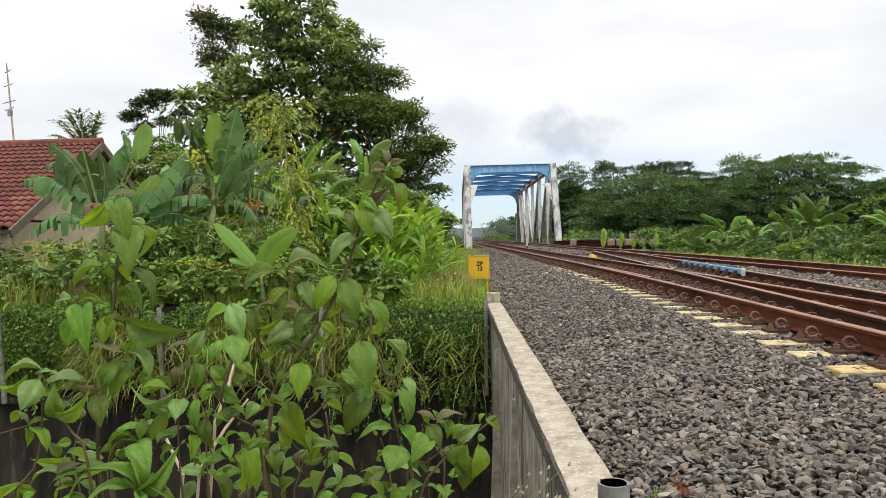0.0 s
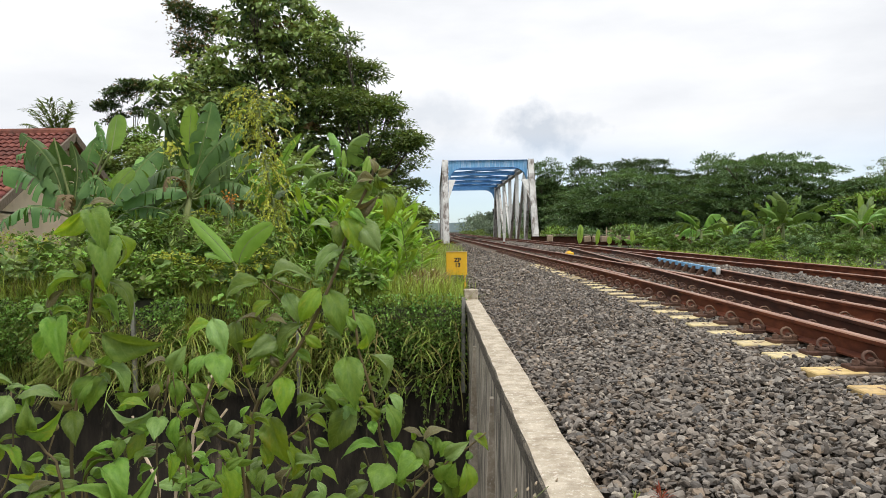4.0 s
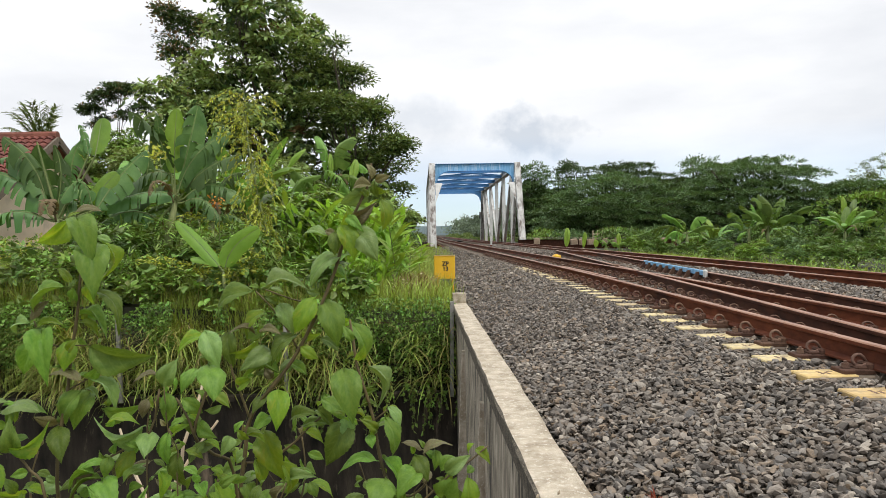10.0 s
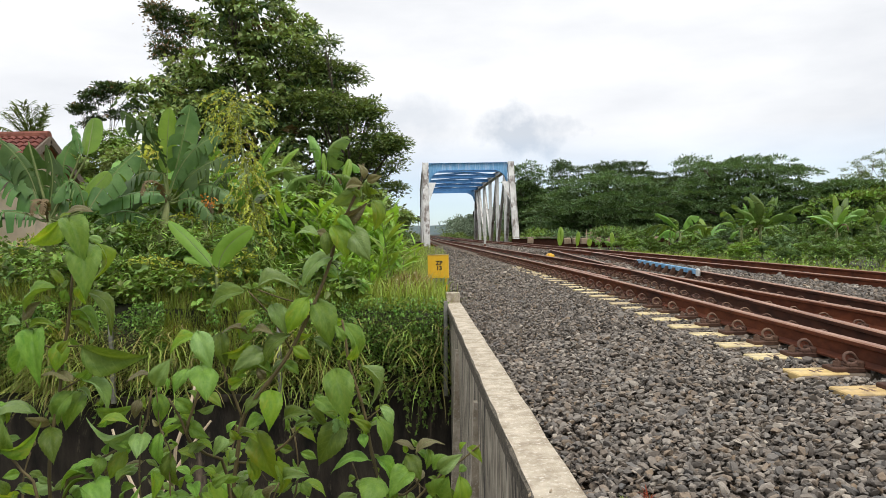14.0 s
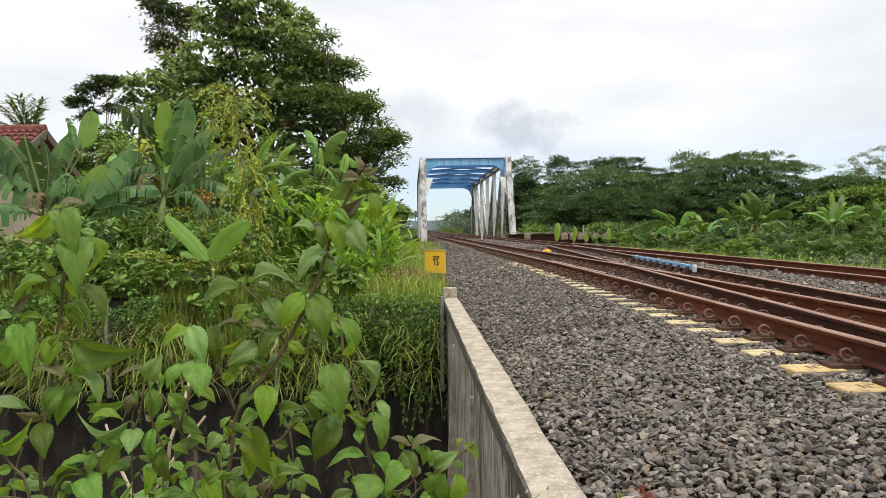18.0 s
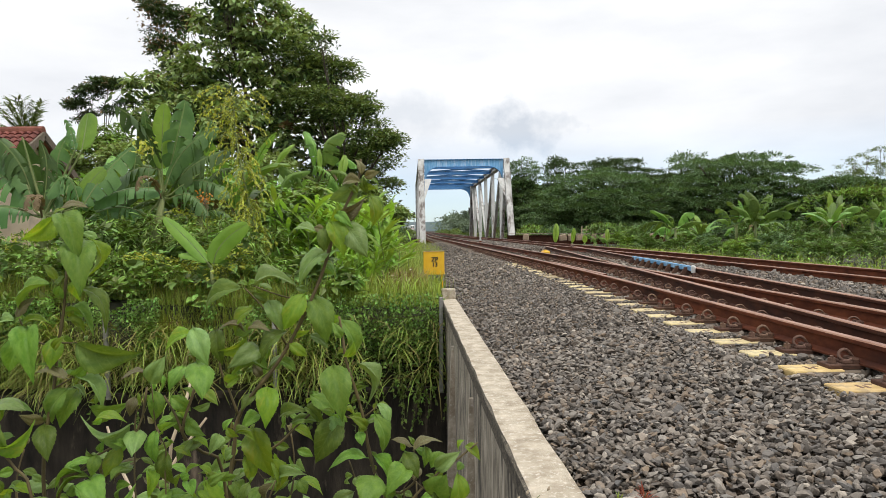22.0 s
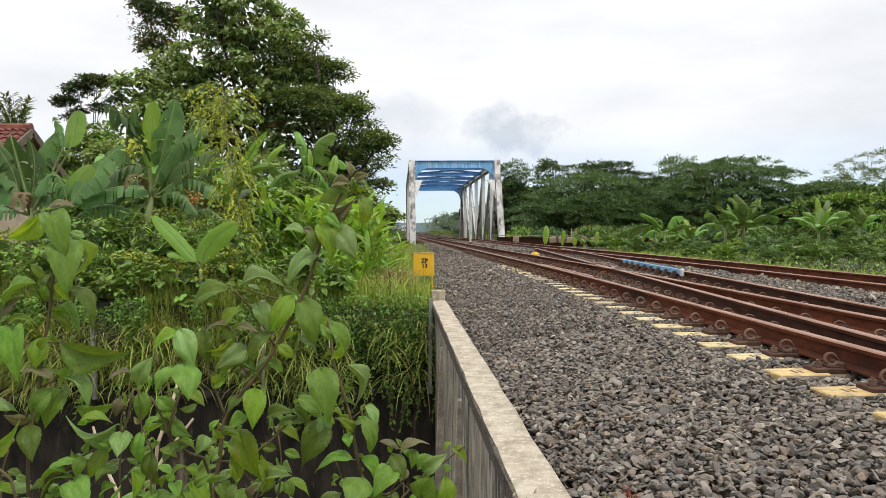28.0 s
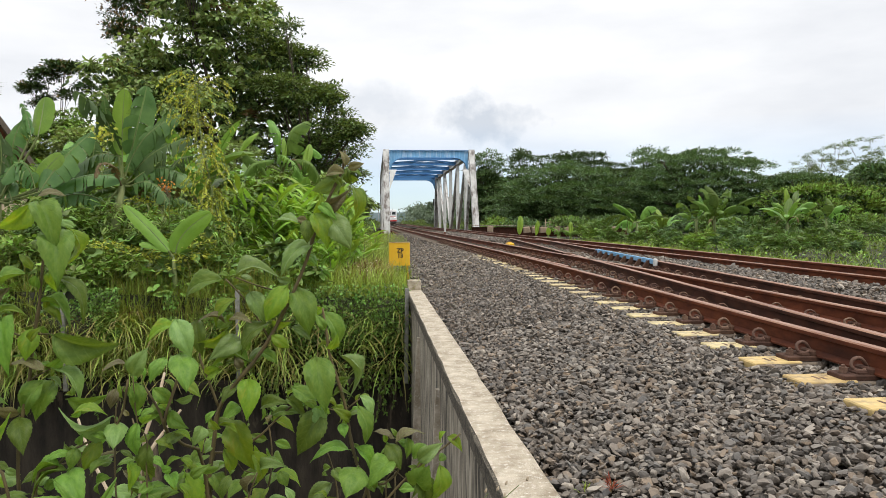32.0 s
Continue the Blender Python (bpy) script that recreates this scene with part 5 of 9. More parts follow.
def make_big_tree():
    y = 36.0
    main = [(-7.935, 12.01, 1.597), (-9.475, 9.721, 1.817), (-6.769, 9.284, 1.983), (-8.713, 7.267, 2.616), (-5.586, 7.093, 1.928), (-11.278, 7.842, 1.597), (-10.92, 5.662, 2.203), (-4.943, 5.037, 2.065), (-8.084, 4.806, 2.478), (-6.405, 11.181, 1.046), (-8.904, 11.071, 1.239), (-12.2, 8.9, 1.1), (-12.5, 7.3, 1.1)]
    blobs = [(x, y + 1.5 * math.sin(3 * i), z, r, r, r * 0.85) for i, (x, z, r) in enumerate(main)]
    opts = dict(per=30, r=0.55, flat=0.6, droop=0.8)
    # the L_RAIN_DARK layer inside paints shade between the leaf tufts
    grow_tree("broadleaf_tree", "tall dark-green broadleaf tree with large drooping leaves", (-7.6, 36.5, -0.3), 5.0, 0.34, blobs,
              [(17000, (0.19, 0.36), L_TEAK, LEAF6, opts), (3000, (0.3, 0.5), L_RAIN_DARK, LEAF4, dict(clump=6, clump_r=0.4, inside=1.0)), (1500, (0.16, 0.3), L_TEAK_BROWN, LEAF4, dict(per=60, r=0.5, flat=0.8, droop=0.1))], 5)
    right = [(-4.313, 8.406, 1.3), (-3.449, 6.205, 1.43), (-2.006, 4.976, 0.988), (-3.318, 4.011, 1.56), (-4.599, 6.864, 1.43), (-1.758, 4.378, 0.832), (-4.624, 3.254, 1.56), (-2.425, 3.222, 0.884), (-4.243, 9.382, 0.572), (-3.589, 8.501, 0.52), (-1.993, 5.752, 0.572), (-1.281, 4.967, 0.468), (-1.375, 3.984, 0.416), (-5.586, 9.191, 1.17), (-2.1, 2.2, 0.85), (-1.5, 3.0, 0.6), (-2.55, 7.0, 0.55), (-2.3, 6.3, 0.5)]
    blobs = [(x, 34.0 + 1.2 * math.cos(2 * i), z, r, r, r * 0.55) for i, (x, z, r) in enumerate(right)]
    # dark leaves inside again, coloured as the crown's own shade
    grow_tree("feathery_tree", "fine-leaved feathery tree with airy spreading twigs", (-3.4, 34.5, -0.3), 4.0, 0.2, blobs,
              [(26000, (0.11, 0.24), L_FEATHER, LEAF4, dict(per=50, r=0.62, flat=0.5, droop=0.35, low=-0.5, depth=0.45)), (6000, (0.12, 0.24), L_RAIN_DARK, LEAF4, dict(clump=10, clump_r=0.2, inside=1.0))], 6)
    left = [(-13.0, 12.1, 1.2), (-12.75, 10.6, 0.95), (-13.65, 12.85, 0.75), (-12.15, 12.2, 0.8), (-13.6, 10.9, 0.55)]
    blobs = [(x - 0.25, 40.0 + math.sin(5 * i), z, r, r, r * 0.8) for i, (x, z, r) in enumerate(left)]
    grow_tree("slender_tree", "slender open-crowned tree with sparse small leaves", (-12.5, 40, -0.3), 6.5, 0.16, blobs,
              [(4600, (0.13, 0.28), L_RAIN_DARK, LEAF4, dict(per=26, r=0.34, flat=0.5, droop=0.3, depth=0.6)), (900, (0.12, 0.25), L_TEAK_BROWN, LEAF4, dict(clump=12, clump_r=0.28))], 7)
    dark = [(-26.4, 12.3, 1.2), (-24.7, 12.7, 1.35), (-27.3, 11.3, 0.9), (-23.5, 11.5, 1.0), (-25.3, 13.2, 0.9), (-26.5, 10.5, 0.7), (-24.4, 10.7, 0.8), (-27.2, 10.1, 0.45), (-23.4, 10.3, 0.45)]
    blobs = [(x, 60.0 + math.sin(5 * i), z, r, r, r * 0.5) for i, (x, z, r) in enumerate(dark)]
    grow_tree("umbrella_tree", "dark umbrella-shaped tree with a bare forked trunk", (-25.4, 60, -0.3), 7.6, 0.15, blobs,
              [(6500, (0.18, 0.36), L_RAIN_DARK, LEAF4, dict(per=26, r=0.46, flat=0.6, droop=0.3, depth=0.6)), (500, (0.16, 0.3), L_TEAK_BROWN, LEAF4, dict(per=20, r=0.3, depth=0.4))], 8, bend=0.0)
    # thick greenery behind the bananas
    rng = np.random.default_rng(21)
    back = [(-4.37, 2.083, 1.377), (-2.544, 2.055, 1.262), (-6.177, 2.794, 1.606), (-7.992, 2.82, 1.606), (-10.025, 3.077, 1.377), (-11.589, 3.781, 1.147), (-13.407, 3.126, 1.147), (-1.182, 1.462, 0.688), (-14.986, 2.922, 0.918), (-12.6, 4.3, 1.15), (-14.2, 3.9, 1.1), (-15.7, 3.3, 0.95)]
    for i, (x, z, r) in enumerate(back):
        b = spread_blobs(rng, (x, 30.0 + math.sin(i), z - 0.3), (r, r, r), 6, r * 0.55, 0.7)
        grow_tree("broadleaf_bush", "dense dark-green bush behind the banana plants", (x, 30.0 + math.sin(i), -0.3), max(0.8, z - 0.8), 0.1, b,
                  [(2400, (0.10, 0.22), L_TEAK if i % 3 else L_HEDGE, LEAF6, dict(per=14, r=0.3, flat=0.7, droop=0.5))], 100 + i, "bush")


def make_mid_bushes():
    rng = np.random.default_rng(61)
    for i in range(13):
        x, y = -8.2 + 0.44 * i, 19.0 + 2.5 * ((i * 0.618) % 1)
        h = (2.5 if i < 11 else 2.0) + 0.5 * math.sin(i * 2.3)
        b = spread_blobs(rng, (x, y, h * 0.45), (0.95, 0.8, h * 0.5), 7, 0.5, 0.75)
        grow_tree("leafy_bush", "dense green bush among the banana plants", (x, y, -0.3), h * 0.4, 0.06, b,
                  [(1500, (0.12, 0.24), (L_HEDGE, L_TEAK, L_RAIN)[i % 3], LEAF6, dict(per=13, r=0.26, flat=0.7, droop=0.5, depth=0.5))], 700 + i, "bush")


def make_far_trees():
    rng = np.random.default_rng(31)

    def dome(name, label, x, y, z0, z1, rx, n, mat, seed, leaves=8000, size=(0.2, 0.4), flat=0.17, r=None):
        b = spread_blobs(rng, (x, y, z0 + (z1 - z0) * 0.42), (rx, rx * 0.8, (z1 - z0) * 0.56), n, r or rx * 0.34, flat)
        b += [(x + rx * 0.7 * math.cos(k), y - rx * 0.5 - 1, z0 + 1.0 + 0.5 * (k % 2), rx * 0.28, rx * 0.28, 0.9) for k in (0.3, 1.4, 2.2, 3.0)]
        t = grow_tree(name, label, (x, y, z0 - 0.8), (z1 - z0) * 0.4, rx * 0.045 + 0.1, b,
                  [(int(leaves * 1.6), size, mat, LEAF4, dict(clump=20, clump_r=rx * 0.03 + 0.12, up=0.15, inside=0.05, thick=0.4, low=-0.05))], seed, "tree")
        # inner leaves coloured dark to put shade into the crown's hollows
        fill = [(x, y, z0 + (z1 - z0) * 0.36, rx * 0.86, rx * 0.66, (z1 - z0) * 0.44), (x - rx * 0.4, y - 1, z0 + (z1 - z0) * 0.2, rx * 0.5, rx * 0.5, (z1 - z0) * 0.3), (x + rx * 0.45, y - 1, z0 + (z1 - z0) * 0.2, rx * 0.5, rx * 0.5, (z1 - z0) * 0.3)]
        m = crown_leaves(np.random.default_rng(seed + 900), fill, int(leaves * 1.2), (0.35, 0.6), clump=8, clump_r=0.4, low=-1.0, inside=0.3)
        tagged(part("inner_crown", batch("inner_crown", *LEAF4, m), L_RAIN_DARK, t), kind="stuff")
    def tiers(name, label, cx, z0, rx, top, y, n, mat, seed, disc=1.0, leaves=190, size=(0.18, 0.36), flat=0.24):
        """A spreading crown of many small flat sprays over leaves coloured dark as inner shade."""
        tr = np.random.default_rng(seed)
        if flat < 0.5:
            n, disc, leaves = int(n * 0.36), disc * 1.7, int(leaves * 3.6)
        h = top - z0
        b = []
        for k in range(n):
            a, e = 2.399963 * k + tr.normal(0, 0.2), math.asin(min(1.0, max(-0.25, -0.25 + 1.25 * (k + 0.5) / n)))
            q = tr.uniform(0.86, 0.99) + 0.06 * math.sin(3 * a + seed)
            s = disc * tr.uniform(0.75, 1.45)
            b.append((cx + rx * q * math.cos(e) * math.cos(a), y + rx * 0.8 * q * math.cos(e) * math.sin(a), z0 + h * (0.25 + 0.75 * q * math.sin(e)), s, s, s * flat))
        tr.shuffle(b)
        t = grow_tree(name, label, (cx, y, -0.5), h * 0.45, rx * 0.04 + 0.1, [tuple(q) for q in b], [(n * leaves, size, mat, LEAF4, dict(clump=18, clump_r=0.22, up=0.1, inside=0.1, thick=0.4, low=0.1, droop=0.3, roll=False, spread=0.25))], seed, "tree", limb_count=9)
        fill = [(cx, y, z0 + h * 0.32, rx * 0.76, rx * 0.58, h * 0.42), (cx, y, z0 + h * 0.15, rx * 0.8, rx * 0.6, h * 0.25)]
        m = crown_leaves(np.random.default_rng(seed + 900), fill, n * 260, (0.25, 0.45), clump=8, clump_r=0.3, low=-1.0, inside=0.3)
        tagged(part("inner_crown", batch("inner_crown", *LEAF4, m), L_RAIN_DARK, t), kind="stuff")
    rain = "wide spreading rain tree with layered dark-green crown"
    tiers("rain_tree", rain, 18.74, 0.28, 7.04, 6.624, 78, 150, L_RAIN, 41)
    tiers("rain_tree", rain, 32.9, 0.05, 7.3, 8.2, 76, 200, L_RAIN, 42, 1.05)
    tiers("rain_tree", rain, 25.3, 0.223, 5.8, 10.7, 98, 100, L_RAIN_DARK, 43, 1.1)
    tiers("rain_tree", rain, 33.2, 0.099, 4.9, 8.4, 92, 80, L_RAIN_DARK, 44)
    tiers("leafy_tree", "tall dark leafy tree beside the bridge", 12.654, 0.41, 2.533, 9.669, 92, 70, L_RAIN, 45, 0.75, 130, flat=0.7)
    tiers("leafy_tree", "tall dark leafy tree beside the bridge", 17.241, 0.353, 2.699, 8.91, 98, 50, L_RAIN_DARK, 46, 0.8, 130, flat=0.7)
    tiers("rain_tree", rain, 40.356, -0.074, 4.296, 5.753, 72, 90, L_RAIN, 47, 0.8)
    tiers("leafy_tree", "dark leafy tree between the rain trees", 30.0, 0.1, 4.6, 8.7, 97, 70, L_RAIN_DARK, 54, 0.9)
    b = spread_blobs(rng, (19.236, 100, 9.2), (2.6, 2.4, 2.2), 12, 0.8, 0.5)
    grow_tree("sparse_tree", "thin open-crowned tree behind the rain trees", (19.236, 100, -0.5), 6.5, 0.12, b, [(1500, (0.2, 0.4), L_RAIN_DARK, LEAF4, dict(clump=9, clump_r=0.3, inside=0.4))], 57)
    b = spread_blobs(rng, (34.778, 96, 9.0), (2.6, 2.4, 1.8), 12, 0.8, 0.5)
    grow_tree("sparse_tree", "thin open-crowned tree behind the rain trees", (34.778, 96, -0.5), 6.5, 0.12, b, [(1400, (0.2, 0.4), L_RAIN, LEAF4, dict(clump=9, clump_r=0.3, inside=0.4))], 58)
    dome("leafy_tree", "light-green leafy tree with airy crown", 44.5, 70, 0.2, 5.6, 5.0, 20, L_HEDGE, 48, 6500, size=(0.3, 0.6))
    dome("leafy_tree", "light-green leafy tree with airy crown", 53.0, 74, 0.2, 7.6, 5.5, 20, L_RAIN, 49, 6500, size=(0.35, 0.6))
    dome("leafy_tree", "light-green leafy tree with airy crown", 63.0, 76, 0.2, 9.0, 6.5, 20, L_RAIN, 50, 5000, size=(0.4, 0.7))
    dome("leafy_tree", "light-green leafy tree with airy crown", 38.5, 66, 0.0, 4.4, 4.0, 14, L_HEDGE, 51, 4500, size=(0.3, 0.5))
    # thin open tree rising above the rest
    airy = np.random.default_rng(520)
    for x, y, z, w, seed in ((47.6, 79, 5.9, 2.2, 52), (51.0, 81, 7.2, 2.5, 53), (54.4, 80, 8.0, 2.6, 55)):
        b = [(x + airy.normal() * w * 0.55, y + airy.normal() * w * 0.5, z - 0.9 + 2.9 * airy.uniform() ** 1.3, q, q, q * 0.6) for q in airy.uniform(0.25, 0.7, 34)]
        grow_tree("sparse_tree", "pale sparse tree with thin open branches", (x, y, -0.4), z - 1.6, 0.08, b, [(3600, (0.10, 0.22), L_FEATHER, LEAF4, dict(per=16, r=0.3, flat=0.6, droop=0.3, depth=0.9))], seed, limb_count=8, bend=-0.5)
    # tree line far beyond the bridge, haze put into its leaf colour
    for i in range(14):
        x = -75 + 11.4 * i + rng.uniform(-2, 2)
        y = 240 + 50 * math.sin(i * 1.7) + rng.uniform(0, 40)
        if -9 < x - track_1(y) - 1.8 < 6:
            continue
        h = rng.uniform(6, 12)
        b = spread_blobs(rng, (x, y, h * 0.5), (4.0, 4.0, h * 0.5), 9, 2.2, 0.7)
        grow_tree("far_tree", "distant green tree beyond the bridge, haze put into its colour", (x, y, -0.6), h * 0.4, 0.25, b, [(650, (1.2, 2.0), L_FAR, LEAF4, dict(clump=6, clump_r=0.8))], 200 + i, "tree")
    for k in range(15):
        y = 44 + 5 * k
        x = track_1(y) - 5.2 - 1.6 * abs(math.sin(k * 1.9)) - 0.05 * k
        h = 1.3 + 0.9 * abs(math.sin(k * 2.7))
        b = spread_blobs(rng, (x, y, h * 0.35), (1.1, 1.2, h * 0.55), 6, 0.65, 0.7)
        grow_tree("lineside_bush", "green bush beside the line", (x, y, -0.5), h * 0.3, 0.05, b, [(800, (0.18, 0.36), (L_HEDGE, L_BAMBOO, L_RAIN)[k % 3], LEAF4, dict(clump=8, clump_r=0.2))], 860 + k, "bush")
    spots = []
    for k in range(420):
        y = rng.uniform(235, 330)
        x = rng.uniform(-150, 190)
        if -8 < x - track_1(y) - 1.8 < 7:
            continue
        h = rng.uniform(4.5, 8.5) * (1.15 if x < 0 else 1.0)
        spots += [(x, y, h * q, 3.0, 3.0, h * 0.28) for q in (0.3, 0.7)]
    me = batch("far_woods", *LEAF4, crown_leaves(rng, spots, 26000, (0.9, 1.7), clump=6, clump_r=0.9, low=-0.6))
    stuff("far_woods", "belt of distant green woods beyond the bridge, tinted for haze", "woods", me, L_FAR)
    spots = []
    for k in range(900):
        y = rng.uniform(106, 300)
        x = track_1(y) + 1.8 + rng.choice((-1, 1)) * rng.uniform(5.0, 24.0)
        h = rng.uniform(0.4, 1.5)
        spots.append((x, y, -0.4 + h * 0.4, 0.9, 0.9, h * 0.7))
    me = batch("lineside_scrub", *LEAF4, crown_leaves(rng, spots, 16000, (0.4, 0.8), clump=7, clump_r=0.3, low=-0.3))
    stuff("lineside_scrub", "rough green scrub along the line beyond the bridge", "scrub", me, L_FEATHER)
    for k in range(26):
        x, y = 10.5 + 2.0 * k + rng.uniform(-0.6, 0.6), rng.uniform(57, 68)
        h = rng.uniform(0.45, 0.85) + 0.018 * k
        b = spread_blobs(rng, (x, y, h * 0.4), (1.5, 1.2, h * 0.55), 7, 0.8, 0.6)
        grow_tree("thicket_bush", "green bush in the thicket below the trees", (x, y, -0.5), h * 0.3, 0.06, b, [(900, (0.2, 0.4), (L_HEDGE, L_RAIN, L_CASSAVA)[k % 3], LEAF4, dict(clump=8, clump_r=0.22))], 800 + k, "bush")
    for i in range(16):
        y = 118 + 10 * i
        x = track_2(y) + 4.5 + 2.5 * abs(math.sin(i * 2.1)) + i * 0.25
        h = (1.6, 2.2, 1.9, 2.6, 3.4, 3.8, 5.0, 4.4)[i % 8] + i * 0.12
        b = spread_blobs(rng, (x, y, h * 0.45), (2.4, 2.4, h * 0.5), 8, 1.2, 0.7)
        grow_tree("lineside_tree", "green tree beside the line beyond the bridge, tinted for haze", (x, y, -0.6), h * 0.4, 0.14, b, [(4800, (0.18, 0.36), L_FAR, LEAF4, dict(per=24, r=0.5, flat=0.6, droop=0.4, depth=0.5))], 260 + i, "tree")
    # hill ridge on the horizon; its colour carries the haze
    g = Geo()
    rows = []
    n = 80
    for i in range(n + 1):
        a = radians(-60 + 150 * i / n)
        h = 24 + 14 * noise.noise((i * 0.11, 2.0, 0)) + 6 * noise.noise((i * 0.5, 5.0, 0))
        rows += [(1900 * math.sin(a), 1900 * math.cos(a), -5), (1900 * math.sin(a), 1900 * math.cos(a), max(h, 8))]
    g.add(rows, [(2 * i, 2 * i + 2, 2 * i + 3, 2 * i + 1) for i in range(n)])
    tagged(part("backdrop", g, M_HILL, smooth=True), "low hills on the horizon, haze put into their blue-grey colour", "hills", kind="structure")


# ---------------------------------------------------------------- banana plants
def banana_leaf(seed, curve, width, torn):
    """A blade along +y and +z: arching midrib, two halves, torn across into strips."""
    rng = random.Random(seed)
    n = 26
    rib, tang = [Vector((0, 0, 0))], []
    ang = radians(84)
    for i in range(n):
        tang.append(Vector((0, math.cos(ang), math.sin(ang))))
        rib.append(rib[-1] + tang[-1] / n)
        ang -= radians(curve) / n * (0.3 + 1.4 * i / n)
    tang.append(tang[-1])
    g = Geo()
    g.tube(rib[:-1], [0.013 * (1 - 0.85 * i / n) for i in range(n)], 5)

    def prof(k):
        t = min(max((k - 3.0) / (n - 3.0), 0.0), 1.0)
        return width * max(0.0, 1 - abs(2 * t - 1) ** 3.2) ** 0.6 * (1 - 0.2 * t)
    fold = rng.uniform(0.15, 0.45)
    for side in (-1, 1):
        i = 3
        while i < n:
            step = rng.choice((1, 1, 2, 2, 3)) if rng.random() < torn else rng.choice((5, 8))
            j = min(n, i + step)
            drop = rng.uniform(0.15, 1.1) * torn + 0.10
            gap = 0.006 + 0.02 * torn * rng.random()
            pts, m = [], 4
            for k in range(i, j + 1):
                p, up = rib[k], Vector((1, 0, 0)).cross(tang[k])
                w = max(prof(k), 0.003)
                for q in range(m + 1):
                    s = q / m
                    slip = (gap if k == i else -gap if k == j and j < n else 0.0) * s
                    pts.append(p + Vector((side * w * s * (1 - 0.25 * drop * s), 0, 0)) + up * (fold * w * s * (1 - 0.6 * s)) + Vector((0, 0, -drop * w * s * s)) + tang[k] * (0.22 * w * s + slip))
            rows = j - i + 1
            g.add(pts, [(r * (m + 1) + q, r * (m + 1) + q + 1, (r + 1) * (m + 1) + q + 1, (r + 1) * (m + 1) + q) for r in range(rows - 1) for q in range(m)])
            i = j
    return g.mesh("leaf", True)


BANANA = {"upright": [banana_leaf(1, 28, 0.115, 0.1), banana_leaf(2, 42, 0.125, 0.25), banana_leaf(12, 36, 0.12, 0.45)], "arching": [banana_leaf(3, 95, 0.12, 0.6), banana_leaf(4, 118, 0.115, 0.85), banana_leaf(5, 80, 0.125, 0.45), banana_leaf(13, 105, 0.12, 0.7)],
          "hanging": [banana_leaf(6, 150, 0.10, 0.9)]}
BANANA_DRY = banana_leaf(7, 172, 0.08, 0.9)
for lots in BANANA.values():
    for me in lots:
        me.materials.append(L_BANANA)
BANANA_DRY.materials.append(L_BANANA_DRY)
BANANA_YOUNG = banana_leaf(8, 30, 0.14, 0.0)
BANANA_YOUNG.materials.append(L_BANANA_YOUNG)


def banana(x, y, z, height, leaf, seed, n=8, young=0, dry=2, leaves=None, group="banana plants"):
    """A banana plant: sheathed stem, arching leaves, a few dry ones hanging."""
    rng = random.Random(seed)
    p = thing("banana_plant", "green banana plant with torn arching leaves", "banana plant", pose(x, y, z), group)
    r = 0.055 + 0.03 * height
    part("stem", Geo().tube([(0, 0, -0.2), (0.01, 0, height * 0.3), (0.03, 0.01, height * 0.7), (0.03, 0, height)], [r * 1.25, r, r * 0.8, r * 0.5], 9), M_STALK, p, smooth=True)
    if leaves is None:
        leaves = []
        a0 = rng.uniform(0, 360)
        for k in range(n):
            kind = "upright" if k < n * 0.25 else "arching" if k < n * 0.9 else "hanging"
            leaves.append((kind, a0 + 137.5 * k + rng.uniform(-15, 15), rng.uniform(5, 20) if kind == "upright" else rng.uniform(10, 40), leaf * rng.uniform(0.8, 1.15)))
    for kind, az, tilt, s in leaves:
        me = BANANA_YOUNG if kind == "young" else rng.choice(BANANA[kind])
        m = pose(0.03, 0, height * rng.uniform(0.85, 1.0)) @ pose(0, 0, 0, 0, 0, az) @ pose(0, 0, 0, -tilt) @ pose(0, 0, 0, 0, 0, rng.uniform(-25, 25)) @ Matrix.Diagonal((s * rng.uniform(1.0, 1.3), s, s, 1))
        part("leaf", me, L_BANANA, p, at=m)
    for k in range(young):
        part("leaf", BANANA_YOUNG, L_BANANA_YOUNG, p, "young pale-green leaf", at=pose(0, 0, height * 0.9, 0, 0, rng.uniform(0, 360)) @ pose(0, 0, 0, -rng.uniform(4, 14)) @ Matrix.Diagonal((leaf, leaf, leaf, 1)))
    for k in range(dry):
        part("dry_leaf", BANANA_DRY, L_BANANA_DRY, p, "brown dry hanging leaf", at=pose(0, 0, height * 0.85, 0, 0, rng.uniform(0, 360)) @ pose(0, 0, 0, -20) @ Matrix.Diagonal((leaf * 0.8, leaf * 0.8, leaf * 0.8, 1)))
    return p


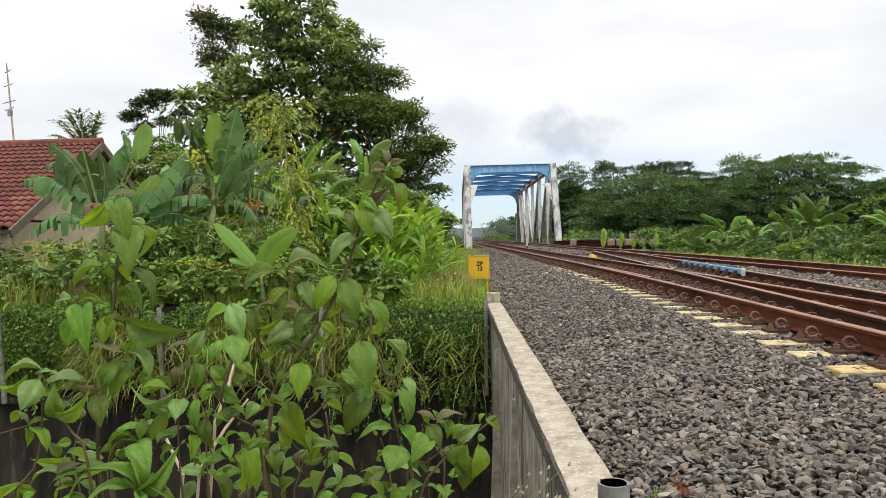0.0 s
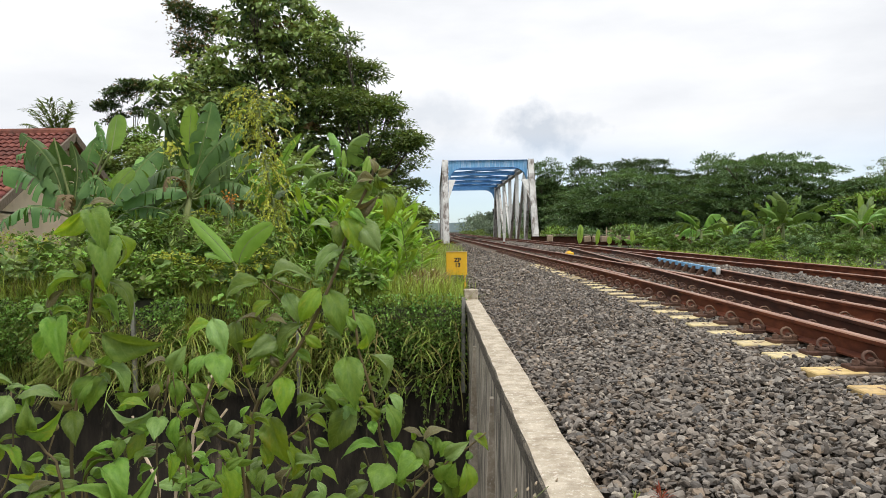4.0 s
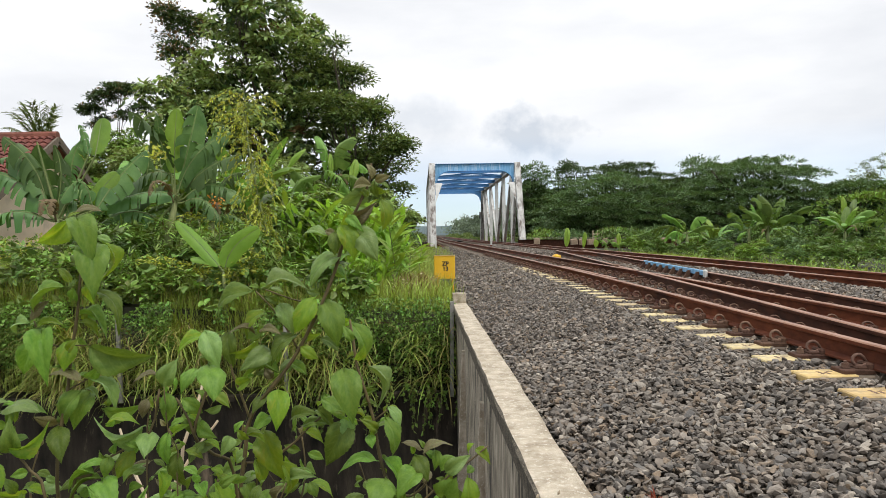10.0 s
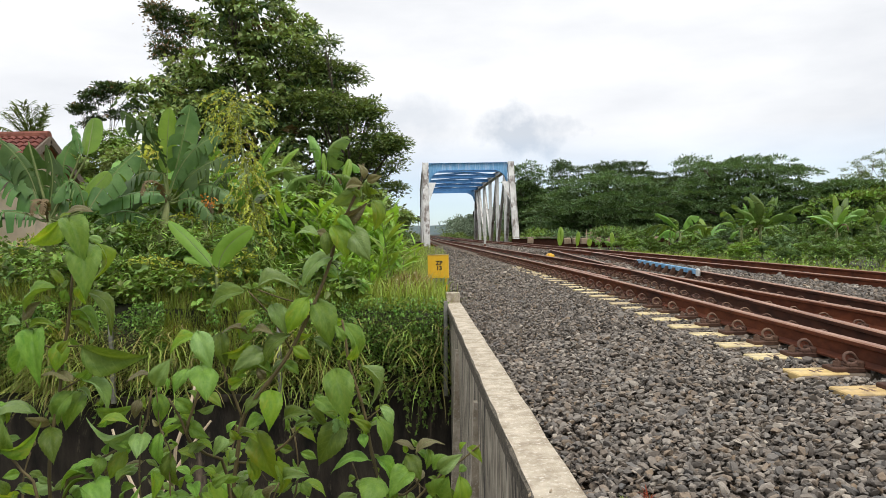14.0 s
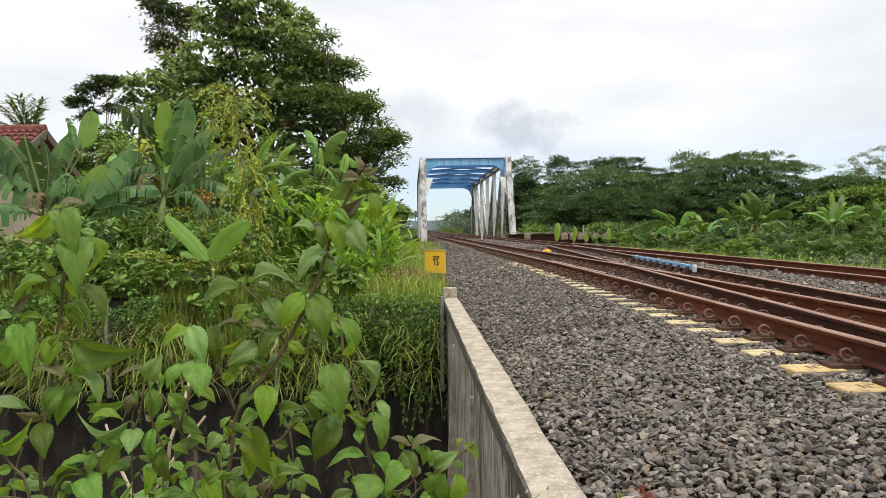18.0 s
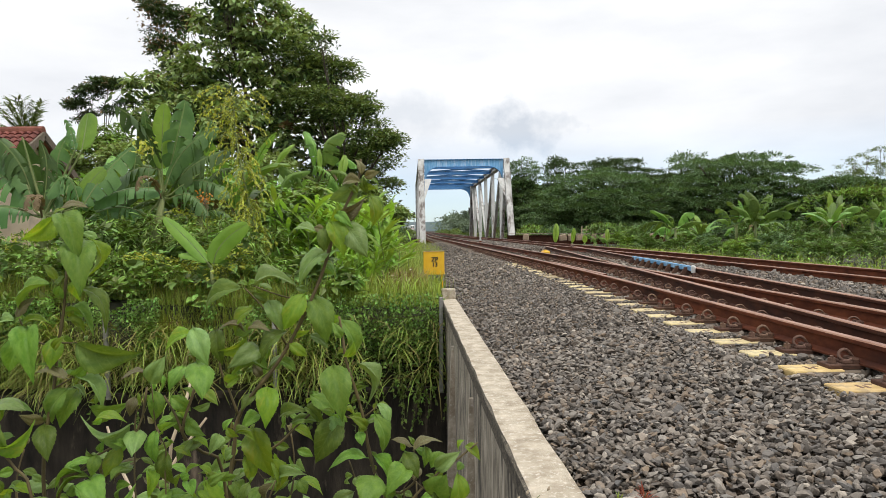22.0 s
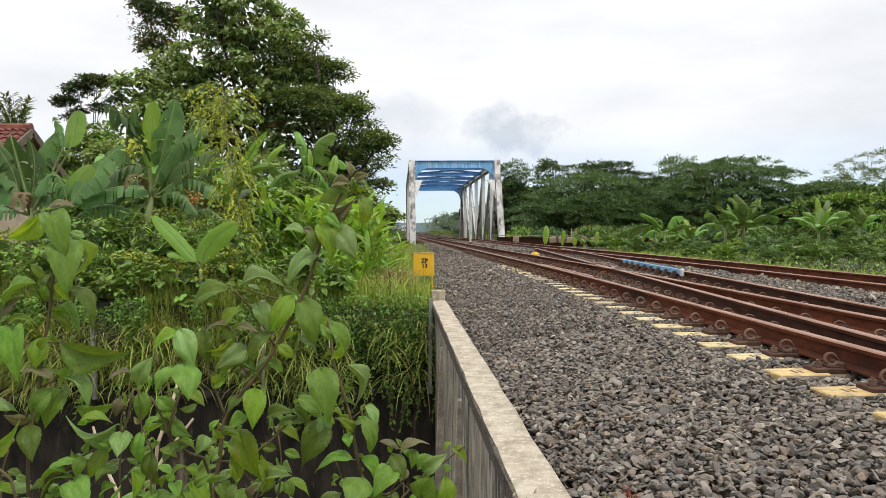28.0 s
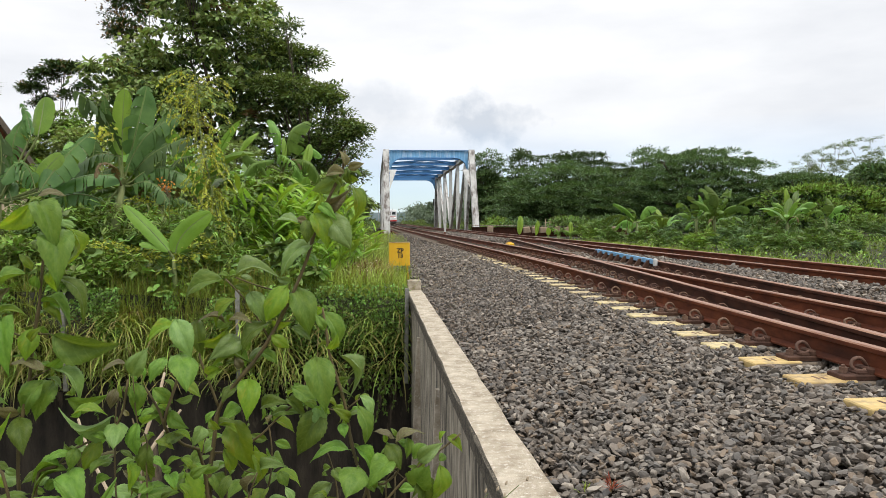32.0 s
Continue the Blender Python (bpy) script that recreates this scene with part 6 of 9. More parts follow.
def banana_blade(seed, bow, torn):
    """A blade of length 1 along +y and width 1: bowed midrib, two folded halves, split into strips."""
    rng = random.Random(seed)
    g, n, m = Geo(), 24, 4
    mid = lambda t: Vector((0.06 * math.sin(seed + 3 * t), t, bow * math.sin(2.9 * t) - bow * 0.6 * t ** 3))
    g.tube([mid(k / n) for k in range(n)], [0.011 * (1 - 0.8 * k / n) for k in range(n)], 5)
    fold = rng.uniform(0.25, 0.55)
    for side in (-1, 1):
        i = 1
        while i < n:
            step = rng.choice((1, 2, 2, 3)) if rng.random() < torn else rng.choice((5, 7))
            j = min(n, i + step)
            drop = rng.uniform(0.1, 0.9) * torn + 0.1
            gap = (0.012 + 0.06 * rng.random()) * torn ** 2 if step < 4 else 0.0
            reach = rng.uniform(0.78, 1.06) if torn > 0.2 else 1.0
            slant = rng.uniform(0.05, 0.22) if torn > 0.2 else 0.1
            drop = drop if torn > 0.2 else 0.12
            pts = []
            for k in range(i, j + 1):
                t = k / n
                w = max(0.004, 0.5 * max(0.0, 1 - abs(2 * t - 1.0) ** 2.5) ** 0.65)
                for q in range(m + 1):
                    s = q / m
                    slip = (gap if k == i else -gap if k == j and j < n else 0.0) * s
                    pts.append(mid(t) + Vector((side * w * s * reach, slant * w * s + slip, (fold * s - (fold + drop) * s * s) * w + 0.012 * math.sin(9 * t + 5 * s + seed))))
            r = j - i + 1
            g.add(pts, [(a * (m + 1) + q, a * (m + 1) + q + 1, (a + 1) * (m + 1) + q + 1, (a + 1) * (m + 1) + q) for a in range(r - 1) for q in range(m)])
            i = j
    return g.mesh("leaf", True)


BLADES = [banana_blade(1, 0.16, 0.7), banana_blade(2, 0.26, 0.9), banana_blade(3, 0.22, 1.0), banana_blade(4, 0.3, 0.8), banana_blade(5, 0.16, 0.95), banana_blade(8, 0.24, 0.6)]
for me in BLADES:
    me.materials.append(L_BANANA)
YOUNG_BLADES = [banana_blade(6, 0.04, 0.0), banana_blade(7, 0.08, 0.12)]
for me in YOUNG_BLADES:
    me.materials.append(L_BANANA_YOUNG)


def grown_banana(foot, top, leaves, seed, dry=1, lift=0.15, turn=0.0):
    """A banana plant whose leaves are given by base, tip and width."""
    rng = random.Random(seed)
    p = thing("banana_plant", "green banana plant with broad torn leaves", "banana plant", group="banana plants")
    foot, top = Vector(foot), Vector(top)
    part("stem", Geo().tube([foot + Vector((0, 0, -0.3)), foot.lerp(top, 0.5), top], [0.12, 0.095, 0.06], 9), M_STALK, p, smooth=True)
    for q in leaves:
        base, tip, width = Vector(q[0:3]), Vector(q[3:6]), q[6] * (1.0 if len(q) > 7 else 0.88)
        tip += Vector((0, rng.uniform(-0.35, 0.25) * (tip - base).length, 0))
        y = tip - base
        L = y.length
        y.normalize()
        z = Vector((turn + rng.uniform(-0.7, 0.7), -0.7, lift + rng.uniform(0.4, 1.4)))
        z = (z - y * z.dot(y)).normalized()
        x = y.cross(z)
        m = Matrix(((x.x * width, y.x * L, z.x * L, base.x), (x.y * width, y.y * L, z.y * L, base.y), (x.z * width, y.z * L, z.z * L, base.z), (0, 0, 0, 1)))
        leaf = part("leaf", rng.choice(YOUNG_BLADES if len(q) > 7 else BLADES), L_BANANA, p, "young pale-green leaf" if len(q) > 7 else "", at=m)
        stalk = [top.lerp(base, f) + Vector((0, 0, 0.06 * math.sin(3.1 * f))) for f in (0, 0.33, 0.66, 1)]
        part("leafstalk", Geo().tube(stalk, [0.028, 0.022, 0.018, 0.013], 5), M_STALK, p)
    for k in range(dry):
        part("dry_leaf", BANANA_DRY, L_BANANA_DRY, p, "brown dry hanging leaf", at=Matrix.Translation(top) @ pose(0, 0, -0.1, 0, 0, rng.uniform(130, 230)) @ pose(0, 0, 0, -20) @ Matrix.Diagonal((1.3, 1.3, 1.3, 1)))
    return p


def frond(owner, rib, width, torn, rng):
    """A blade hung on a curved midrib: two halves folding down, split across into ragged strips."""
    base, mid, tip = rib
    ctrl = mid * 2 - (base + tip) * 0.5
    n, m = 24, 4
    at = lambda t: base * (1 - t) ** 2 + ctrl * 2 * t * (1 - t) + tip * t * t
    pts = [at(k / n) for k in range(n + 1)]
    tang = [(pts[min(k + 1, n)] - pts[max(k - 1, 0)]).normalized() for k in range(n + 1)]
    face = (Vector((0.15, -0.75, 0.65)) + Vector((rng.uniform(-0.4, 0.4), 0, rng.uniform(-0.3, 0.3)))).normalized()
    if tang[n // 2].z > 0.75:
        face = Vector((rng.uniform(-0.5, 0.5), -0.9, 0.2)).normalized()
    v, f, uv = [], [], []
    young = torn < 0.15
    fold = rng.uniform(0.12, 0.3)
    for side in (-1, 1):
        i = 1
        while i < n:
            step = rng.choice((1, 1, 2, 2, 3)) if rng.random() < torn else rng.choice((4, 6))
            j = min(n, i + step)
            hang = 0.15 if young else 0.3 + rng.uniform(0.0, 1.3) * torn
            reach = 1.0 if young else rng.uniform(0.8, 1.05)
            gap = (0.006 + 0.04 * rng.random()) * torn
            twist = 1.0 if young else rng.uniform(-0.6, 2.6)
            k0 = len(v)
            for k in range(i, j + 1):
                t = k / n
                w = max(0.004, 0.5 * width * max(0.0, 1 - abs(2 * t - 1.04) ** (2.6 if not young else 3.2)) ** 0.6)
                out = tang[k].cross(face).normalized() * side
                for q in range(m + 1):
                    c = q / m
                    slip = (gap if k == i else -gap if k == j and j < n else 0.0) * c
                    lift = face * (fold * twist * c - 0.35 * c * c) * w
                    drop = Vector((0, -0.12, -1)) * hang * c * c * w
                    v.append(pts[k] + out * w * c * reach * (1 - 0.3 * hang * c) + lift + drop + tang[k] * (0.12 * w * c + slip))
                    uv.append((t * 1.0, c))
            r = j - i + 1
            for a in range(r - 1):
                for q in range(m):
                    e = k0 + a * (m + 1) + q
                    f.append((e, e + 1, e + m + 2, e + m + 1) if side > 0 else (e, e + m + 1, e + m + 2, e + 1))
            i = j
    me = bpy.data.meshes.new("leaf")
    me.from_pydata([tuple(p) for p in v], [], f)
    layer = me.uv_layers.new(name="blade")
    layer.data.foreach_set("uv", [x for q in f for e in q for x in uv[e]])
    me.shade_smooth()
    leaf = part("leaf", me, L_FROND_YOUNG if young else L_FROND, owner, "young pale-green leaf" if young else "")
    part("midrib", Geo().tube(pts, [min(0.015, 0.03 * width) * (1 - 0.85 * k / n) for k in range(n + 1)], 5), M_STALK, leaf)


CROWNS = {}


def banana_stem(foot, top, r, dry):
    """A sheathed banana stem from foot to crown with dry leaves hanging from it."""
    p = thing("banana_plant", "green banana plant with broad ragged leaves" if r > 0.05 else "young pale-green banana plant above the canal", "banana plant", group="banana plants")
    foot, top = Vector(foot), Vector(top)
    part("stem", Geo().tube([foot - Vector((0, 0, 0.6)), foot, foot.lerp(top, 0.5), top], [r * 1.2, r, r * 0.8, r * 0.45], 9), M_STALK, p, smooth=True)
    rng = random.Random(int(foot.x * -100))
    for k in range(dry):
        part("dry_leaf", BANANA_DRY, L_BANANA_DRY, p, "brown dry hanging leaf", at=Matrix.Translation(top) @ pose(0, -0.1, -0.05, 0, 0, rng.uniform(150, 210)) @ pose(0, 0, 0, -20) @ Matrix.Diagonal((1.4, 1.2, 1.2, 1)))
    CROWNS[p.name] = top
    return p


def banana_fronds(owner, depth, leaves, seed):
    """Leaves given by base, middle and tip of the midrib (x, z), their width and how torn they are."""
    rng = random.Random(seed)
    crown = CROWNS[owner.name]
    for bx, bz, mx, mz, tx, tz, width, torn in leaves:
        d = rng.uniform(-0.5, 0.35)
        base = Vector((bx, depth + rng.uniform(-0.1, 0.1), bz))
        frond(owner, (base, Vector((mx, depth + 0.5 * d, mz)), Vector((tx, depth + d, tz))), width, torn, rng)
        if (base - crown).length > 0.06:
            part("leafstalk", Geo().tube([crown, crown.lerp(base, 0.5) + Vector((0, 0, -0.03)), base], [0.03, 0.024, 0.017], 6), M_STALK, owner)


def make_bananas():
    # beside the house and over the canal
    banana(-5.6, 17.4, -0.3, 2.0, 2.1, 3, n=11)
    banana(-4.3, 17.6, -0.3, 1.9, 2.00, 5, n=10)
    banana(-6.9, 17.0, -0.3, 1.5, 1.9, 42, n=10)
    p = banana_stem((-7.321, 14.5, 0.378), (-7.213, 14.5, 1.405), 0.11, 2)
    banana_fronds(p, 14.5, [(-7.324, 1.44, -8.03, 2.198, -8.789, 2.3, 0.58, 0.9), (-7.378, 1.497, -7.776, 2.45, -8.376, 2.604, 0.49, 0.9), (-7.561, 2.913, -7.511, 2.334, -7.384, 1.698, 0.95, 0.25), (-7.459, 1.81, -7.663, 2.481, -8.14, 3.0, 0.51, 0.8), (-6.974, 1.914, -6.923, 2.547, -6.709, 2.976, 0.44, 0.7), (-6.451, 2.617, -6.44, 3.016, -6.429, 3.392, 0.55, 0), (-6.563, 2.619, -6.664, 2.986, -6.791, 3.244, 0.22, 0.3), (-6.501, 1.617, -6.379, 1.982, -6.102, 2.3, 0.44, 0.12), (-6.435, 1.571, -6.059, 2.233, -5.587, 2.736, 0.6, 0.6), (-6.523, 1.639, -6.733, 2.132, -7.057, 1.759, 0.44, 0.9), (-7.267, 1.473, -7.132, 2.272, -7.249, 2.852, 0.51, 0.6), (-7.404, 1.386, -8.05, 1.563, -8.511, 1.18, 0.44, 0.9)], 10)
    banana_fronds(p, 14.5, [(-6.933, 1.378, -7.253, 1.941, -7.589, 1.946, 0.51, 0.8)], 22)
    p = banana_stem((-5.391, 15.2, 0.666), (-5.176, 15.2, 1.773), 0.11, 1)
    banana_fronds(p, 15.2, [(-5.198, 2.274, -5.841, 2.308, -6.537, 1.713, 0.49, 0.8), (-5.092, 1.853, -5.758, 1.91, -6.66, 1.528, 0.4, 0.8), (-5.49, 1.393, -6.119, 1.543, -6.669, 1.178, 0.47, 0.9), (-5.175, 2.274, -5.147, 2.936, -5.071, 3.619, 0.4, 0.1), (-5.069, 2.295, -4.84, 3.047, -4.684, 3.705, 0.67, 0.2), (-5.254, 2.392, -5.447, 3.092, -5.88, 3.517, 0.49, 0.8), (-5.087, 2.039, -4.517, 2.868, -4.157, 3.279, 0.49, 0.8), (-5.031, 1.922, -4.434, 2.425, -3.634, 2.69, 0.4, 0.9), (-4.976, 1.805, -4.384, 2.075, -3.772, 1.715, 0.44, 0.9), (-5.09, 1.923, -4.685, 2.696, -3.927, 3.136, 0.42, 0.9), (-5.28, 2.299, -5.359, 2.882, -5.391, 3.463, 0.4, 0.5), (-5.013, 1.712, -4.567, 1.763, -4.225, 1.349, 0.4, 0.9)], 20)
    p = banana_stem((-6.334, 15.6, 0.55), (-6.299, 15.6, 1.414), 0.11, 1)
    banana_fronds(p, 15.6, [(-6.237, 1.485, -5.767, 1.981, -5.307, 2.117, 0.41, 0.7), (-6.384, 1.416, -6.669, 1.995, -6.99, 2.144, 0.43, 0.8), (-6.237, 1.485, -5.941, 2.223, -5.868, 2.723, 0.45, 0.6), (-6.311, 1.438, -6.15, 1.148, -5.72, 0.997, 0.41, 0.9), (-6.384, 1.392, -6.558, 1.214, -6.936, 1.04, 0.38, 0.9)], 30)
    p = banana_stem((-4.757, 16.2, 0.506), (-4.749, 16.2, 1.378), 0.11, 1)
    banana_fronds(p, 16.2, [(-4.76, 1.44, -4.931, 2.126, -5.233, 2.503, 0.4, 0.8), (-4.697, 1.439, -4.493, 2.181, -4.089, 2.41, 0.4, 0.8), (-4.736, 1.402, -4.681, 2.122, -4.707, 2.618, 0.37, 0.6), (-4.762, 1.353, -4.26, 1.469, -3.893, 1.14, 0.35, 0.9), (-4.787, 1.353, -5.111, 1.383, -5.367, 1.114, 0.35, 0.9)], 40)
    p = banana_stem((-3.44, 12.5, 0.127), (-3.461, 12.5, 0.436), 0.04, 0)
    banana_fronds(p, 12.5, [(-3.489, 0.485, -3.809, 0.866, -4.194, 1.266, 0.26, 0), (-3.422, 0.455, -3.269, 0.819, -2.848, 1.139, 0.36, 0), (-3.518, 0.495, -3.708, 0.614, -3.969, 0.637, 0.15, 0)], 50)
    # further back beside the track
    grown_banana((-3.198, 23, 0.946), (-3.133, 23, 2.523), [(-3.23, 23, 2.961, -3.417, 23, 4.134, 0.334), (-2.95, 23, 2.94, -2.352, 23, 4.12, 0.299), (-3.048, 22.8, 2.769, -3.033, 22.8, 3.548, 0.174, 1), (-2.424, 22.6, 2.486, -2.27, 22.6, 3.344, 0.294, 1), (-4.365, 22.4, 2.927, -3.672, 22.4, 3.615, 0.24, 1), (-3.238, 22.6, 3.014, -2.359, 22.6, 2.244, 0.38), (-4.246, 22.5, 3.053, -3.491, 22.5, 2.41, 0.31), (-2.812, 22.6, 2.836, -1.878, 22.6, 2.22, 0.311), (-3.242, 22.6, 2.842, -4.282, 22.6, 2.255, 0.346), (-2.623, 23.2, 3.058, -1.917, 23.2, 3.048, 0.284)], 5)
    banana(-4.4, 25.0, -0.3, 1.7, 2.0, 7, n=9)
    banana(-2.6, 22.5, -0.3, 1.1, 1.5, 8, n=8)
    # beyond the second track
    grown_banana((18.306, 42.5, -0.4), (18.309, 42.5, 0.929), [(18.244, 42.5, 1.029, 17.891, 42.5, 2.377, 0.293), (17.937, 42.4, 0.935, 17.22, 42.4, 1.991, 0.292), (18.486, 42.6, 1.059, 18.529, 42.6, 2.404, 0.391), (17.828, 42.3, 0.871, 17.043, 42.3, 1.339, 0.259), (18.553, 42.3, 0.924, 19.314, 42.3, 1.435, 0.259), (17.964, 42, 0.867, 17.372, 42, 0.39, 0.257)], 11, 0)
    grown_banana((19.171, 42, -0.4), (19.176, 42, 1.108), [(19.077, 42, 1.109, 18.764, 42, 2.959, 0.353), (18.937, 42.2, 1.048, 18.523, 42.2, 2.811, 0.355), (19.339, 42, 1.105, 20.332, 42, 2.807, 0.45), (19.345, 42.3, 1.108, 19.751, 42.3, 2.668, 0.324), (19.41, 41.8, 1.037, 21.439, 41.8, 2.297, 0.288), (19.155, 41.6, 0.975, 20.781, 41.6, 1.657, 0.286), (18.856, 41.8, 0.981, 18.019, 41.8, 2.09, 0.288), (19.22, 41.6, 0.91, 19.865, 41.6, 0.386, 0.286), (18.83, 41.6, 0.852, 18.34, 41.6, 0.282, 0.286)], 12, 0)
    grown_banana((24.714, 44, -0.4), (24.718, 44, 1.178), [(24.649, 44, 1.179, 24.452, 44, 2.848, 0.5, 1), (24.968, 44.2, 1.177, 25.563, 44.2, 2.705, 0.44), (24.469, 43.8, 1.111, 23.755, 43.8, 2.002, 0.335), (24.767, 43.6, 1.037, 26.546, 43.6, 1.954, 0.333), (24.221, 43.6, 1.046, 22.998, 43.6, 1.671, 0.3), (24.642, 43.5, 0.971, 25.732, 43.5, 1.021, 0.299), (24.178, 43.4, 0.977, 23.228, 43.4, 0.925, 0.299)], 13, 0)
    grown_banana((27.845, 45, -0.4), (27.848, 45, 0.934), [(27.848, 45, 1.004, 27.817, 45, 2.223, 0.447), (27.954, 45, 0.967, 28.98, 45, 1.822, 0.344), (27.619, 44.8, 0.936, 26.568, 44.8, 1.437, 0.308), (27.9, 44.8, 0.931, 29.377, 44.8, 1.117, 0.308)], 14, 0)
    grown_banana((14.535, 42, -0.4), (14.538, 42, 0.791), [(14.636, 42, 0.854, 15.753, 42, 1.775, 0.257), (14.509, 42.2, 0.857, 13.343, 42.2, 1.979, 0.258), (14.567, 41.8, 0.791, 15.868, 41.8, 1.221, 0.224), (14.243, 41.8, 0.796, 12.433, 41.8, 1.114, 0.224), (14.509, 42.2, 0.857, 14.059, 42.2, 1.708, 0.258), (14.562, 41.6, 0.791, 15.335, 41.6, 0.586, 0.223), (14.174, 41.6, 0.733, 13.012, 41.6, 0.495, 0.223)], 15, 0)
    far = [(16.6, 43.5, 0.5, 1.7, 16, 8), (19.3, 42.4, 1.0, 1.9, 18, 9), (25.1, 44.4, 1.0, 1.7, 19, 8), (14.2, 42.4, 0.6, 1.3, 20, 7), (23.0, 41, 1.2, 1.7, 17, 8), (33.5, 45, 1.8, 2.2, 22, 8), (36.0, 47, 1.8, 2.2, 23, 8)]
    for x, y, h, s, seed, n in far:
        banana(x, y, -0.4, h, s, seed, n=n, young=1, dry=1, group="banana plants beyond the tracks")
    for k, (foot, leaves) in enumerate((((9.039, 50, -0.113), [(9.04, 50, -0.036, 9.096, 50, 1.307, 0.421, 1)]), ((10.296, 50.5, -0.143), [(10.297, 50.5, -0.065, 10.349, 50.5, 0.982, 0.386, 1)]), ((11.044, 50, -0.145), [(11.045, 50, -0.068, 11.013, 50, 0.47, 0.382, 1)]),
                                        ((11.623, 49.5, -0.145), [(11.7, 49.5, -0.07, 11.248, 49.5, 0.47, 0.227), (11.547, 49.5, -0.068, 11.936, 49.5, 0.459, 0.189)]), ((12.627, 50, -0.171), [(12.628, 50, -0.094, 12.6, 50, 0.868, 0.344, 1), (12.462, 49.8, -0.164, 13.159, 49.8, 0.208, 0.229), (12.616, 49.8, -0.167, 12.082, 49.8, 0.301, 0.229)]))):
        grown_banana(foot, Vector(foot) + Vector((0, 0, 0.05)), leaves, 30 + k, 0)


# ---------------------------------------------------------------- undergrowth
def scatter(rng, n, x, y, z):
    return np.stack([rng.uniform(*x, n), rng.uniform(*y, n), rng.uniform(*z, n)], axis=1)


def stuff(name, label, category, me, mat):
    return tagged(part(name, me, mat), label, category, kind="stuff")


def make_undergrowth():
    rng = np.random.default_rng(77)
    # creepers hanging over the bank
    n = 44000
    p = scatter(rng, n, (-11, 0.42), (0, 1), (-0.95, -0.02))
    lump = np.array([noise.noise((a * 1.7, c * 2.2, 5.0)) for a, c in zip(p[:, 0], p[:, 2])])
    p = p[lump > 0.22 - 0.9 * ((p[:, 0] > -1.9) | (p[:, 0] < -6.1))]
    n = len(p)
    fall = rng.uniform(0, 1, n) ** 2 * (0.25 + 0.45 * (p[:, 0] > -1.4))
    p[:, 2] -= fall
    p[:, 1] = CANAL_FAR - 0.02 - 0.16 * np.sin((p[:, 2] + 1.4) * 1.6) + rng.normal(0, 0.07, n) - 0.12 * np.sin(p[:, 0] * 2.3) * 0.5
    out = np.tile((0.0, -0.8, -0.35), (n, 1))
    stuff("creeper_cover", "thick green creepers hanging down the canal bank", "creepers", batch("creeper", *LEAF6, placed(turns(rng, n, out, 0.6, (0.035, 0.07)), p)), L_CREEPER)
    # long grass hanging over the wall
    n = 1700
    p = scatter(rng, n, (-11, 0.35), (CANAL_FAR - 0.2, CANAL_FAR + 0.1), (-1.5, -0.5))
    clump = np.concatenate((rng.uniform(-6.6, -1.3, 24), rng.uniform(-1.3, 0.3, 5)))
    p[:, 0] = clump[(29 * rng.uniform(0, 1, n) ** 1.3).astype(int)] + rng.normal(0, 0.10, n)
    a = rng.normal(0, 0.55, n)
    m = np.zeros((n, 3, 3))
    s = rng.uniform(0.35, 1.0, n)
    for i in range(n):
        q = (Matrix.Rotation(math.pi + a[i], 3, "Z") @ Matrix.Rotation(radians(-rng.uniform(45, 100)), 3, "X")) * s[i]
        m[i] = [list(r) for r in q]
    half = n * 2 // 3
    stuff("hanging_grass", "long green grass drooping over the canal wall", "grass", batch("hanging_grass", *BLADE, placed(m[:half], p[:half])), L_GRASS)
    stuff("dry_hanging_grass", "dry straw-coloured grass drooping over the canal wall", "grass", batch("dry_hanging_grass", *BLADE, placed(m[half:], p[half:])), L_GRASS_DRY)

    wide = [(3.2 * a, b, c) for a, b, c in BLADE[0]]

    def grass(name, label, n, x, y, zf, size, mat, lean=0.35, shape=BLADE[0]):
        p = scatter(rng, n, x, y, (0, 1))
        p = p[np.array([noise.noise((a * 1.3, b * 1.3, 9.0)) + 0.35 * rng.uniform() > -0.05 for a, b in p[:, :2]])]
        n = len(p)
        p[:, 2] = [zf(a, b) for a, b in p[:, :2]]
        m = np.zeros((n, 3, 3))
        s = rng.uniform(size[0], size[1], n)
        az, tl = rng.uniform(0, 6.28, n), rng.normal(0, lean, n)
        for i in range(n):
            m[i] = [list(r) for r in (Matrix.Rotation(az[i], 3, "Z") @ Matrix.Rotation(tl[i], 3, "X")) * s[i]]
        stuff(name, label, "grass", batch(name, shape, BLADE[1], placed(m, p)), mat)
    flat = lambda a, b: land(a, b) + 0.02
    grass("tall_grass", "tall fresh green grass by the yellow marker", 3400, (-1.6, 0.45), (12.25, 15.6), flat, (0.22, 0.62), L_GRASS, 0.5)
    grass("tall_grass", "broad-bladed bright grass by the yellow marker", 600, (-1.8, 0.4), (12.2, 14.2), flat, (0.25, 0.6), L_GRASS, 0.7, wide)
    grass("tall_grass", "tall fresh green grass by the track", 5200, (-2.2, 0.1), (15.2, 30), flat, (0.3, 0.7), L_GRASS)
    grass("dry_grass", "brownish seeding grass by the yellow marker", 1100, (-0.75, 0.2), (13.4, 16), flat, (0.3, 0.65), L_GRASS_DRY, 0.3)
    grass("seeding_weed", "reddish-brown seeding weed beside the yellow marker", 300, (-0.6, 0.0), (13.6, 15.5), flat, (0.35, 0.65), L_TEAK_BROWN, 0.3, wide)
    grass("bank_grass", "light green grass along the canal bank", 2200, (-10.5, -1.5), (12.2, 13.0), flat, (0.3, 0.7), L_GRASS)
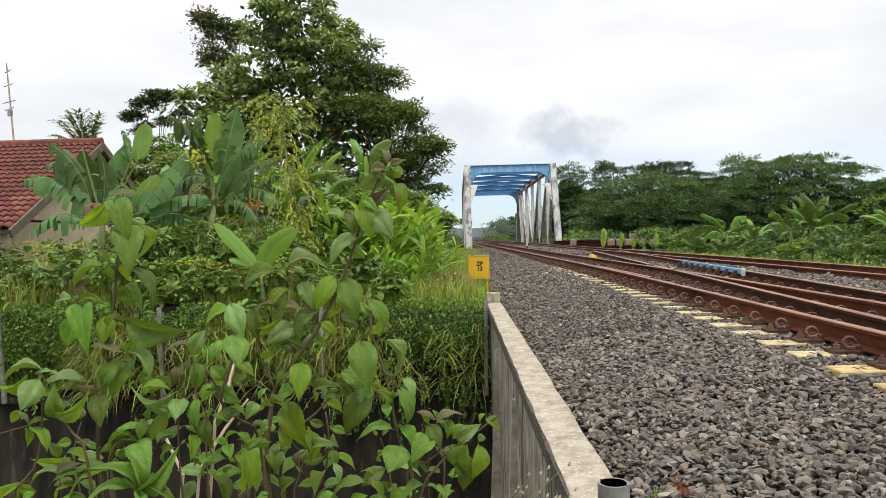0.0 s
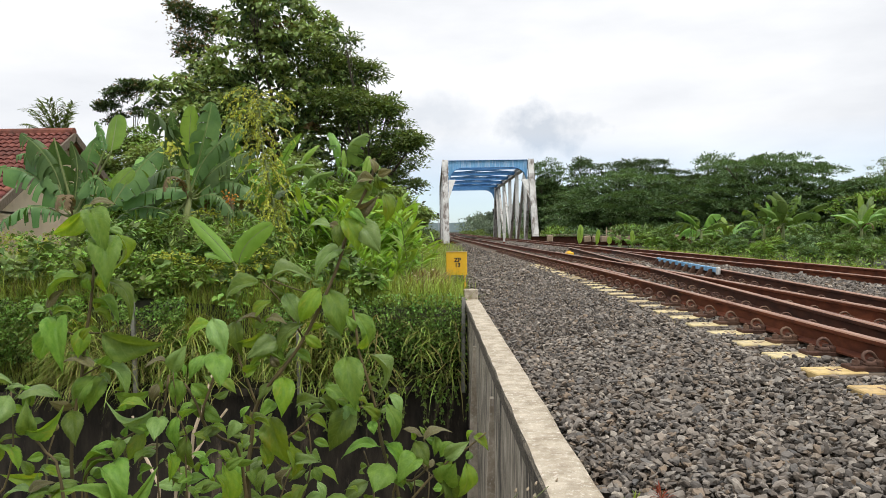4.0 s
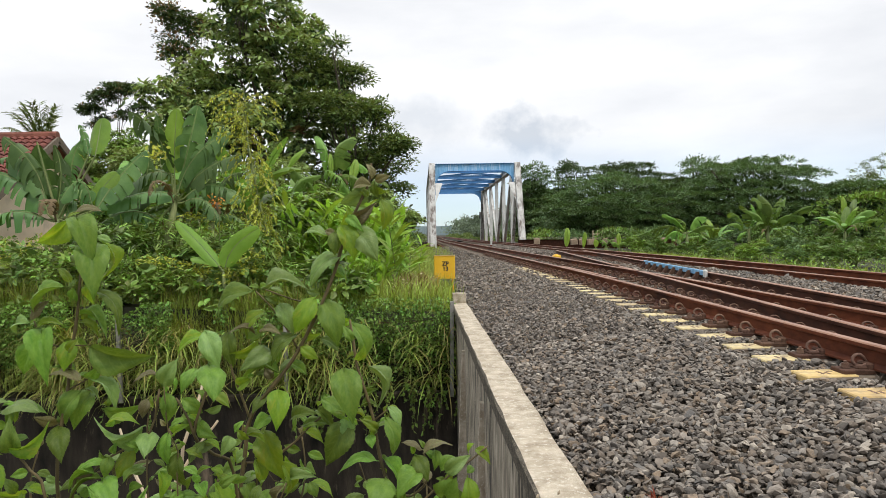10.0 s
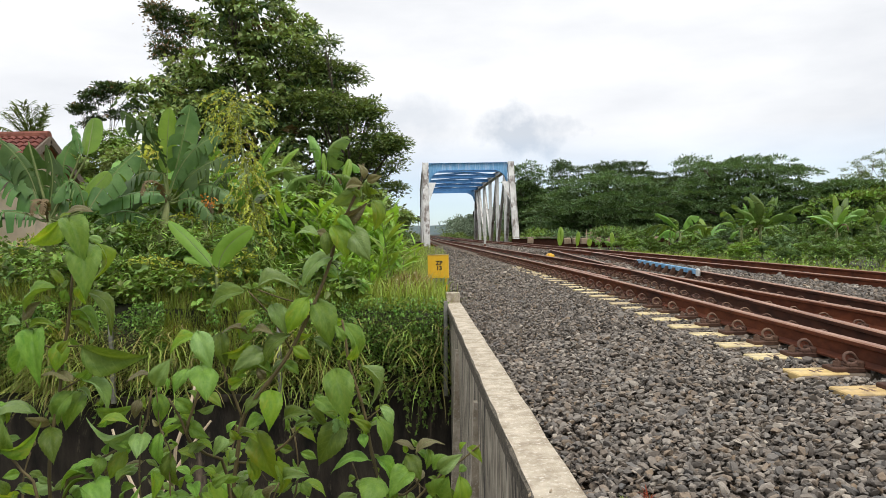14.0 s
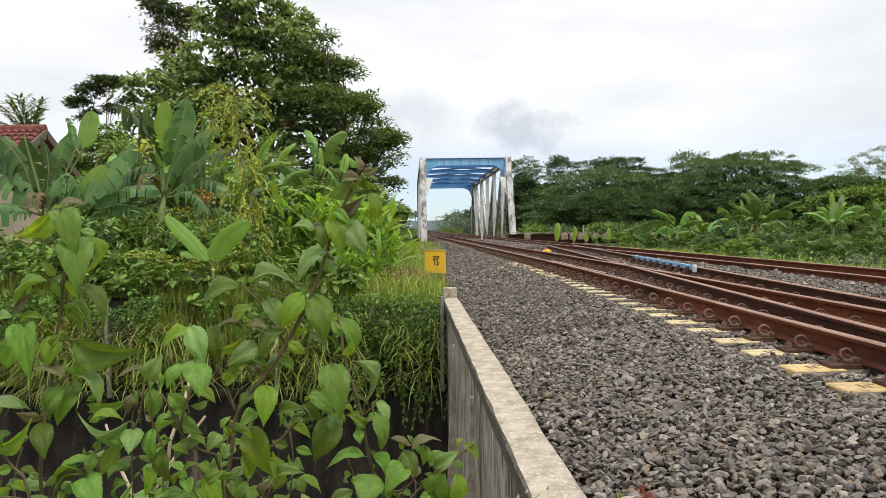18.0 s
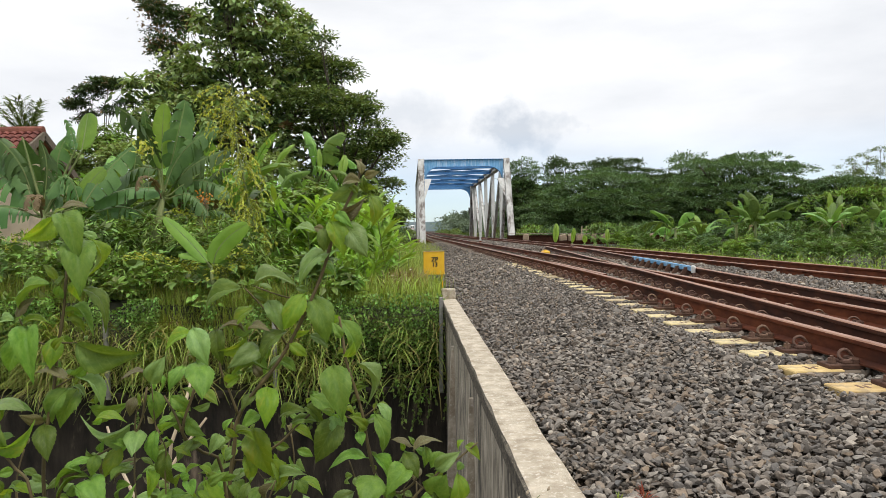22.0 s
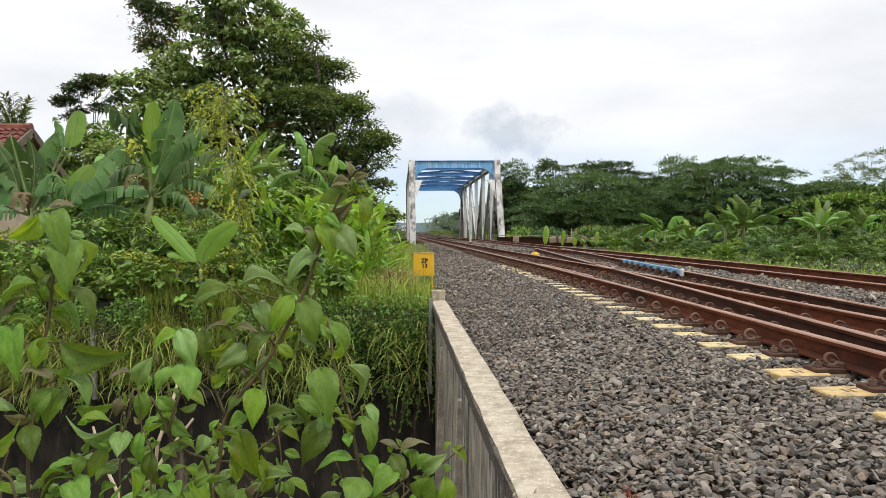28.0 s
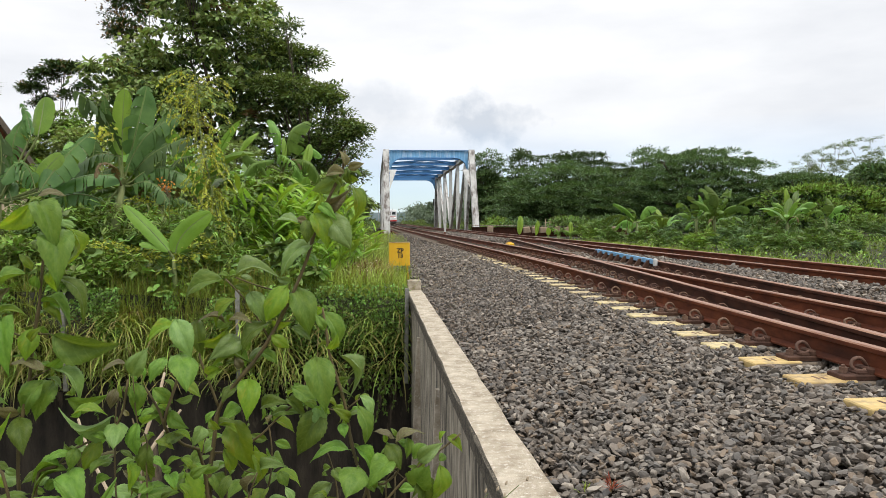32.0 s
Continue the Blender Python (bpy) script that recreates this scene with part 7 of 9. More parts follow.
    grass("dry_grass", "straw-coloured dry grass along the canal bank", 800, (-9, -1.5), (12.2, 13.4), flat, (0.3, 0.7), L_GRASS_DRY, 0.5)
    slope = lambda a, b: float(np.interp(b, (CANAL_FAR + 0.0, CANAL_FAR + 0.1, CANAL_FAR + 0.2, CANAL_FAR + 0.5), (-1.5, -1.1, -0.62, -0.33)))
    grass("slope_grass", "thin light-green grass on the canal slope", 16000, (-10.8, -1.7), (CANAL_FAR - 0.04, CANAL_FAR + 0.45), slope, (0.25, 0.65), L_GRASS, 0.4)
    grass("dry_slope_grass", "thin straw-coloured grass on the canal slope", 2200, (-10.8, -1.7), (CANAL_FAR - 0.02, CANAL_FAR + 0.45), slope, (0.25, 0.6), L_GRASS_DRY, 0.4)
    grass("verge_grass", "low grass beyond the second track", 9000, (11.4, 34), (8, 44), flat, (0.2, 0.45), L_GRASS, 0.5)
    p = scatter(rng, 60000, (10.6, 34), (10, 46), (-0.5, 0.05))
    p = p[np.array([noise.noise((a * 0.55, b * 0.55, 2.0)) > 0.02 for a, b in p[:, :2]])]
    n = len(p)
    stuff("verge_weeds", "low leafy green weeds beyond the second track", "weeds", batch("verge_weeds", *LEAF4, placed(turns(rng, n, np.tile((0.0, -0.2, 0.4), (n, 1)), 0.8, (0.07, 0.15), roll=False), p)), L_HEDGE)
    side = lambda a, b: max(land(a, b), bed(a, b) - 0.05)
    grass("verge_grass", "rough grass at the foot of the second track", 9000, (9.0, 12.5), (9, 44), side, (0.25, 0.5), L_GRASS, 0.5)
    n = 34000
    p = scatter(rng, n, (8.9, 12.5), (9, 44), (0, 0.28))
    p[:, 2] += [side(a, b) for a, b in p[:, :2]]
    stuff("verge_weeds", "low leafy weeds at the foot of the second track", "weeds", batch("verge_weeds", *LEAF4, placed(turns(rng, n, np.tile((0.0, -0.2, 0.4), (n, 1)), 0.8, (0.07, 0.15), roll=False), p)), L_GRASS)
    grass("verge_grass", "low grass by the bridge foot", 4000, (-3, 1.0), (30, 61), flat, (0.3, 0.7), L_GRASS, 0.5)
    # small broad weeds on the left bank
    for k, (x, y, z, n, mat, size) in enumerate((((-10.5, -0.9), (12.4, 14.5), (-0.3, 0.35), 9000, L_HEDGE, (0.09, 0.19)), ((-9.5, -1.2), (14.0, 18), (-0.2, 0.9), 9000, L_HEDGE, (0.11, 0.23)),
                                                 ((-9.5, -1.5), (18.0, 26), (0.0, 1.9), 12000, L_TEAK, (0.13, 0.25)), ((-10, -1.2), (12.6, 16), (0.0, 0.95), 5000, L_CASSAVA, (0.10, 0.22)))):
        tufts = scatter(rng, n // 13, x, y, (0, 1))
        lump = np.array([noise.noise((a * 1.5, b * 1.5, k * 3.0)) for a, b in tufts[:, :2]])
        tufts, lump = tufts[lump > -0.12], lump[lump > -0.12]
        tufts[:, 2] = z[0] + (z[1] - z[0]) * np.clip(0.35 + 1.1 * lump, 0.1, 1.2) * rng.uniform(0.2, 1, len(tufts))
        blobs = [(*q, 0.05, 0.05, 0.05) for q in tufts.tolist()]
        leaves = rosette_leaves(rng, blobs, len(blobs) * 13, (size[0], size[1] * 1.15), per=13, r=0.17, flat=0.8, droop=0.35)
        stuff("weeds", "mixed leafy green weeds and shrubs", "weeds", batch("weeds", *LEAF6, leaves), mat)


def make_bank_bushes():
    """Separate leafy bushes standing along the canal bank."""
    rng = np.random.default_rng(123)
    kinds = [(L_HEDGE, LEAF6, (0.07, 0.13), "small-leaved green bush on the canal bank"), (L_CASSAVA, LEAF6, (0.09, 0.17), "light-green weedy bush on the canal bank"), (L_TEAK, LEAF6, (0.10, 0.18), "dark-green bush on the canal bank"),
             (L_YELLOW, LEAF4, (0.06, 0.11), "yellowish feathery bush on the canal bank"), (L_HEDGE, NARROW, (0.16, 0.28), "narrow-leaved green bush on the canal bank")]
    for i in range(46):
        x = -10.8 + 9.9 * ((i * 0.618) % 1.0)
        y = 12.75 + 4.2 * (i / 46) ** 1.3
        if x > -2.7:
            continue
        h = 0.55 + 0.5 * rng.uniform() + 0.22 * (y - 12.7)
        if x < -7.6:
            h *= 0.62
        mat, shape, size, label = kinds[int(rng.integers(0, 5))]
        r = 0.30 + 0.28 * h
        blobs = [(x + rng.normal() * r * 0.6, y + rng.normal() * 0.2, -0.3 + h * rng.uniform(0.45, 0.95), r * 0.6, r * 0.6, r * 0.5) for _ in range(6)]
        grow_tree("bank_bush", label, (x, y, -0.4), h * 0.35, 0.025, blobs, [(int(520 * (0.6 + h)), size, mat, shape, dict(per=11, r=0.17, flat=0.75, droop=0.4, depth=0.5))], 500 + i, "bush", bark=M_STALK, bend=0.05)


def cane_clump(x, y, z, h, n, seed, mat, name="reed_clump", label="clump of bright green reeds with long narrow leaves"):
    """Canes with long narrow leaves in two ranks."""
    rng = np.random.default_rng(seed)
    t = thing(name, label, "reeds", pose(x, y, z), "reeds by the track")
    stems, rot, pos = Geo(), [], []
    for i in range(n):
        a, lean = rng.uniform(0, 6.28), rng.uniform(0.05, 0.5)
        b = Vector((rng.normal() * 0.3, rng.normal() * 0.3, 0))
        d = Vector((math.cos(a) * lean, math.sin(a) * lean, 1)) * h * rng.uniform(0.6, 1.1)
        stems.tube([b, b + d * 0.5, b + d + Vector((0, 0, -0.15 * lean))], [0.014, 0.011, 0.005], 5)
        for k in range(16):
            f = 0.25 + 0.75 * k / 15
            o = Vector((math.cos(a + 1.57), math.sin(a + 1.57), 0)) * (1 if k % 2 else -1)
            pos.append(tuple(b + d * f))
            rot.append(tuple(o * 0.9 + d.normalized() * 0.75))
    part("stalk_work", stems, M_STALK, t)
    tagged(part("leaves", batch("leaves", [(a * 1.25, b, c) for a, b, c in NARROW[0]], NARROW[1], placed(turns(rng, len(pos), np.array(rot), 0.2, (h * 0.28, h * 0.46), roll=False), pos)), mat, t), kind="stuff")


def make_reeds():
    for k, (x, y, h, n) in enumerate(((-2.229, 15.6, 1.75, 20), (-1.589, 15.2, 1.75, 24), (-1.123, 15.9, 1.6, 24), (-1.04, 17.0, 1.4, 20), (-1.26, 14.2, 0.9, 14), (-1.905, 15.4, 1.2, 14))):
        cane_clump(x, y, -0.3, h, n, 340 + k, L_BAMBOO)
    k = 0
    for x, y, h, n in ((-1.7, 19.5, 1.5, 18), (-2.0, 18.0, 1.5, 16), (-1.7, 22.0, 1.6, 18), (-2.6, 20.5, 1.9, 14), (-1.9, 24.5, 1.7, 16), (-1.8, 27.0, 1.6, 14), (-1.5, 14.4, 0.95, 16), (-1.95, 15.4, 1.2, 18), (-1.5, 16.5, 1.2, 16), (-2.6, 14.9, 1.15, 14), (-2.2, 30.0, 1.8, 16), (-2.6, 33.0, 2.0, 16), (-1.25, 17.6, 1.0, 14)):
        cane_clump(x, y, -0.3, h, n, 300 + k, L_BAMBOO)
        k += 1


def make_creeper_tree():
    """The slender sapling wrapped in yellow-green creeper."""
    rng = np.random.default_rng(55)
    t = thing("creeper_sapling", "slender sapling wrapped in yellow-green feathery creeper", "sapling")
    line = [Vector(p) for p in ((-2.75, 13.9, -0.3), (-2.9, 13.9, 0.6), (-3.15, 13.9, 1.6), (-3.35, 13.9, 2.75), (-3.4, 13.9, 3.8))]
    part("stem", Geo().tube(line, [0.035, 0.03, 0.025, 0.018, 0.008], 6), M_STALK, t)
    pos, rot = [], []
    tw = Geo()
    for k in range(105):
        f = 0.9 + 2.95 * (k / 104) ** 0.8
        i = min(int(f), 3)
        s = line[i].lerp(line[i + 1], f - i)
        a = rng.uniform(0, 6.28)
        L = rng.uniform(0.16, 0.34) + (0.26 if f > 3.0 else 0.10 if f > 2.0 else 0.0)
        d = Vector((math.cos(a), math.sin(a) * 0.6, 0))
        e = [s, s + d * L * 0.5 + Vector((0, 0, 0.10)), s + d * L + Vector((0, 0, -0.02)), s + d * L * 1.25 + Vector((0, 0, -rng.uniform(0.1, 0.32)))]
        tw.tube(e, [0.007, 0.006, 0.005, 0.002], 4)
        for h in range(40):
            q = rng.uniform(0.1, 2.99)
            p0, p1 = e[int(q)], e[int(q) + 1]
            ax = (p1 - p0).normalized()
            w = ax.cross(Vector((0, 0, 1))) * (1 if h % 2 else -1)
            pos.append(tuple(p0.lerp(p1, q - int(q))))
            rot.append(tuple(w * 0.9 + ax * 0.6 + Vector((0, 0, -0.35))))
    part("twig_work", tw, M_STALK, t)
    tagged(part("leaves", batch("leaves", *LEAF4, placed(turns(rng, len(pos), np.array(rot), 0.3, (0.04, 0.085), roll=False), pos)), L_YELLOW, t), kind="stuff")


def make_cassava():
    """Shrubs with hand-shaped leaves between the second track and the trees."""
    rng = np.random.default_rng(91)
    hand = ([], [])
    for k in range(5):
        a = radians(-80 + 40 * k)
        c, s = math.cos(a), math.sin(a)
        i = len(hand[0])
        for x, y, z in LEAF4[0]:
            x *= 0.6
            hand[0].append((x * c + y * s, -x * s + y * c, z))
        hand[1].extend([tuple(j + i for j in f) for f in LEAF4[1]])
    spots = []
    for k in range(110):
        y = rng.uniform(24, 44)
        spots.append((track_2(y) + rng.uniform(5.0, 26.0), y, rng.uniform(0.35, 1.05)))
    for k in range(26):
        y = rng.uniform(44, 56)
        spots.append((track_2(y) + rng.uniform(7.0, 36.0), y, rng.uniform(0.8, 1.7)))
    for x, y, h in spots:
        t = thing("cassava_shrub", "light-green cassava shrub with hand-shaped leaves", "shrub", pose(x, y, -0.45), "cassava shrubs")
        n = int(170 * h)
        stems = Geo()
        for i in range(4):
            a = rng.uniform(0, 6.28)
            stems.tube([(0, 0, 0), (math.cos(a) * 0.2 * h, math.sin(a) * 0.2 * h, h * 0.5), (math.cos(a) * 0.35 * h, math.sin(a) * 0.35 * h, h * 0.9)], [0.03, 0.02, 0.01], 5)
        part("stalk_work", stems, M_STALK, t)
        d = ball(rng, n)
        d[:, 2] = np.abs(d[:, 2])
        p = d * np.array((0.62 * h, 0.62 * h, 0.62 * h)) * rng.uniform(0.5, 1.05, n)[:, None] + np.array((0, 0, h * 0.4))
        d[:, 2] *= 0.2
        tagged(part("leaves", batch("leaves", *hand, placed(turns(rng, n, d, 0.3, (0.13, 0.26), roll=False), p)), L_CASSAVA if rng.uniform() < 0.6 else L_RAIN if rng.uniform() < 0.6 else L_HEDGE, t), kind="stuff")


def make_palm():
    t = thing("coconut_palm", "distant coconut palm behind the roof", "palm", pose(-15.55, 30, -0.6))
    part("trunk", Geo().tube([(0, 0, 0), (0.1, 0, 3), (0.0, 0, 5.2)], [0.2, 0.15, 0.12], 9), M_BARK, t)
    rng = np.random.default_rng(66)
    for k in range(13):
        a, lift = rng.uniform(0, 6.28), rng.uniform(0.5, 4.0)
        rib = [Vector((0, 0, 5.2))]
        d = Vector((math.cos(a), math.sin(a) * 0.8, lift)).normalized()
        for i in range(8):
            rib.append(rib[-1] + d * 0.24)
            d = (d + Vector((0, 0, -0.03 - 0.018 * i))).normalized()
        f = part("frond", Geo().tube(rib, [0.03 - 0.003 * i for i in range(9)], 4), M_STALK, t)
        pos, rot = [], []
        for i in range(90):
            q = rng.uniform(0.6, 7.99)
            p0, p1 = rib[int(q)], rib[int(q) + 1]
            s = 1 if i % 2 else -1
            ax = (p1 - p0).normalized()
            w = ax.cross(Vector((0, 0, 1))).normalized() * s
            pos.append(tuple(p0.lerp(p1, q - int(q))))
            rot.append(tuple(w + ax * 1.4 + Vector((0, 0, -0.6))))
        tagged(part("frond_blade", batch("frond_blade", *NARROW, placed(turns(rng, 90, np.array(rot), 0.12, (0.25, 0.45), roll=False), pos)), L_FEATHER, f), kind="stuff")


# ---------------------------------------------------------------- the near shrub
def shrub_leaf(seed, fold=0.5, curl=0.25, side=0.0):
    """Ovate saw-toothed leaf, length 1 along +y, width 1: folded along its midrib, arched, long drip tip, short stalk."""
    g, n, m = Geo(), 22, 4
    rows = []
    for i in range(n + 1):
        t = i / n
        w = max(0.5 * t ** 0.85 * (1 - t) ** 1.15 / 0.2557, 0.003)
        if 2 < i < n - 1:
            w *= 1.035 if i % 2 else 0.965
        z = 0.16 * math.sin(2.6 * t) - curl * 1.5 * t ** 2.2
        x0 = side * t * t * 0.4
        for k in range(-m, m + 1):
            q = k / m
            wave = 0.022 * math.sin(t * 13 + seed * 2.1 + 1.3 * k) * abs(q) ** 1.5
            quilt = 0.012 * math.sin(t * 40 - 9 * abs(q)) * abs(q) * (1 - abs(q)) * 3
            rows.append((x0 + w * q, 0.08 + 0.92 * t - 0.06 * abs(q) * (1 - t), z + fold * w * abs(q) - 0.5 * w * q * q + wave + quilt))
    c = 2 * m + 1
    g.add(rows, [(i * c + k, i * c + k + 1, (i + 1) * c + k + 1, (i + 1) * c + k) for i in range(n) for k in range(c - 1)])
    g.tube([(0, -0.03, 0.0), (0, 0.05, 0.01), (0, 0.12, 0.03)], [0.016, 0.014, 0.010], 5)
    return g.mesh("leaf", True)


SHRUB_LEAVES = [shrub_leaf(1, 0.55, 0.16, 0.12), shrub_leaf(2, 0.85, 0.3, -0.18), shrub_leaf(3, 0.4, 0.1, 0.05), shrub_leaf(4, 1.0, 0.4, 0.15), shrub_leaf(5, 0.7, 0.22, -0.25), shrub_leaf(6, 0.6, 0.34, 0.3)]
for me in SHRUB_LEAVES:
    me.materials.append(L_SHRUB)

def leaf_set(mat):
    lot = [me.copy() for me in SHRUB_LEAVES]
    for me in lot:
        me.materials[0] = mat
    return lot


# kinds: plain green, bronze young, yellowing, and one coloured as lit
LEAF_KINDS = [SHRUB_LEAVES, leaf_set(L_SHRUB_YOUNG), leaf_set(L_SHRUB_YELLOW), leaf_set(L_SHRUB_LIT)]
PATHSIDE = Vector((0.13, 0.0, 0.98))


def shrub_blade(owner, base, tip, width, rng, kind=0, ratio=0.54):
    """A leaf of true proportions whose outline, from the path beside the shrub, spans base to tip and the width given."""
    base, tip = Vector(base), Vector(tip)
    view = (PATHSIDE - base).normalized()
    d = tip - base
    L = d.length
    roll = 0.0
    width *= 0.85
    if width > ratio * L:
        L2 = min(width / ratio, 1.9 * L)
        tip = tip + view * math.sqrt(L2 * L2 - L * L) * (1 if d.z < 0 or rng.random() < 0.5 else -1)
    else:
        roll = math.acos(max(0.25, width / (ratio * L)))
        width = ratio * L
    d = tip - base
    L = d.length
    y = d.normalized()
    z = (view - y * view.dot(y)).normalized()
    if z.length < 0.5:
        z = y.orthogonal().normalized()
    turn = [Matrix.Rotation(q * roll, 3, y) @ z for q in (-1, 1)]
    turn.sort(key=lambda q: q.z)
    z = turn[1 if rng.random() < 0.8 else 0] + Vector((rng.uniform(-0.35, 0.35), 0, rng.uniform(0.1, 0.7)))
    z = (z - y * z.dot(y)).normalized()
    x = y.cross(z)
    m = Matrix(((x.x * width, y.x * L, z.x * L, base.x), (x.y * width, y.y * L, z.y * L, base.y), (x.z * width, y.z * L, z.z * L, base.z), (0, 0, 0, 1)))
    return part("leaf", rng.choice(LEAF_KINDS[kind]), L_SHRUB, owner, at=m)


def shrub_stem(owner, pts, r0):
    """A stem rounded through the points, thinner towards its tip."""
    pts = [Vector(p) for p in pts]
    if pts[0].z < 0.6:
        # rooted in the bank
        pts = [pts[0] + Vector((0.02, 0.05, -0.42 - pts[0].z)), pts[0] + Vector((0.008, 0.025, -0.5 * pts[0].z)), *pts]
    fine = []
    for i in range(len(pts) - 1):
        p0, p1, p2, p3 = pts[max(i - 1, 0)], pts[i], pts[i + 1], pts[min(i + 2, len(pts) - 1)]
        for f in (0.0, 0.33, 0.67):
            fine.append(0.5 * (2 * p1 + (p2 - p0) * f + (2 * p0 - 5 * p1 + 4 * p2 - p3) * f * f + (3 * p1 - p0 - 3 * p2 + p3) * f ** 3))
    fine.append(pts[-1])
    n = len(fine)
    part("stem", Geo().tube(fine, [r0 * 0.8 * (1 - 0.5 * i / n) * (1.25 if i % 6 == 5 else 1.0) for i in range(n)], 8), M_STEM, owner, smooth=True)


def shrub_leaves(owner, leaves, seed):
    """Leaves as base x, y, z, tip x, z, width and kind."""
    rng = random.Random(seed)
    for x, y, z, tx, tz, w, kind in leaves:
        shrub_blade(owner, (x, y + rng.uniform(-0.015, 0.015), z), (tx, y + rng.uniform(-0.02, 0.01), tz), w, rng, kind)
        for _ in range(rng.choice((0, 1, 1, 2))):
            a, size = rng.uniform(0, 6.28), rng.uniform(0.014, 0.036)
            root = Vector((x, y + rng.uniform(0.0, 0.05), z))
            shrub_blade(owner, root, root + Vector((math.cos(a), 0, 0.8 * math.sin(a) - 0.2)) * size, size * rng.uniform(0.3, 0.55), rng, rng.choice((0, 0, 2, 3)))


def shoot(label, base, tip, seed, size=0.07):
    """A stem with leaves in opposite pairs, the youngest small and bronze."""
    rng = random.Random(seed)
    t = thing("leafy_shrub", label, "shrub", group="shrubs in the foreground")
    base, tip = Vector(base), Vector(tip)
    side = Vector((rng.uniform(-0.02, 0.02), rng.uniform(-0.02, 0.02), 0))
    pts = [base.lerp(tip, f) + side * math.sin(f * 3.1) for f in (0, 0.25, 0.5, 0.75, 1)]
    shrub_stem(t, pts, 0.0032)
    n = max(3, int((tip - base).length / 0.04))
    for i in range(n + 1):
        f = 0.2 + 0.8 * i / n
        p = base.lerp(tip, f) + side * math.sin(f * 3.1)
        a = 1.57 * i + rng.uniform(-0.4, 0.4)
        s = size * (1.0 if i < n - 1 else 0.7 if i < n else 0.4) * rng.uniform(0.7, 1.1)
        for w in (0, math.pi):
            d = Vector((math.cos(a + w), 0.7 * math.sin(a + w), rng.uniform(-0.55, 0.35) if i < n else 0.9)).normalized()
            shrub_blade(t, p + d * 0.008, p + d * s, s * rng.uniform(0.35, 0.6), rng, 1 if i >= n and rng.random() < 0.6 else rng.choice((0, 0, 0, 2, 3)))
    return t


def make_near_shrub():
    t = thing("leafy_shrub", "tall green shrub with toothed ovate leaves and a straight brown stem", "shrub", group="shrubs in the foreground")
    shrub_stem(t, [(-0.503, 1.2, 0.536), (-0.5, 1.2, 0.639), (-0.483, 1.2, 0.73), (-0.474, 1.2, 0.797), (-0.464, 1.2, 0.852), (-0.458, 1.2, 0.908), (-0.453, 1.2, 0.954), (-0.459, 1.2, 1.015)], 0.0045)
    shrub_stem(t, [(-0.48, 1.12, 0.574), (-0.503, 1.12, 0.623), (-0.528, 1.12, 0.654)], 0.004)
    shrub_stem(t, [(-0.474, 1.2, 0.792), (-0.52, 1.2, 0.816), (-0.535, 1.2, 0.846)], 0.002)
    shrub_stem(t, [(-0.483, 1.2, 0.73), (-0.45, 1.2, 0.748)], 0.002)
    shrub_stem(t, [(-0.473, 1.2, 0.804), (-0.443, 1.2, 0.804)], 0.0018)
    shrub_stem(t, [(-0.5, 1.2, 0.639), (-0.499, 1.2, 0.673)], 0.003)
    shrub_leaves(t, [(-0.472, 1.2, 1.012, -0.512, 0.964, 0.035, 2), (-0.459, 1.2, 1.016, -0.435, 0.956, 0.051, 0), (-0.435, 1.2, 0.972, -0.439, 0.9, 0.062, 0), (-0.418, 1.2, 0.974, -0.404, 0.911, 0.02, 2), (-0.461, 1.2, 1.023, -0.419, 1.029, 0.015, 1), (-0.475, 1.2, 0.903, -0.542, 0.865, 0.02, 0), (-0.46, 1.2, 0.9, -0.472, 0.869, 0.024, 0), (-0.435, 1.2, 0.896, -0.375, 0.844, 0.031, 0), (-0.437, 1.2, 0.909, -0.447, 0.87, 0.02, 2), (-0.534, 1.2, 0.849, -0.505, 0.881, 0.02, 1), (-0.537, 1.2, 0.844, -0.578, 0.834, 0.02, 3), (-0.528, 1.2, 0.835, -0.488, 0.844, 0.013, 2), (-0.523, 1.2, 0.832, -0.513, 0.771, 0.05, 0)], 120)
    shrub_leaves(t, [(-0.545, 1.23, 0.812, -0.578, 0.754, 0.04, 0), (-0.479, 1.2, 0.813, -0.491, 0.763, 0.037, 2), (-0.443, 1.2, 0.804, -0.354, 0.769, 0.048, 0), (-0.47, 1.22, 0.855, -0.414, 0.838, 0.015, 0), (-0.466, 1.22, 0.841, -0.429, 0.825, 0.019, 2), (-0.454, 1.2, 0.748, -0.517, 0.76, 0.015, 1), (-0.454, 1.2, 0.75, -0.421, 0.767, 0.022, 0), (-0.442, 1.2, 0.75, -0.39, 0.706, 0.028, 3), (-0.458, 1.2, 0.731, -0.503, 0.673, 0.042, 0), (-0.458, 1.24, 0.723, -0.496, 0.67, 0.051, 0), (-0.428, 1.2, 0.697, -0.365, 0.693, 0.015, 0), (-0.499, 1.2, 0.673, -0.489, 0.622, 0.042, 0), (-0.499, 1.2, 0.676, -0.53, 0.69, 0.015, 1)], 133)
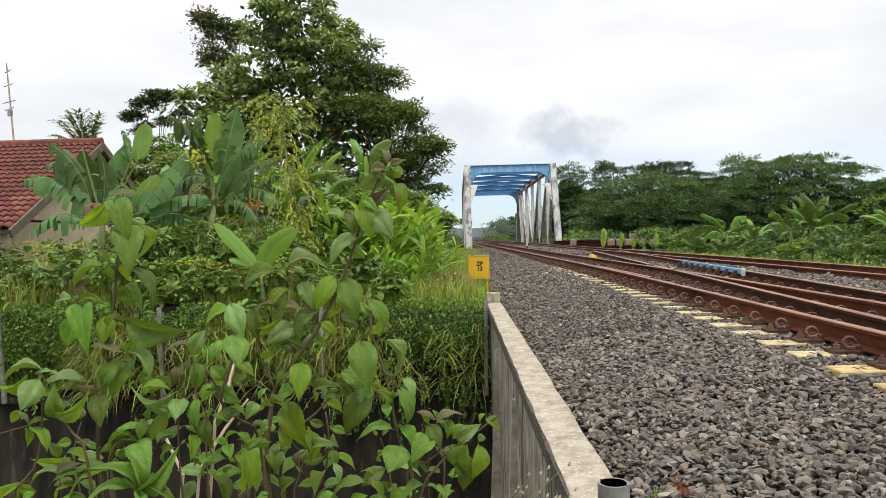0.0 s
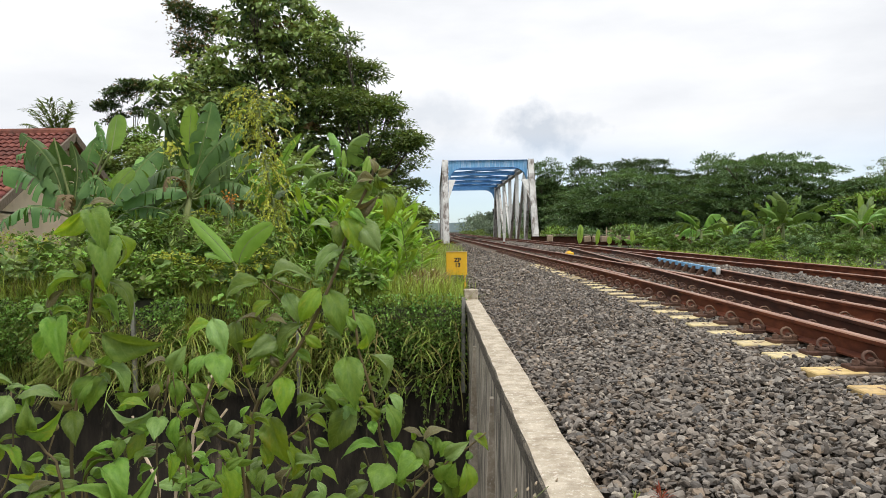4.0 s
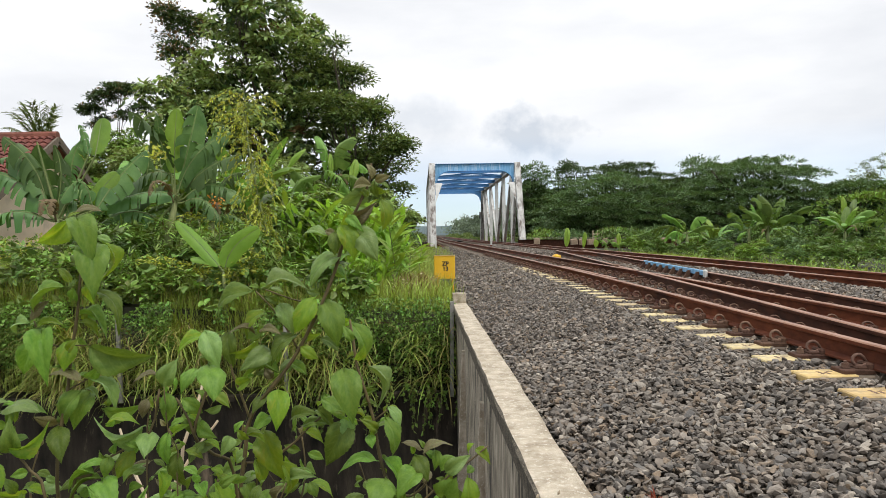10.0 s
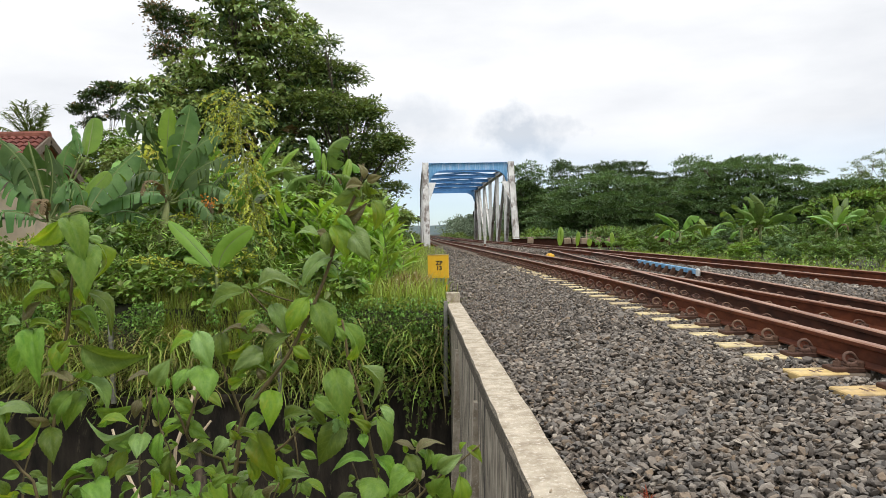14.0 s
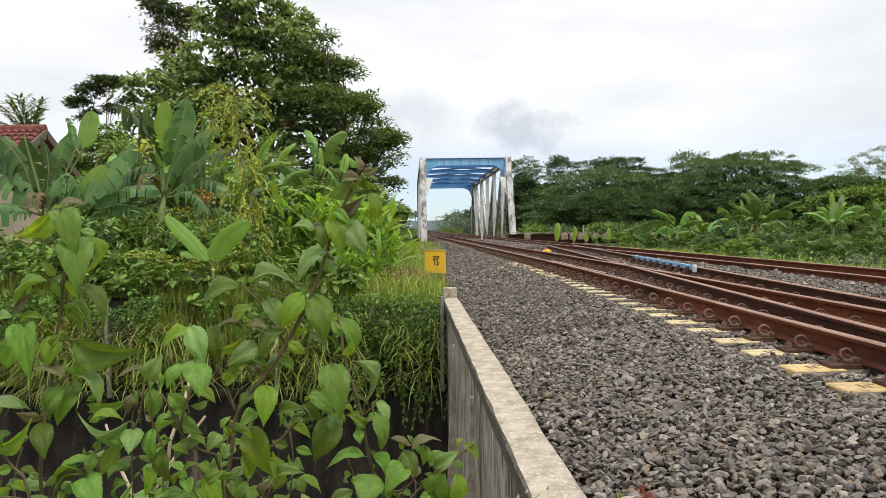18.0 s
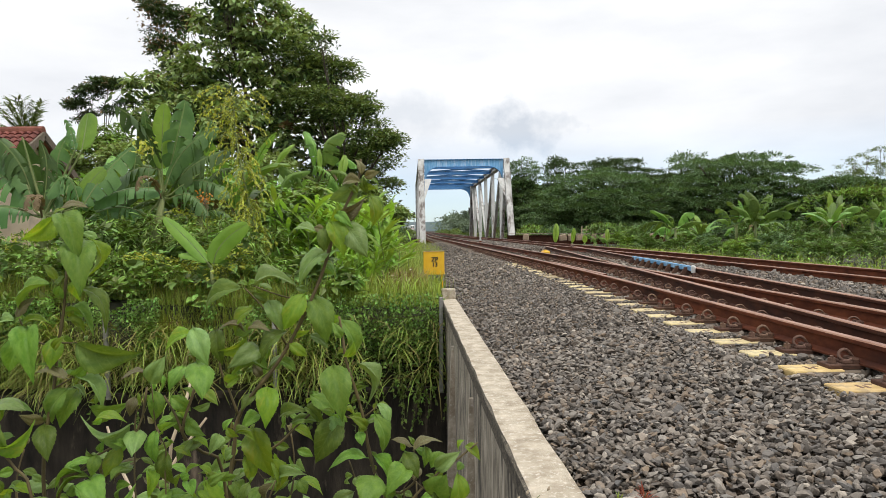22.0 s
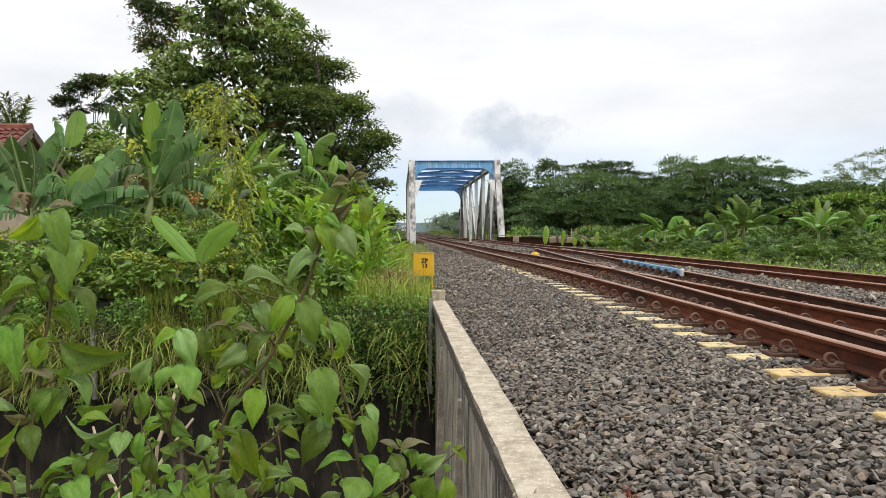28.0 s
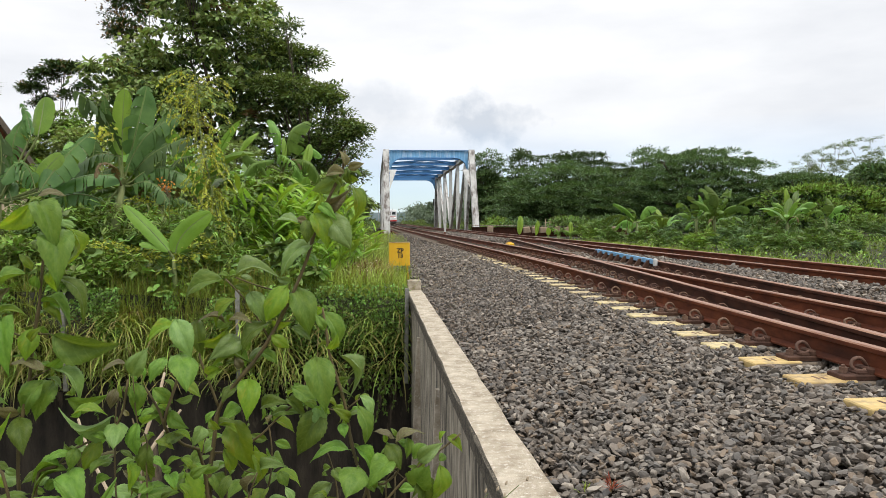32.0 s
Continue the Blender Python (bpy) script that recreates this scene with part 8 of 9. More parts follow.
    shrub_leaves(t, [(-0.589, 1.2, 0.699, -0.516, 0.703, 0.022, 0), (-0.53, 1.12, 0.662, -0.475, 0.675, 0.021, 2), (-0.528, 1.12, 0.652, -0.539, 0.692, 0.036, 0), (-0.474, 1.2, 0.795, -0.459, 0.815, 0.018, 2), (-0.479, 1.2, 0.752, -0.493, 0.778, 0.015, 0), (-0.472, 1.23, 0.935, -0.479, 0.963, 0.023, 0), (-0.48, 1.23, 0.906, -0.5, 0.933, 0.017, 2), (-0.565, 1.2, 0.565, -0.586, 0.589, 0.022, 0), (-0.546, 1.2, 0.574, -0.519, 0.562, 0.02, 2)], 146)
    t = thing("leafy_shrub", "low spreading green shrub with toothed leaves, some coloured as sky-lit", "shrub", group="shrubs in the foreground")
    shrub_stem(t, [(-0.431, 1.1, 0.585), (-0.402, 1.1, 0.621), (-0.37, 1.1, 0.649), (-0.312, 1.1, 0.682), (-0.295, 1.1, 0.749)], 0.0036)
    shrub_stem(t, [(-0.316, 1.1, 0.577), (-0.315, 1.1, 0.655), (-0.313, 1.1, 0.705), (-0.3, 1.1, 0.739)], 0.0022)
    shrub_stem(t, [(-0.217, 1.22, 0.574), (-0.233, 1.16, 0.631), (-0.244, 1.1, 0.679), (-0.223, 1.1, 0.748), (-0.217, 1.1, 0.79), (-0.223, 1.1, 0.838)], 0.004)
    shrub_stem(t, [(-0.271, 1.1, 0.576), (-0.269, 1.1, 0.654), (-0.283, 1.1, 0.685), (-0.288, 1.1, 0.756)], 0.002)
    shrub_stem(t, [(-0.244, 1.1, 0.679), (-0.253, 1.1, 0.705), (-0.27, 1.1, 0.736)], 0.003)
    shrub_leaves(t, [(-0.316, 1.1, 0.682, -0.316, 0.652, 0.039, 3), (-0.283, 1.1, 0.685, -0.286, 0.632, 0.029, 0), (-0.289, 1.1, 0.742, -0.285, 0.696, 0.03, 0), (-0.288, 1.1, 0.756, -0.273, 0.791, 0.034, 3), (-0.294, 1.1, 0.761, -0.323, 0.776, 0.012, 1), (-0.308, 1.1, 0.739, -0.316, 0.71, 0.02, 1), (-0.37, 1.1, 0.702, -0.323, 0.71, 0.015, 2), (-0.32, 1.1, 0.694, -0.393, 0.675, 0.013, 3), (-0.223, 1.1, 0.839, -0.2, 0.785, 0.04, 3), (-0.217, 1.1, 0.79, -0.207, 0.738, 0.049, 0), (-0.227, 1.1, 0.827, -0.266, 0.816, 0.025, 2), (-0.258, 1.1, 0.737, -0.234, 0.707, 0.027, 0), (-0.204, 1.1, 0.721, -0.23, 0.712, 0.013, 3)], 110)
    shrub_leaves(t, [(-0.252, 1.1, 0.707, -0.276, 0.695, 0.015, 0), (-0.241, 1.1, 0.695, -0.208, 0.68, 0.022, 0), (-0.27, 1.1, 0.654, -0.27, 0.595, 0.022, 0), (-0.254, 1.1, 0.66, -0.226, 0.648, 0.017, 2), (-0.23, 1.1, 0.669, -0.248, 0.64, 0.02, 0), (-0.393, 1.1, 0.624, -0.44, 0.618, 0.013, 0), (-0.388, 1.1, 0.614, -0.442, 0.598, 0.025, 0), (-0.388, 1.1, 0.612, -0.373, 0.577, 0.05, 0), (-0.382, 1.1, 0.641, -0.414, 0.635, 0.015, 0), (-0.37, 1.1, 0.651, -0.378, 0.62, 0.024, 0), (-0.341, 1.1, 0.657, -0.361, 0.615, 0.027, 2), (-0.32, 1.1, 0.605, -0.353, 0.583, 0.02, 0), (-0.301, 1.1, 0.622, -0.286, 0.591, 0.022, 2)], 123)
    shrub_leaves(t, [(-0.207, 1.1, 0.599, -0.187, 0.616, 0.019, 0), (-0.232, 1.1, 0.617, -0.252, 0.609, 0.015, 0), (-0.347, 1.1, 0.613, -0.321, 0.633, 0.019, 0), (-0.424, 1.1, 0.587, -0.398, 0.6, 0.02, 0), (-0.28, 1.1, 0.582, -0.261, 0.592, 0.02, 0), (-0.227, 1.1, 0.587, -0.238, 0.614, 0.024, 0), (-0.3, 1.1, 0.723, -0.319, 0.731, 0.02, 2), (-0.264, 1.1, 0.71, -0.25, 0.679, 0.022, 0), (-0.276, 1.1, 0.676, -0.26, 0.698, 0.017, 2), (-0.258, 1.15, 0.769, -0.275, 0.738, 0.025, 0), (-0.232, 1.15, 0.728, -0.204, 0.713, 0.023, 2), (-0.186, 1.1, 0.678, -0.198, 0.652, 0.025, 3), (-0.171, 1.1, 0.669, -0.195, 0.652, 0.015, 0)], 136)
    shrub_leaves(t, [(-0.324, 1.1, 0.664, -0.344, 0.674, 0.015, 0)], 149)
    t = thing("leafy_shrub", "tall leaning green shrub with bronze young tips and a reddish stem", "shrub", group="shrubs in the foreground")
    shrub_stem(t, [(-0.222, 1.27, 0.503), (-0.212, 1.27, 0.602), (-0.203, 1.27, 0.657), (-0.179, 1.27, 0.696), (-0.146, 1.27, 0.735), (-0.115, 1.27, 0.779), (-0.074, 1.27, 0.857), (-0.049, 1.27, 0.916), (-0.034, 1.27, 0.965), (-0.016, 1.27, 1.009), (0.013, 1.27, 1.068), (0.018, 1.27, 1.102)], 0.0052)
    shrub_stem(t, [(-0.203, 1.27, 0.662), (-0.22, 1.27, 0.712), (-0.233, 1.27, 0.751), (-0.228, 1.27, 0.801)], 0.003)
    shrub_stem(t, [(-0.119, 1.29, 0.776), (-0.153, 1.29, 0.837), (-0.192, 1.29, 0.882)], 0.0024)
    shrub_stem(t, [(-0.078, 1.29, 0.855), (-0.127, 1.29, 0.866), (-0.176, 1.29, 0.885)], 0.002)
    shrub_stem(t, [(-0.034, 1.27, 0.965), (-0.061, 1.27, 0.979)], 0.0016)
    shrub_stem(t, [(-0.016, 1.27, 1.009), (0.027, 1.27, 1.033)], 0.0016)
    shrub_leaves(t, [(0.019, 1.27, 1.063, -0.02, 1.065, 0.023, 1), (0.015, 1.27, 1.062, -0.038, 1.028, 0.035, 3), (0.032, 1.27, 1.04, 0.04, 0.984, 0.031, 2), (0.019, 1.27, 1.074, 0.014, 1.104, 0.016, 1), (0.023, 1.27, 1.072, 0.049, 1.08, 0.016, 1), (-0.025, 1.27, 1.03, -0.036, 0.987, 0.019, 2), (-0.024, 1.27, 1.008, 0.024, 1.022, 0.016, 1), (-0.027, 1.27, 1.01, -0.001, 0.994, 0.023, 0), (-0.046, 1.27, 0.979, -0.069, 0.987, 0.017, 1), (-0.061, 1.27, 0.979, -0.11, 0.984, 0.016, 3), (-0.048, 1.27, 0.985, -0.047, 0.944, 0.029, 0), (-0.036, 1.27, 0.997, -0.015, 0.941, 0.045, 2), (-0.014, 1.27, 0.996, 0.025, 0.936, 0.052, 3)], 127)
    shrub_leaves(t, [(-0.036, 1.27, 0.944, -0.1, 0.905, 0.033, 3), (-0.189, 1.27, 0.885, -0.268, 0.855, 0.037, 0), (-0.169, 1.27, 0.887, -0.102, 0.91, 0.029, 3), (-0.15, 1.27, 0.861, -0.123, 0.811, 0.037, 3), (-0.081, 1.27, 0.873, -0.121, 0.809, 0.045, 2), (-0.071, 1.27, 0.869, -0.043, 0.789, 0.056, 0), (-0.021, 1.27, 0.828, 0.007, 0.756, 0.035, 0), (-0.077, 1.27, 0.8, -0.042, 0.777, 0.023, 3), (-0.172, 1.27, 0.849, -0.215, 0.808, 0.025, 2), (-0.182, 1.27, 0.81, -0.149, 0.825, 0.016, 1), (-0.188, 1.27, 0.808, -0.227, 0.826, 0.014, 1), (-0.239, 1.27, 0.813, -0.232, 0.759, 0.037, 0), (-0.188, 1.27, 0.797, -0.225, 0.764, 0.025, 2)], 140)
    shrub_leaves(t, [(-0.118, 1.27, 0.805, -0.167, 0.768, 0.031, 0), (-0.163, 1.27, 0.778, -0.207, 0.753, 0.043, 3), (-0.149, 1.27, 0.74, -0.226, 0.746, 0.023, 0), (-0.151, 1.27, 0.712, -0.156, 0.651, 0.047, 2), (-0.198, 1.27, 0.73, -0.234, 0.71, 0.027, 2), (-0.16, 1.27, 0.73, -0.174, 0.75, 0.019, 1), (-0.175, 1.27, 0.697, -0.193, 0.677, 0.025, 0), (-0.004, 1.3, 0.954, 0.018, 0.923, 0.022, 0), (0.012, 1.27, 1.043, -0.005, 1.061, 0.014, 2), (-0.059, 1.29, 0.925, -0.032, 0.905, 0.018, 0), (-0.11, 1.27, 0.787, -0.079, 0.764, 0.023, 2), (-0.136, 1.3, 0.754, -0.107, 0.731, 0.026, 0), (-0.099, 1.3, 0.835, -0.114, 0.865, 0.02, 0)], 153)
    t = thing("leafy_shrub", "green shrub branch with large yellowing leaves", "shrub", group="shrubs in the foreground")
    shrub_stem(t, [(-0.222, 1.28, 0.554), (-0.181, 1.28, 0.579), (-0.135, 1.28, 0.608), (-0.103, 1.28, 0.639), (-0.075, 1.28, 0.662)], 0.0036)
    shrub_stem(t, [(-0.196, 1.28, 0.569), (-0.166, 1.28, 0.548), (-0.139, 1.28, 0.54)], 0.002)
    shrub_leaves(t, [(-0.184, 1.28, 0.635, -0.155, 0.556, 0.057, 2), (-0.148, 1.28, 0.586, -0.136, 0.511, 0.041, 2), (-0.195, 1.28, 0.591, -0.18, 0.543, 0.029, 2), (-0.135, 1.28, 0.652, -0.093, 0.673, 0.031, 0), (-0.117, 1.28, 0.641, -0.069, 0.65, 0.025, 0), (-0.09, 1.28, 0.669, -0.058, 0.648, 0.027, 0), (-0.168, 1.28, 0.665, -0.196, 0.645, 0.029, 0), (-0.079, 1.28, 0.693, -0.032, 0.658, 0.037, 0), (-0.137, 1.28, 0.548, -0.1, 0.568, 0.025, 3), (-0.231, 1.28, 0.552, -0.252, 0.516, 0.033, 0), (-0.216, 1.28, 0.541, -0.205, 0.507, 0.033, 0), (-0.211, 1.28, 0.599, -0.237, 0.58, 0.025, 3), (-0.105, 1.28, 0.637, -0.076, 0.622, 0.022, 2)], 128)
    shrub_leaves(t, [(-0.167, 1.28, 0.53, -0.187, 0.509, 0.029, 0), (-0.101, 1.28, 0.547, -0.09, 0.516, 0.025, 0)], 141)
    t = thing("leafy_shrub", "green shrub with serrated leaves leaning by the parapet wall", "shrub", group="shrubs in the foreground")
    shrub_stem(t, [(0.055, 1.22, 0.511), (0.035, 1.22, 0.572), (0.024, 1.22, 0.622), (0.018, 1.22, 0.665), (0.004, 1.22, 0.718), (-0.009, 1.22, 0.761), (-0.014, 1.22, 0.804), (-0.019, 1.22, 0.836)], 0.0044)
    shrub_stem(t, [(0.046, 1.22, 0.516), (0.079, 1.22, 0.536), (0.106, 1.22, 0.562), (0.101, 1.22, 0.61)], 0.0034)
    shrub_stem(t, [(0.018, 1.22, 0.665), (0.041, 1.22, 0.683)], 0.002)
    shrub_stem(t, [(0.01, 1.22, 0.662), (-0.03, 1.22, 0.671)], 0.0018)
    shrub_stem(t, [(0.084, 1.22, 0.545), (0.13, 1.22, 0.529)], 0.002)
    shrub_leaves(t, [(-0.023, 1.22, 0.667, -0.064, 0.597, 0.056, 0), (-0.031, 1.22, 0.757, -0.021, 0.676, 0.06, 0), (0.009, 1.22, 0.757, 0.05, 0.694, 0.026, 3), (-0.03, 1.22, 0.673, -0.022, 0.632, 0.034, 3), (0.037, 1.22, 0.676, 0.058, 0.609, 0.039, 0), (0.041, 1.22, 0.686, 0.07, 0.657, 0.022, 3), (-0.004, 1.22, 0.687, 0.027, 0.697, 0.013, 0), (0.01, 1.22, 0.643, 0.015, 0.619, 0.022, 0), (0.024, 1.22, 0.597, -0.04, 0.602, 0.021, 0), (0.032, 1.22, 0.598, 0.069, 0.565, 0.03, 0), (0.037, 1.22, 0.571, 0.017, 0.52, 0.06, 0), (0.1, 1.22, 0.61, 0.065, 0.629, 0.013, 1), (0.101, 1.22, 0.61, 0.141, 0.635, 0.021, 1)], 122)
    shrub_leaves(t, [(0.085, 1.22, 0.605, 0.109, 0.564, 0.034, 0), (0.096, 1.22, 0.582, 0.054, 0.546, 0.05, 0), (0.12, 1.22, 0.612, 0.121, 0.583, 0.017, 0), (0.129, 1.22, 0.579, 0.154, 0.611, 0.028, 0), (0.13, 1.22, 0.529, 0.151, 0.559, 0.058, 0), (-0.009, 1.22, 0.659, -0.029, 0.675, 0.017, 2), (0.024, 1.22, 0.646, 0.006, 0.665, 0.022, 2), (-0.014, 1.22, 0.8, -0.029, 0.825, 0.019, 0), (-0.011, 1.22, 0.766, 0.007, 0.792, 0.019, 2), (0.065, 1.22, 0.53, 0.042, 0.548, 0.024, 0), (0.02, 1.22, 0.654, 0.052, 0.661, 0.013, 3), (0.003, 1.22, 0.708, 0.021, 0.717, 0.015, 0)], 135)
    t = thing("leafy_shrub", "low green weedy shrub with narrow yellowing leaves", "shrub", group="shrubs in the foreground")
    shrub_stem(t, [(-0.633, 1.15, 0.488), (-0.591, 1.15, 0.556), (-0.574, 1.15, 0.624), (-0.575, 1.15, 0.716)], 0.0032)
    shrub_stem(t, [(-0.648, 1.15, 0.617), (-0.608, 1.15, 0.628), (-0.588, 1.15, 0.632)], 0.002)
    shrub_stem(t, [(-0.454, 1.15, 0.486), (-0.462, 1.15, 0.55), (-0.435, 1.15, 0.599), (-0.37, 1.15, 0.621)], 0.0028)
    shrub_stem(t, [(-0.543, 1.15, 0.487), (-0.546, 1.15, 0.547)], 0.002)
    shrub_leaves(t, [(-0.577, 1.15, 0.726, -0.645, 0.72, 0.016, 3), (-0.568, 1.15, 0.706, -0.494, 0.716, 0.021, 3), (-0.573, 1.15, 0.713, -0.599, 0.661, 0.048, 3), (-0.593, 1.15, 0.718, -0.648, 0.691, 0.012, 2), (-0.603, 1.15, 0.629, -0.57, 0.642, 0.014, 2), (-0.598, 1.15, 0.629, -0.548, 0.598, 0.018, 2), (-0.608, 1.15, 0.626, -0.597, 0.597, 0.016, 2), (-0.617, 1.15, 0.656, -0.634, 0.633, 0.021, 2), (-0.543, 1.15, 0.549, -0.599, 0.542, 0.014, 3), (-0.549, 1.15, 0.548, -0.519, 0.571, 0.018, 1), (-0.5, 1.15, 0.545, -0.568, 0.534, 0.016, 0), (-0.46, 1.15, 0.55, -0.54, 0.524, 0.021, 2), (-0.47, 1.15, 0.56, -0.524, 0.549, 0.014, 0)], 70)
    shrub_leaves(t, [(-0.52, 1.15, 0.526, -0.57, 0.513, 0.016, 2), (-0.59, 1.15, 0.515, -0.633, 0.527, 0.016, 2), (-0.435, 1.15, 0.599, -0.473, 0.584, 0.019, 0), (-0.416, 1.15, 0.594, -0.397, 0.551, 0.037, 3), (-0.37, 1.15, 0.621, -0.412, 0.632, 0.016, 3), (-0.365, 1.15, 0.636, -0.388, 0.585, 0.021, 1), (-0.334, 1.15, 0.622, -0.378, 0.59, 0.019, 1), (-0.323, 1.15, 0.597, -0.302, 0.56, 0.021, 1), (-0.254, 1.15, 0.571, -0.307, 0.556, 0.023, 0), (-0.613, 1.15, 0.497, -0.582, 0.521, 0.023, 0), (-0.652, 1.15, 0.508, -0.627, 0.529, 0.023, 2), (-0.503, 1.15, 0.496, -0.533, 0.514, 0.023, 0), (-0.552, 1.15, 0.682, -0.586, 0.692, 0.019, 2)], 83)
    t = thing("leafy_shrub", "low green shrub with spotted yellowing leaves", "shrub", group="shrubs in the foreground")
    shrub_stem(t, [(-0.235, 1.2, 0.46), (-0.24, 1.2, 0.578)], 0.003)
    shrub_stem(t, [(-0.114, 1.2, 0.464), (-0.083, 1.2, 0.504), (-0.021, 1.2, 0.513)], 0.0026)
    shrub_stem(t, [(0.066, 1.2, 0.472), (0.127, 1.2, 0.561), (0.178, 1.2, 0.6), (0.208, 1.2, 0.624)], 0.0034)
    shrub_stem(t, [(-0.155, 1.2, 0.464), (-0.143, 1.2, 0.524), (-0.127, 1.2, 0.569)], 0.0026)
    shrub_leaves(t, [(-0.242, 1.2, 0.578, -0.239, 0.483, 0.05, 2), (-0.148, 1.2, 0.519, -0.186, 0.481, 0.033, 0), (-0.021, 1.2, 0.513, -0.101, 0.497, 0.026, 0), (-0.017, 1.2, 0.513, 0.01, 0.491, 0.02, 2), (-0.082, 1.2, 0.546, -0.067, 0.512, 0.017, 3), (0.137, 1.2, 0.561, 0.151, 0.483, 0.044, 0), (0.173, 1.2, 0.576, 0.176, 0.509, 0.031, 2), (0.136, 1.2, 0.579, 0.175, 0.607, 0.024, 3), (0.08, 1.2, 0.496, 0.034, 0.49, 0.022, 0), (0.188, 1.2, 0.616, 0.211, 0.597, 0.022, 2), (-0.114, 1.2, 0.484, -0.074, 0.48, 0.028, 0), (-0.204, 1.2, 0.485, -0.225, 0.46, 0.028, 0), (-0.054, 1.2, 0.473, -0.024, 0.493, 0.024, 2)], 80)
    shrub_leaves(t, [(-0.172, 1.2, 0.565, -0.187, 0.527, 0.022, 0), (-0.132, 1.2, 0.564, -0.151, 0.527, 0.02, 1), (-0.295, 1.2, 0.516, -0.265, 0.482, 0.028, 0), (-0.33, 1.2, 0.517, -0.346, 0.483, 0.028, 3), (0.016, 1.2, 0.479, 0.046, 0.494, 0.022, 2)], 93)
    for k, (base, tip) in enumerate((
            ((-0.39, 1.42, 0.42), (-0.41, 1.45, 0.60)), ((-0.30, 1.45, 0.38), (-0.27, 1.48, 0.58)), ((-0.19, 1.5, 0.36), (-0.16, 1.52, 0.56)),
            ((-0.62, 1.35, 0.44), (-0.63, 1.38, 0.58)), ((-0.02, 1.5, 0.34), (-0.04, 1.52, 0.50)), ((0.08, 1.48, 0.34), (0.10, 1.5, 0.46)))):
        shoot("green leafy shrub shoot with paired toothed leaves", base, tip, 900 + k)
    # hand-shaped leaf and dry stalks
    t = thing("cassava_seedling", "young cassava plant with one hand-shaped leaf", "seedling")
    shrub_stem(t, [(-0.363, 1.06, 0.46), (-0.366, 1.06, 0.51), (-0.364, 1.05, 0.553)], 0.003)
    rng = random.Random(5)
    for x, z, w in ((-0.448, 0.557, 0.024), (-0.415, 0.608, 0.028), (-0.356, 0.613, 0.025), (-0.292, 0.599, 0.025), (-0.296, 0.555, 0.024), (-0.345, 0.52, 0.022)):
        shrub_blade(t, (-0.364, 1.05, 0.553), (x, 1.03, z), w, rng, 0, 0.36)
    d = thing("dry_stalks", "pale dry broken stalks among the shrubs", "stalks")
    for line in ([(-0.614, 1.7, 0.537), (-0.572, 1.65, 0.472), (-0.513, 1.6, 0.399)], [(-0.386, 1.7, 0.552), (-0.43, 1.66, 0.492), (-0.474, 1.6, 0.411)], [(-0.436, 1.75, 0.628), (-0.434, 1.7, 0.586), (-0.455, 1.66, 0.505)]):
        x, y, z = line[-1]
        part("stalk", Geo().tube(line + [(x - 0.03, y, z - 0.3), (x - 0.05, y, -0.42)], [0.003, 0.0042, 0.004, 0.004, 0.004], 6), M_DRY, d)
    # a few thin stems and seed heads by the wall
    g = thing("wall_weed", "thin weed with pale yellow seed heads beside the wall", "weed")
    rng = random.Random(12)
    for foot, top in (((0.20, 1.36, 0.33), (0.275, 1.35, 0.465)), ((0.22, 1.35, 0.33), (0.335, 1.36, 0.475)), ((0.25, 1.37, 0.33), (0.355, 1.35, 0.43))):
        foot, top = Vector(foot), Vector(top)
        bow = Vector((0, 0, 0.025))
        part("stem", Geo().tube([foot + Vector((-0.02, 0, -0.75)), foot, foot.lerp(top, 0.5) + bow, top], [0.0016, 0.0014, 0.0012, 0.0008], 5), M_STALK, g)
        for k in range(6):
            p = foot.lerp(top, rng.uniform(0.6, 1.0)) + bow * 0.6 + Vector((rng.uniform(-0.015, 0.015), rng.uniform(-0.01, 0.01), rng.uniform(-0.015, 0.012)))
            part("seed_head", Geo().tube([p, p + Vector((0.002, 0, 0.003)), p + Vector((0.004, 0, 0.008))], [0.0012, 0.0028, 0.001], 6), M_DRY, g)


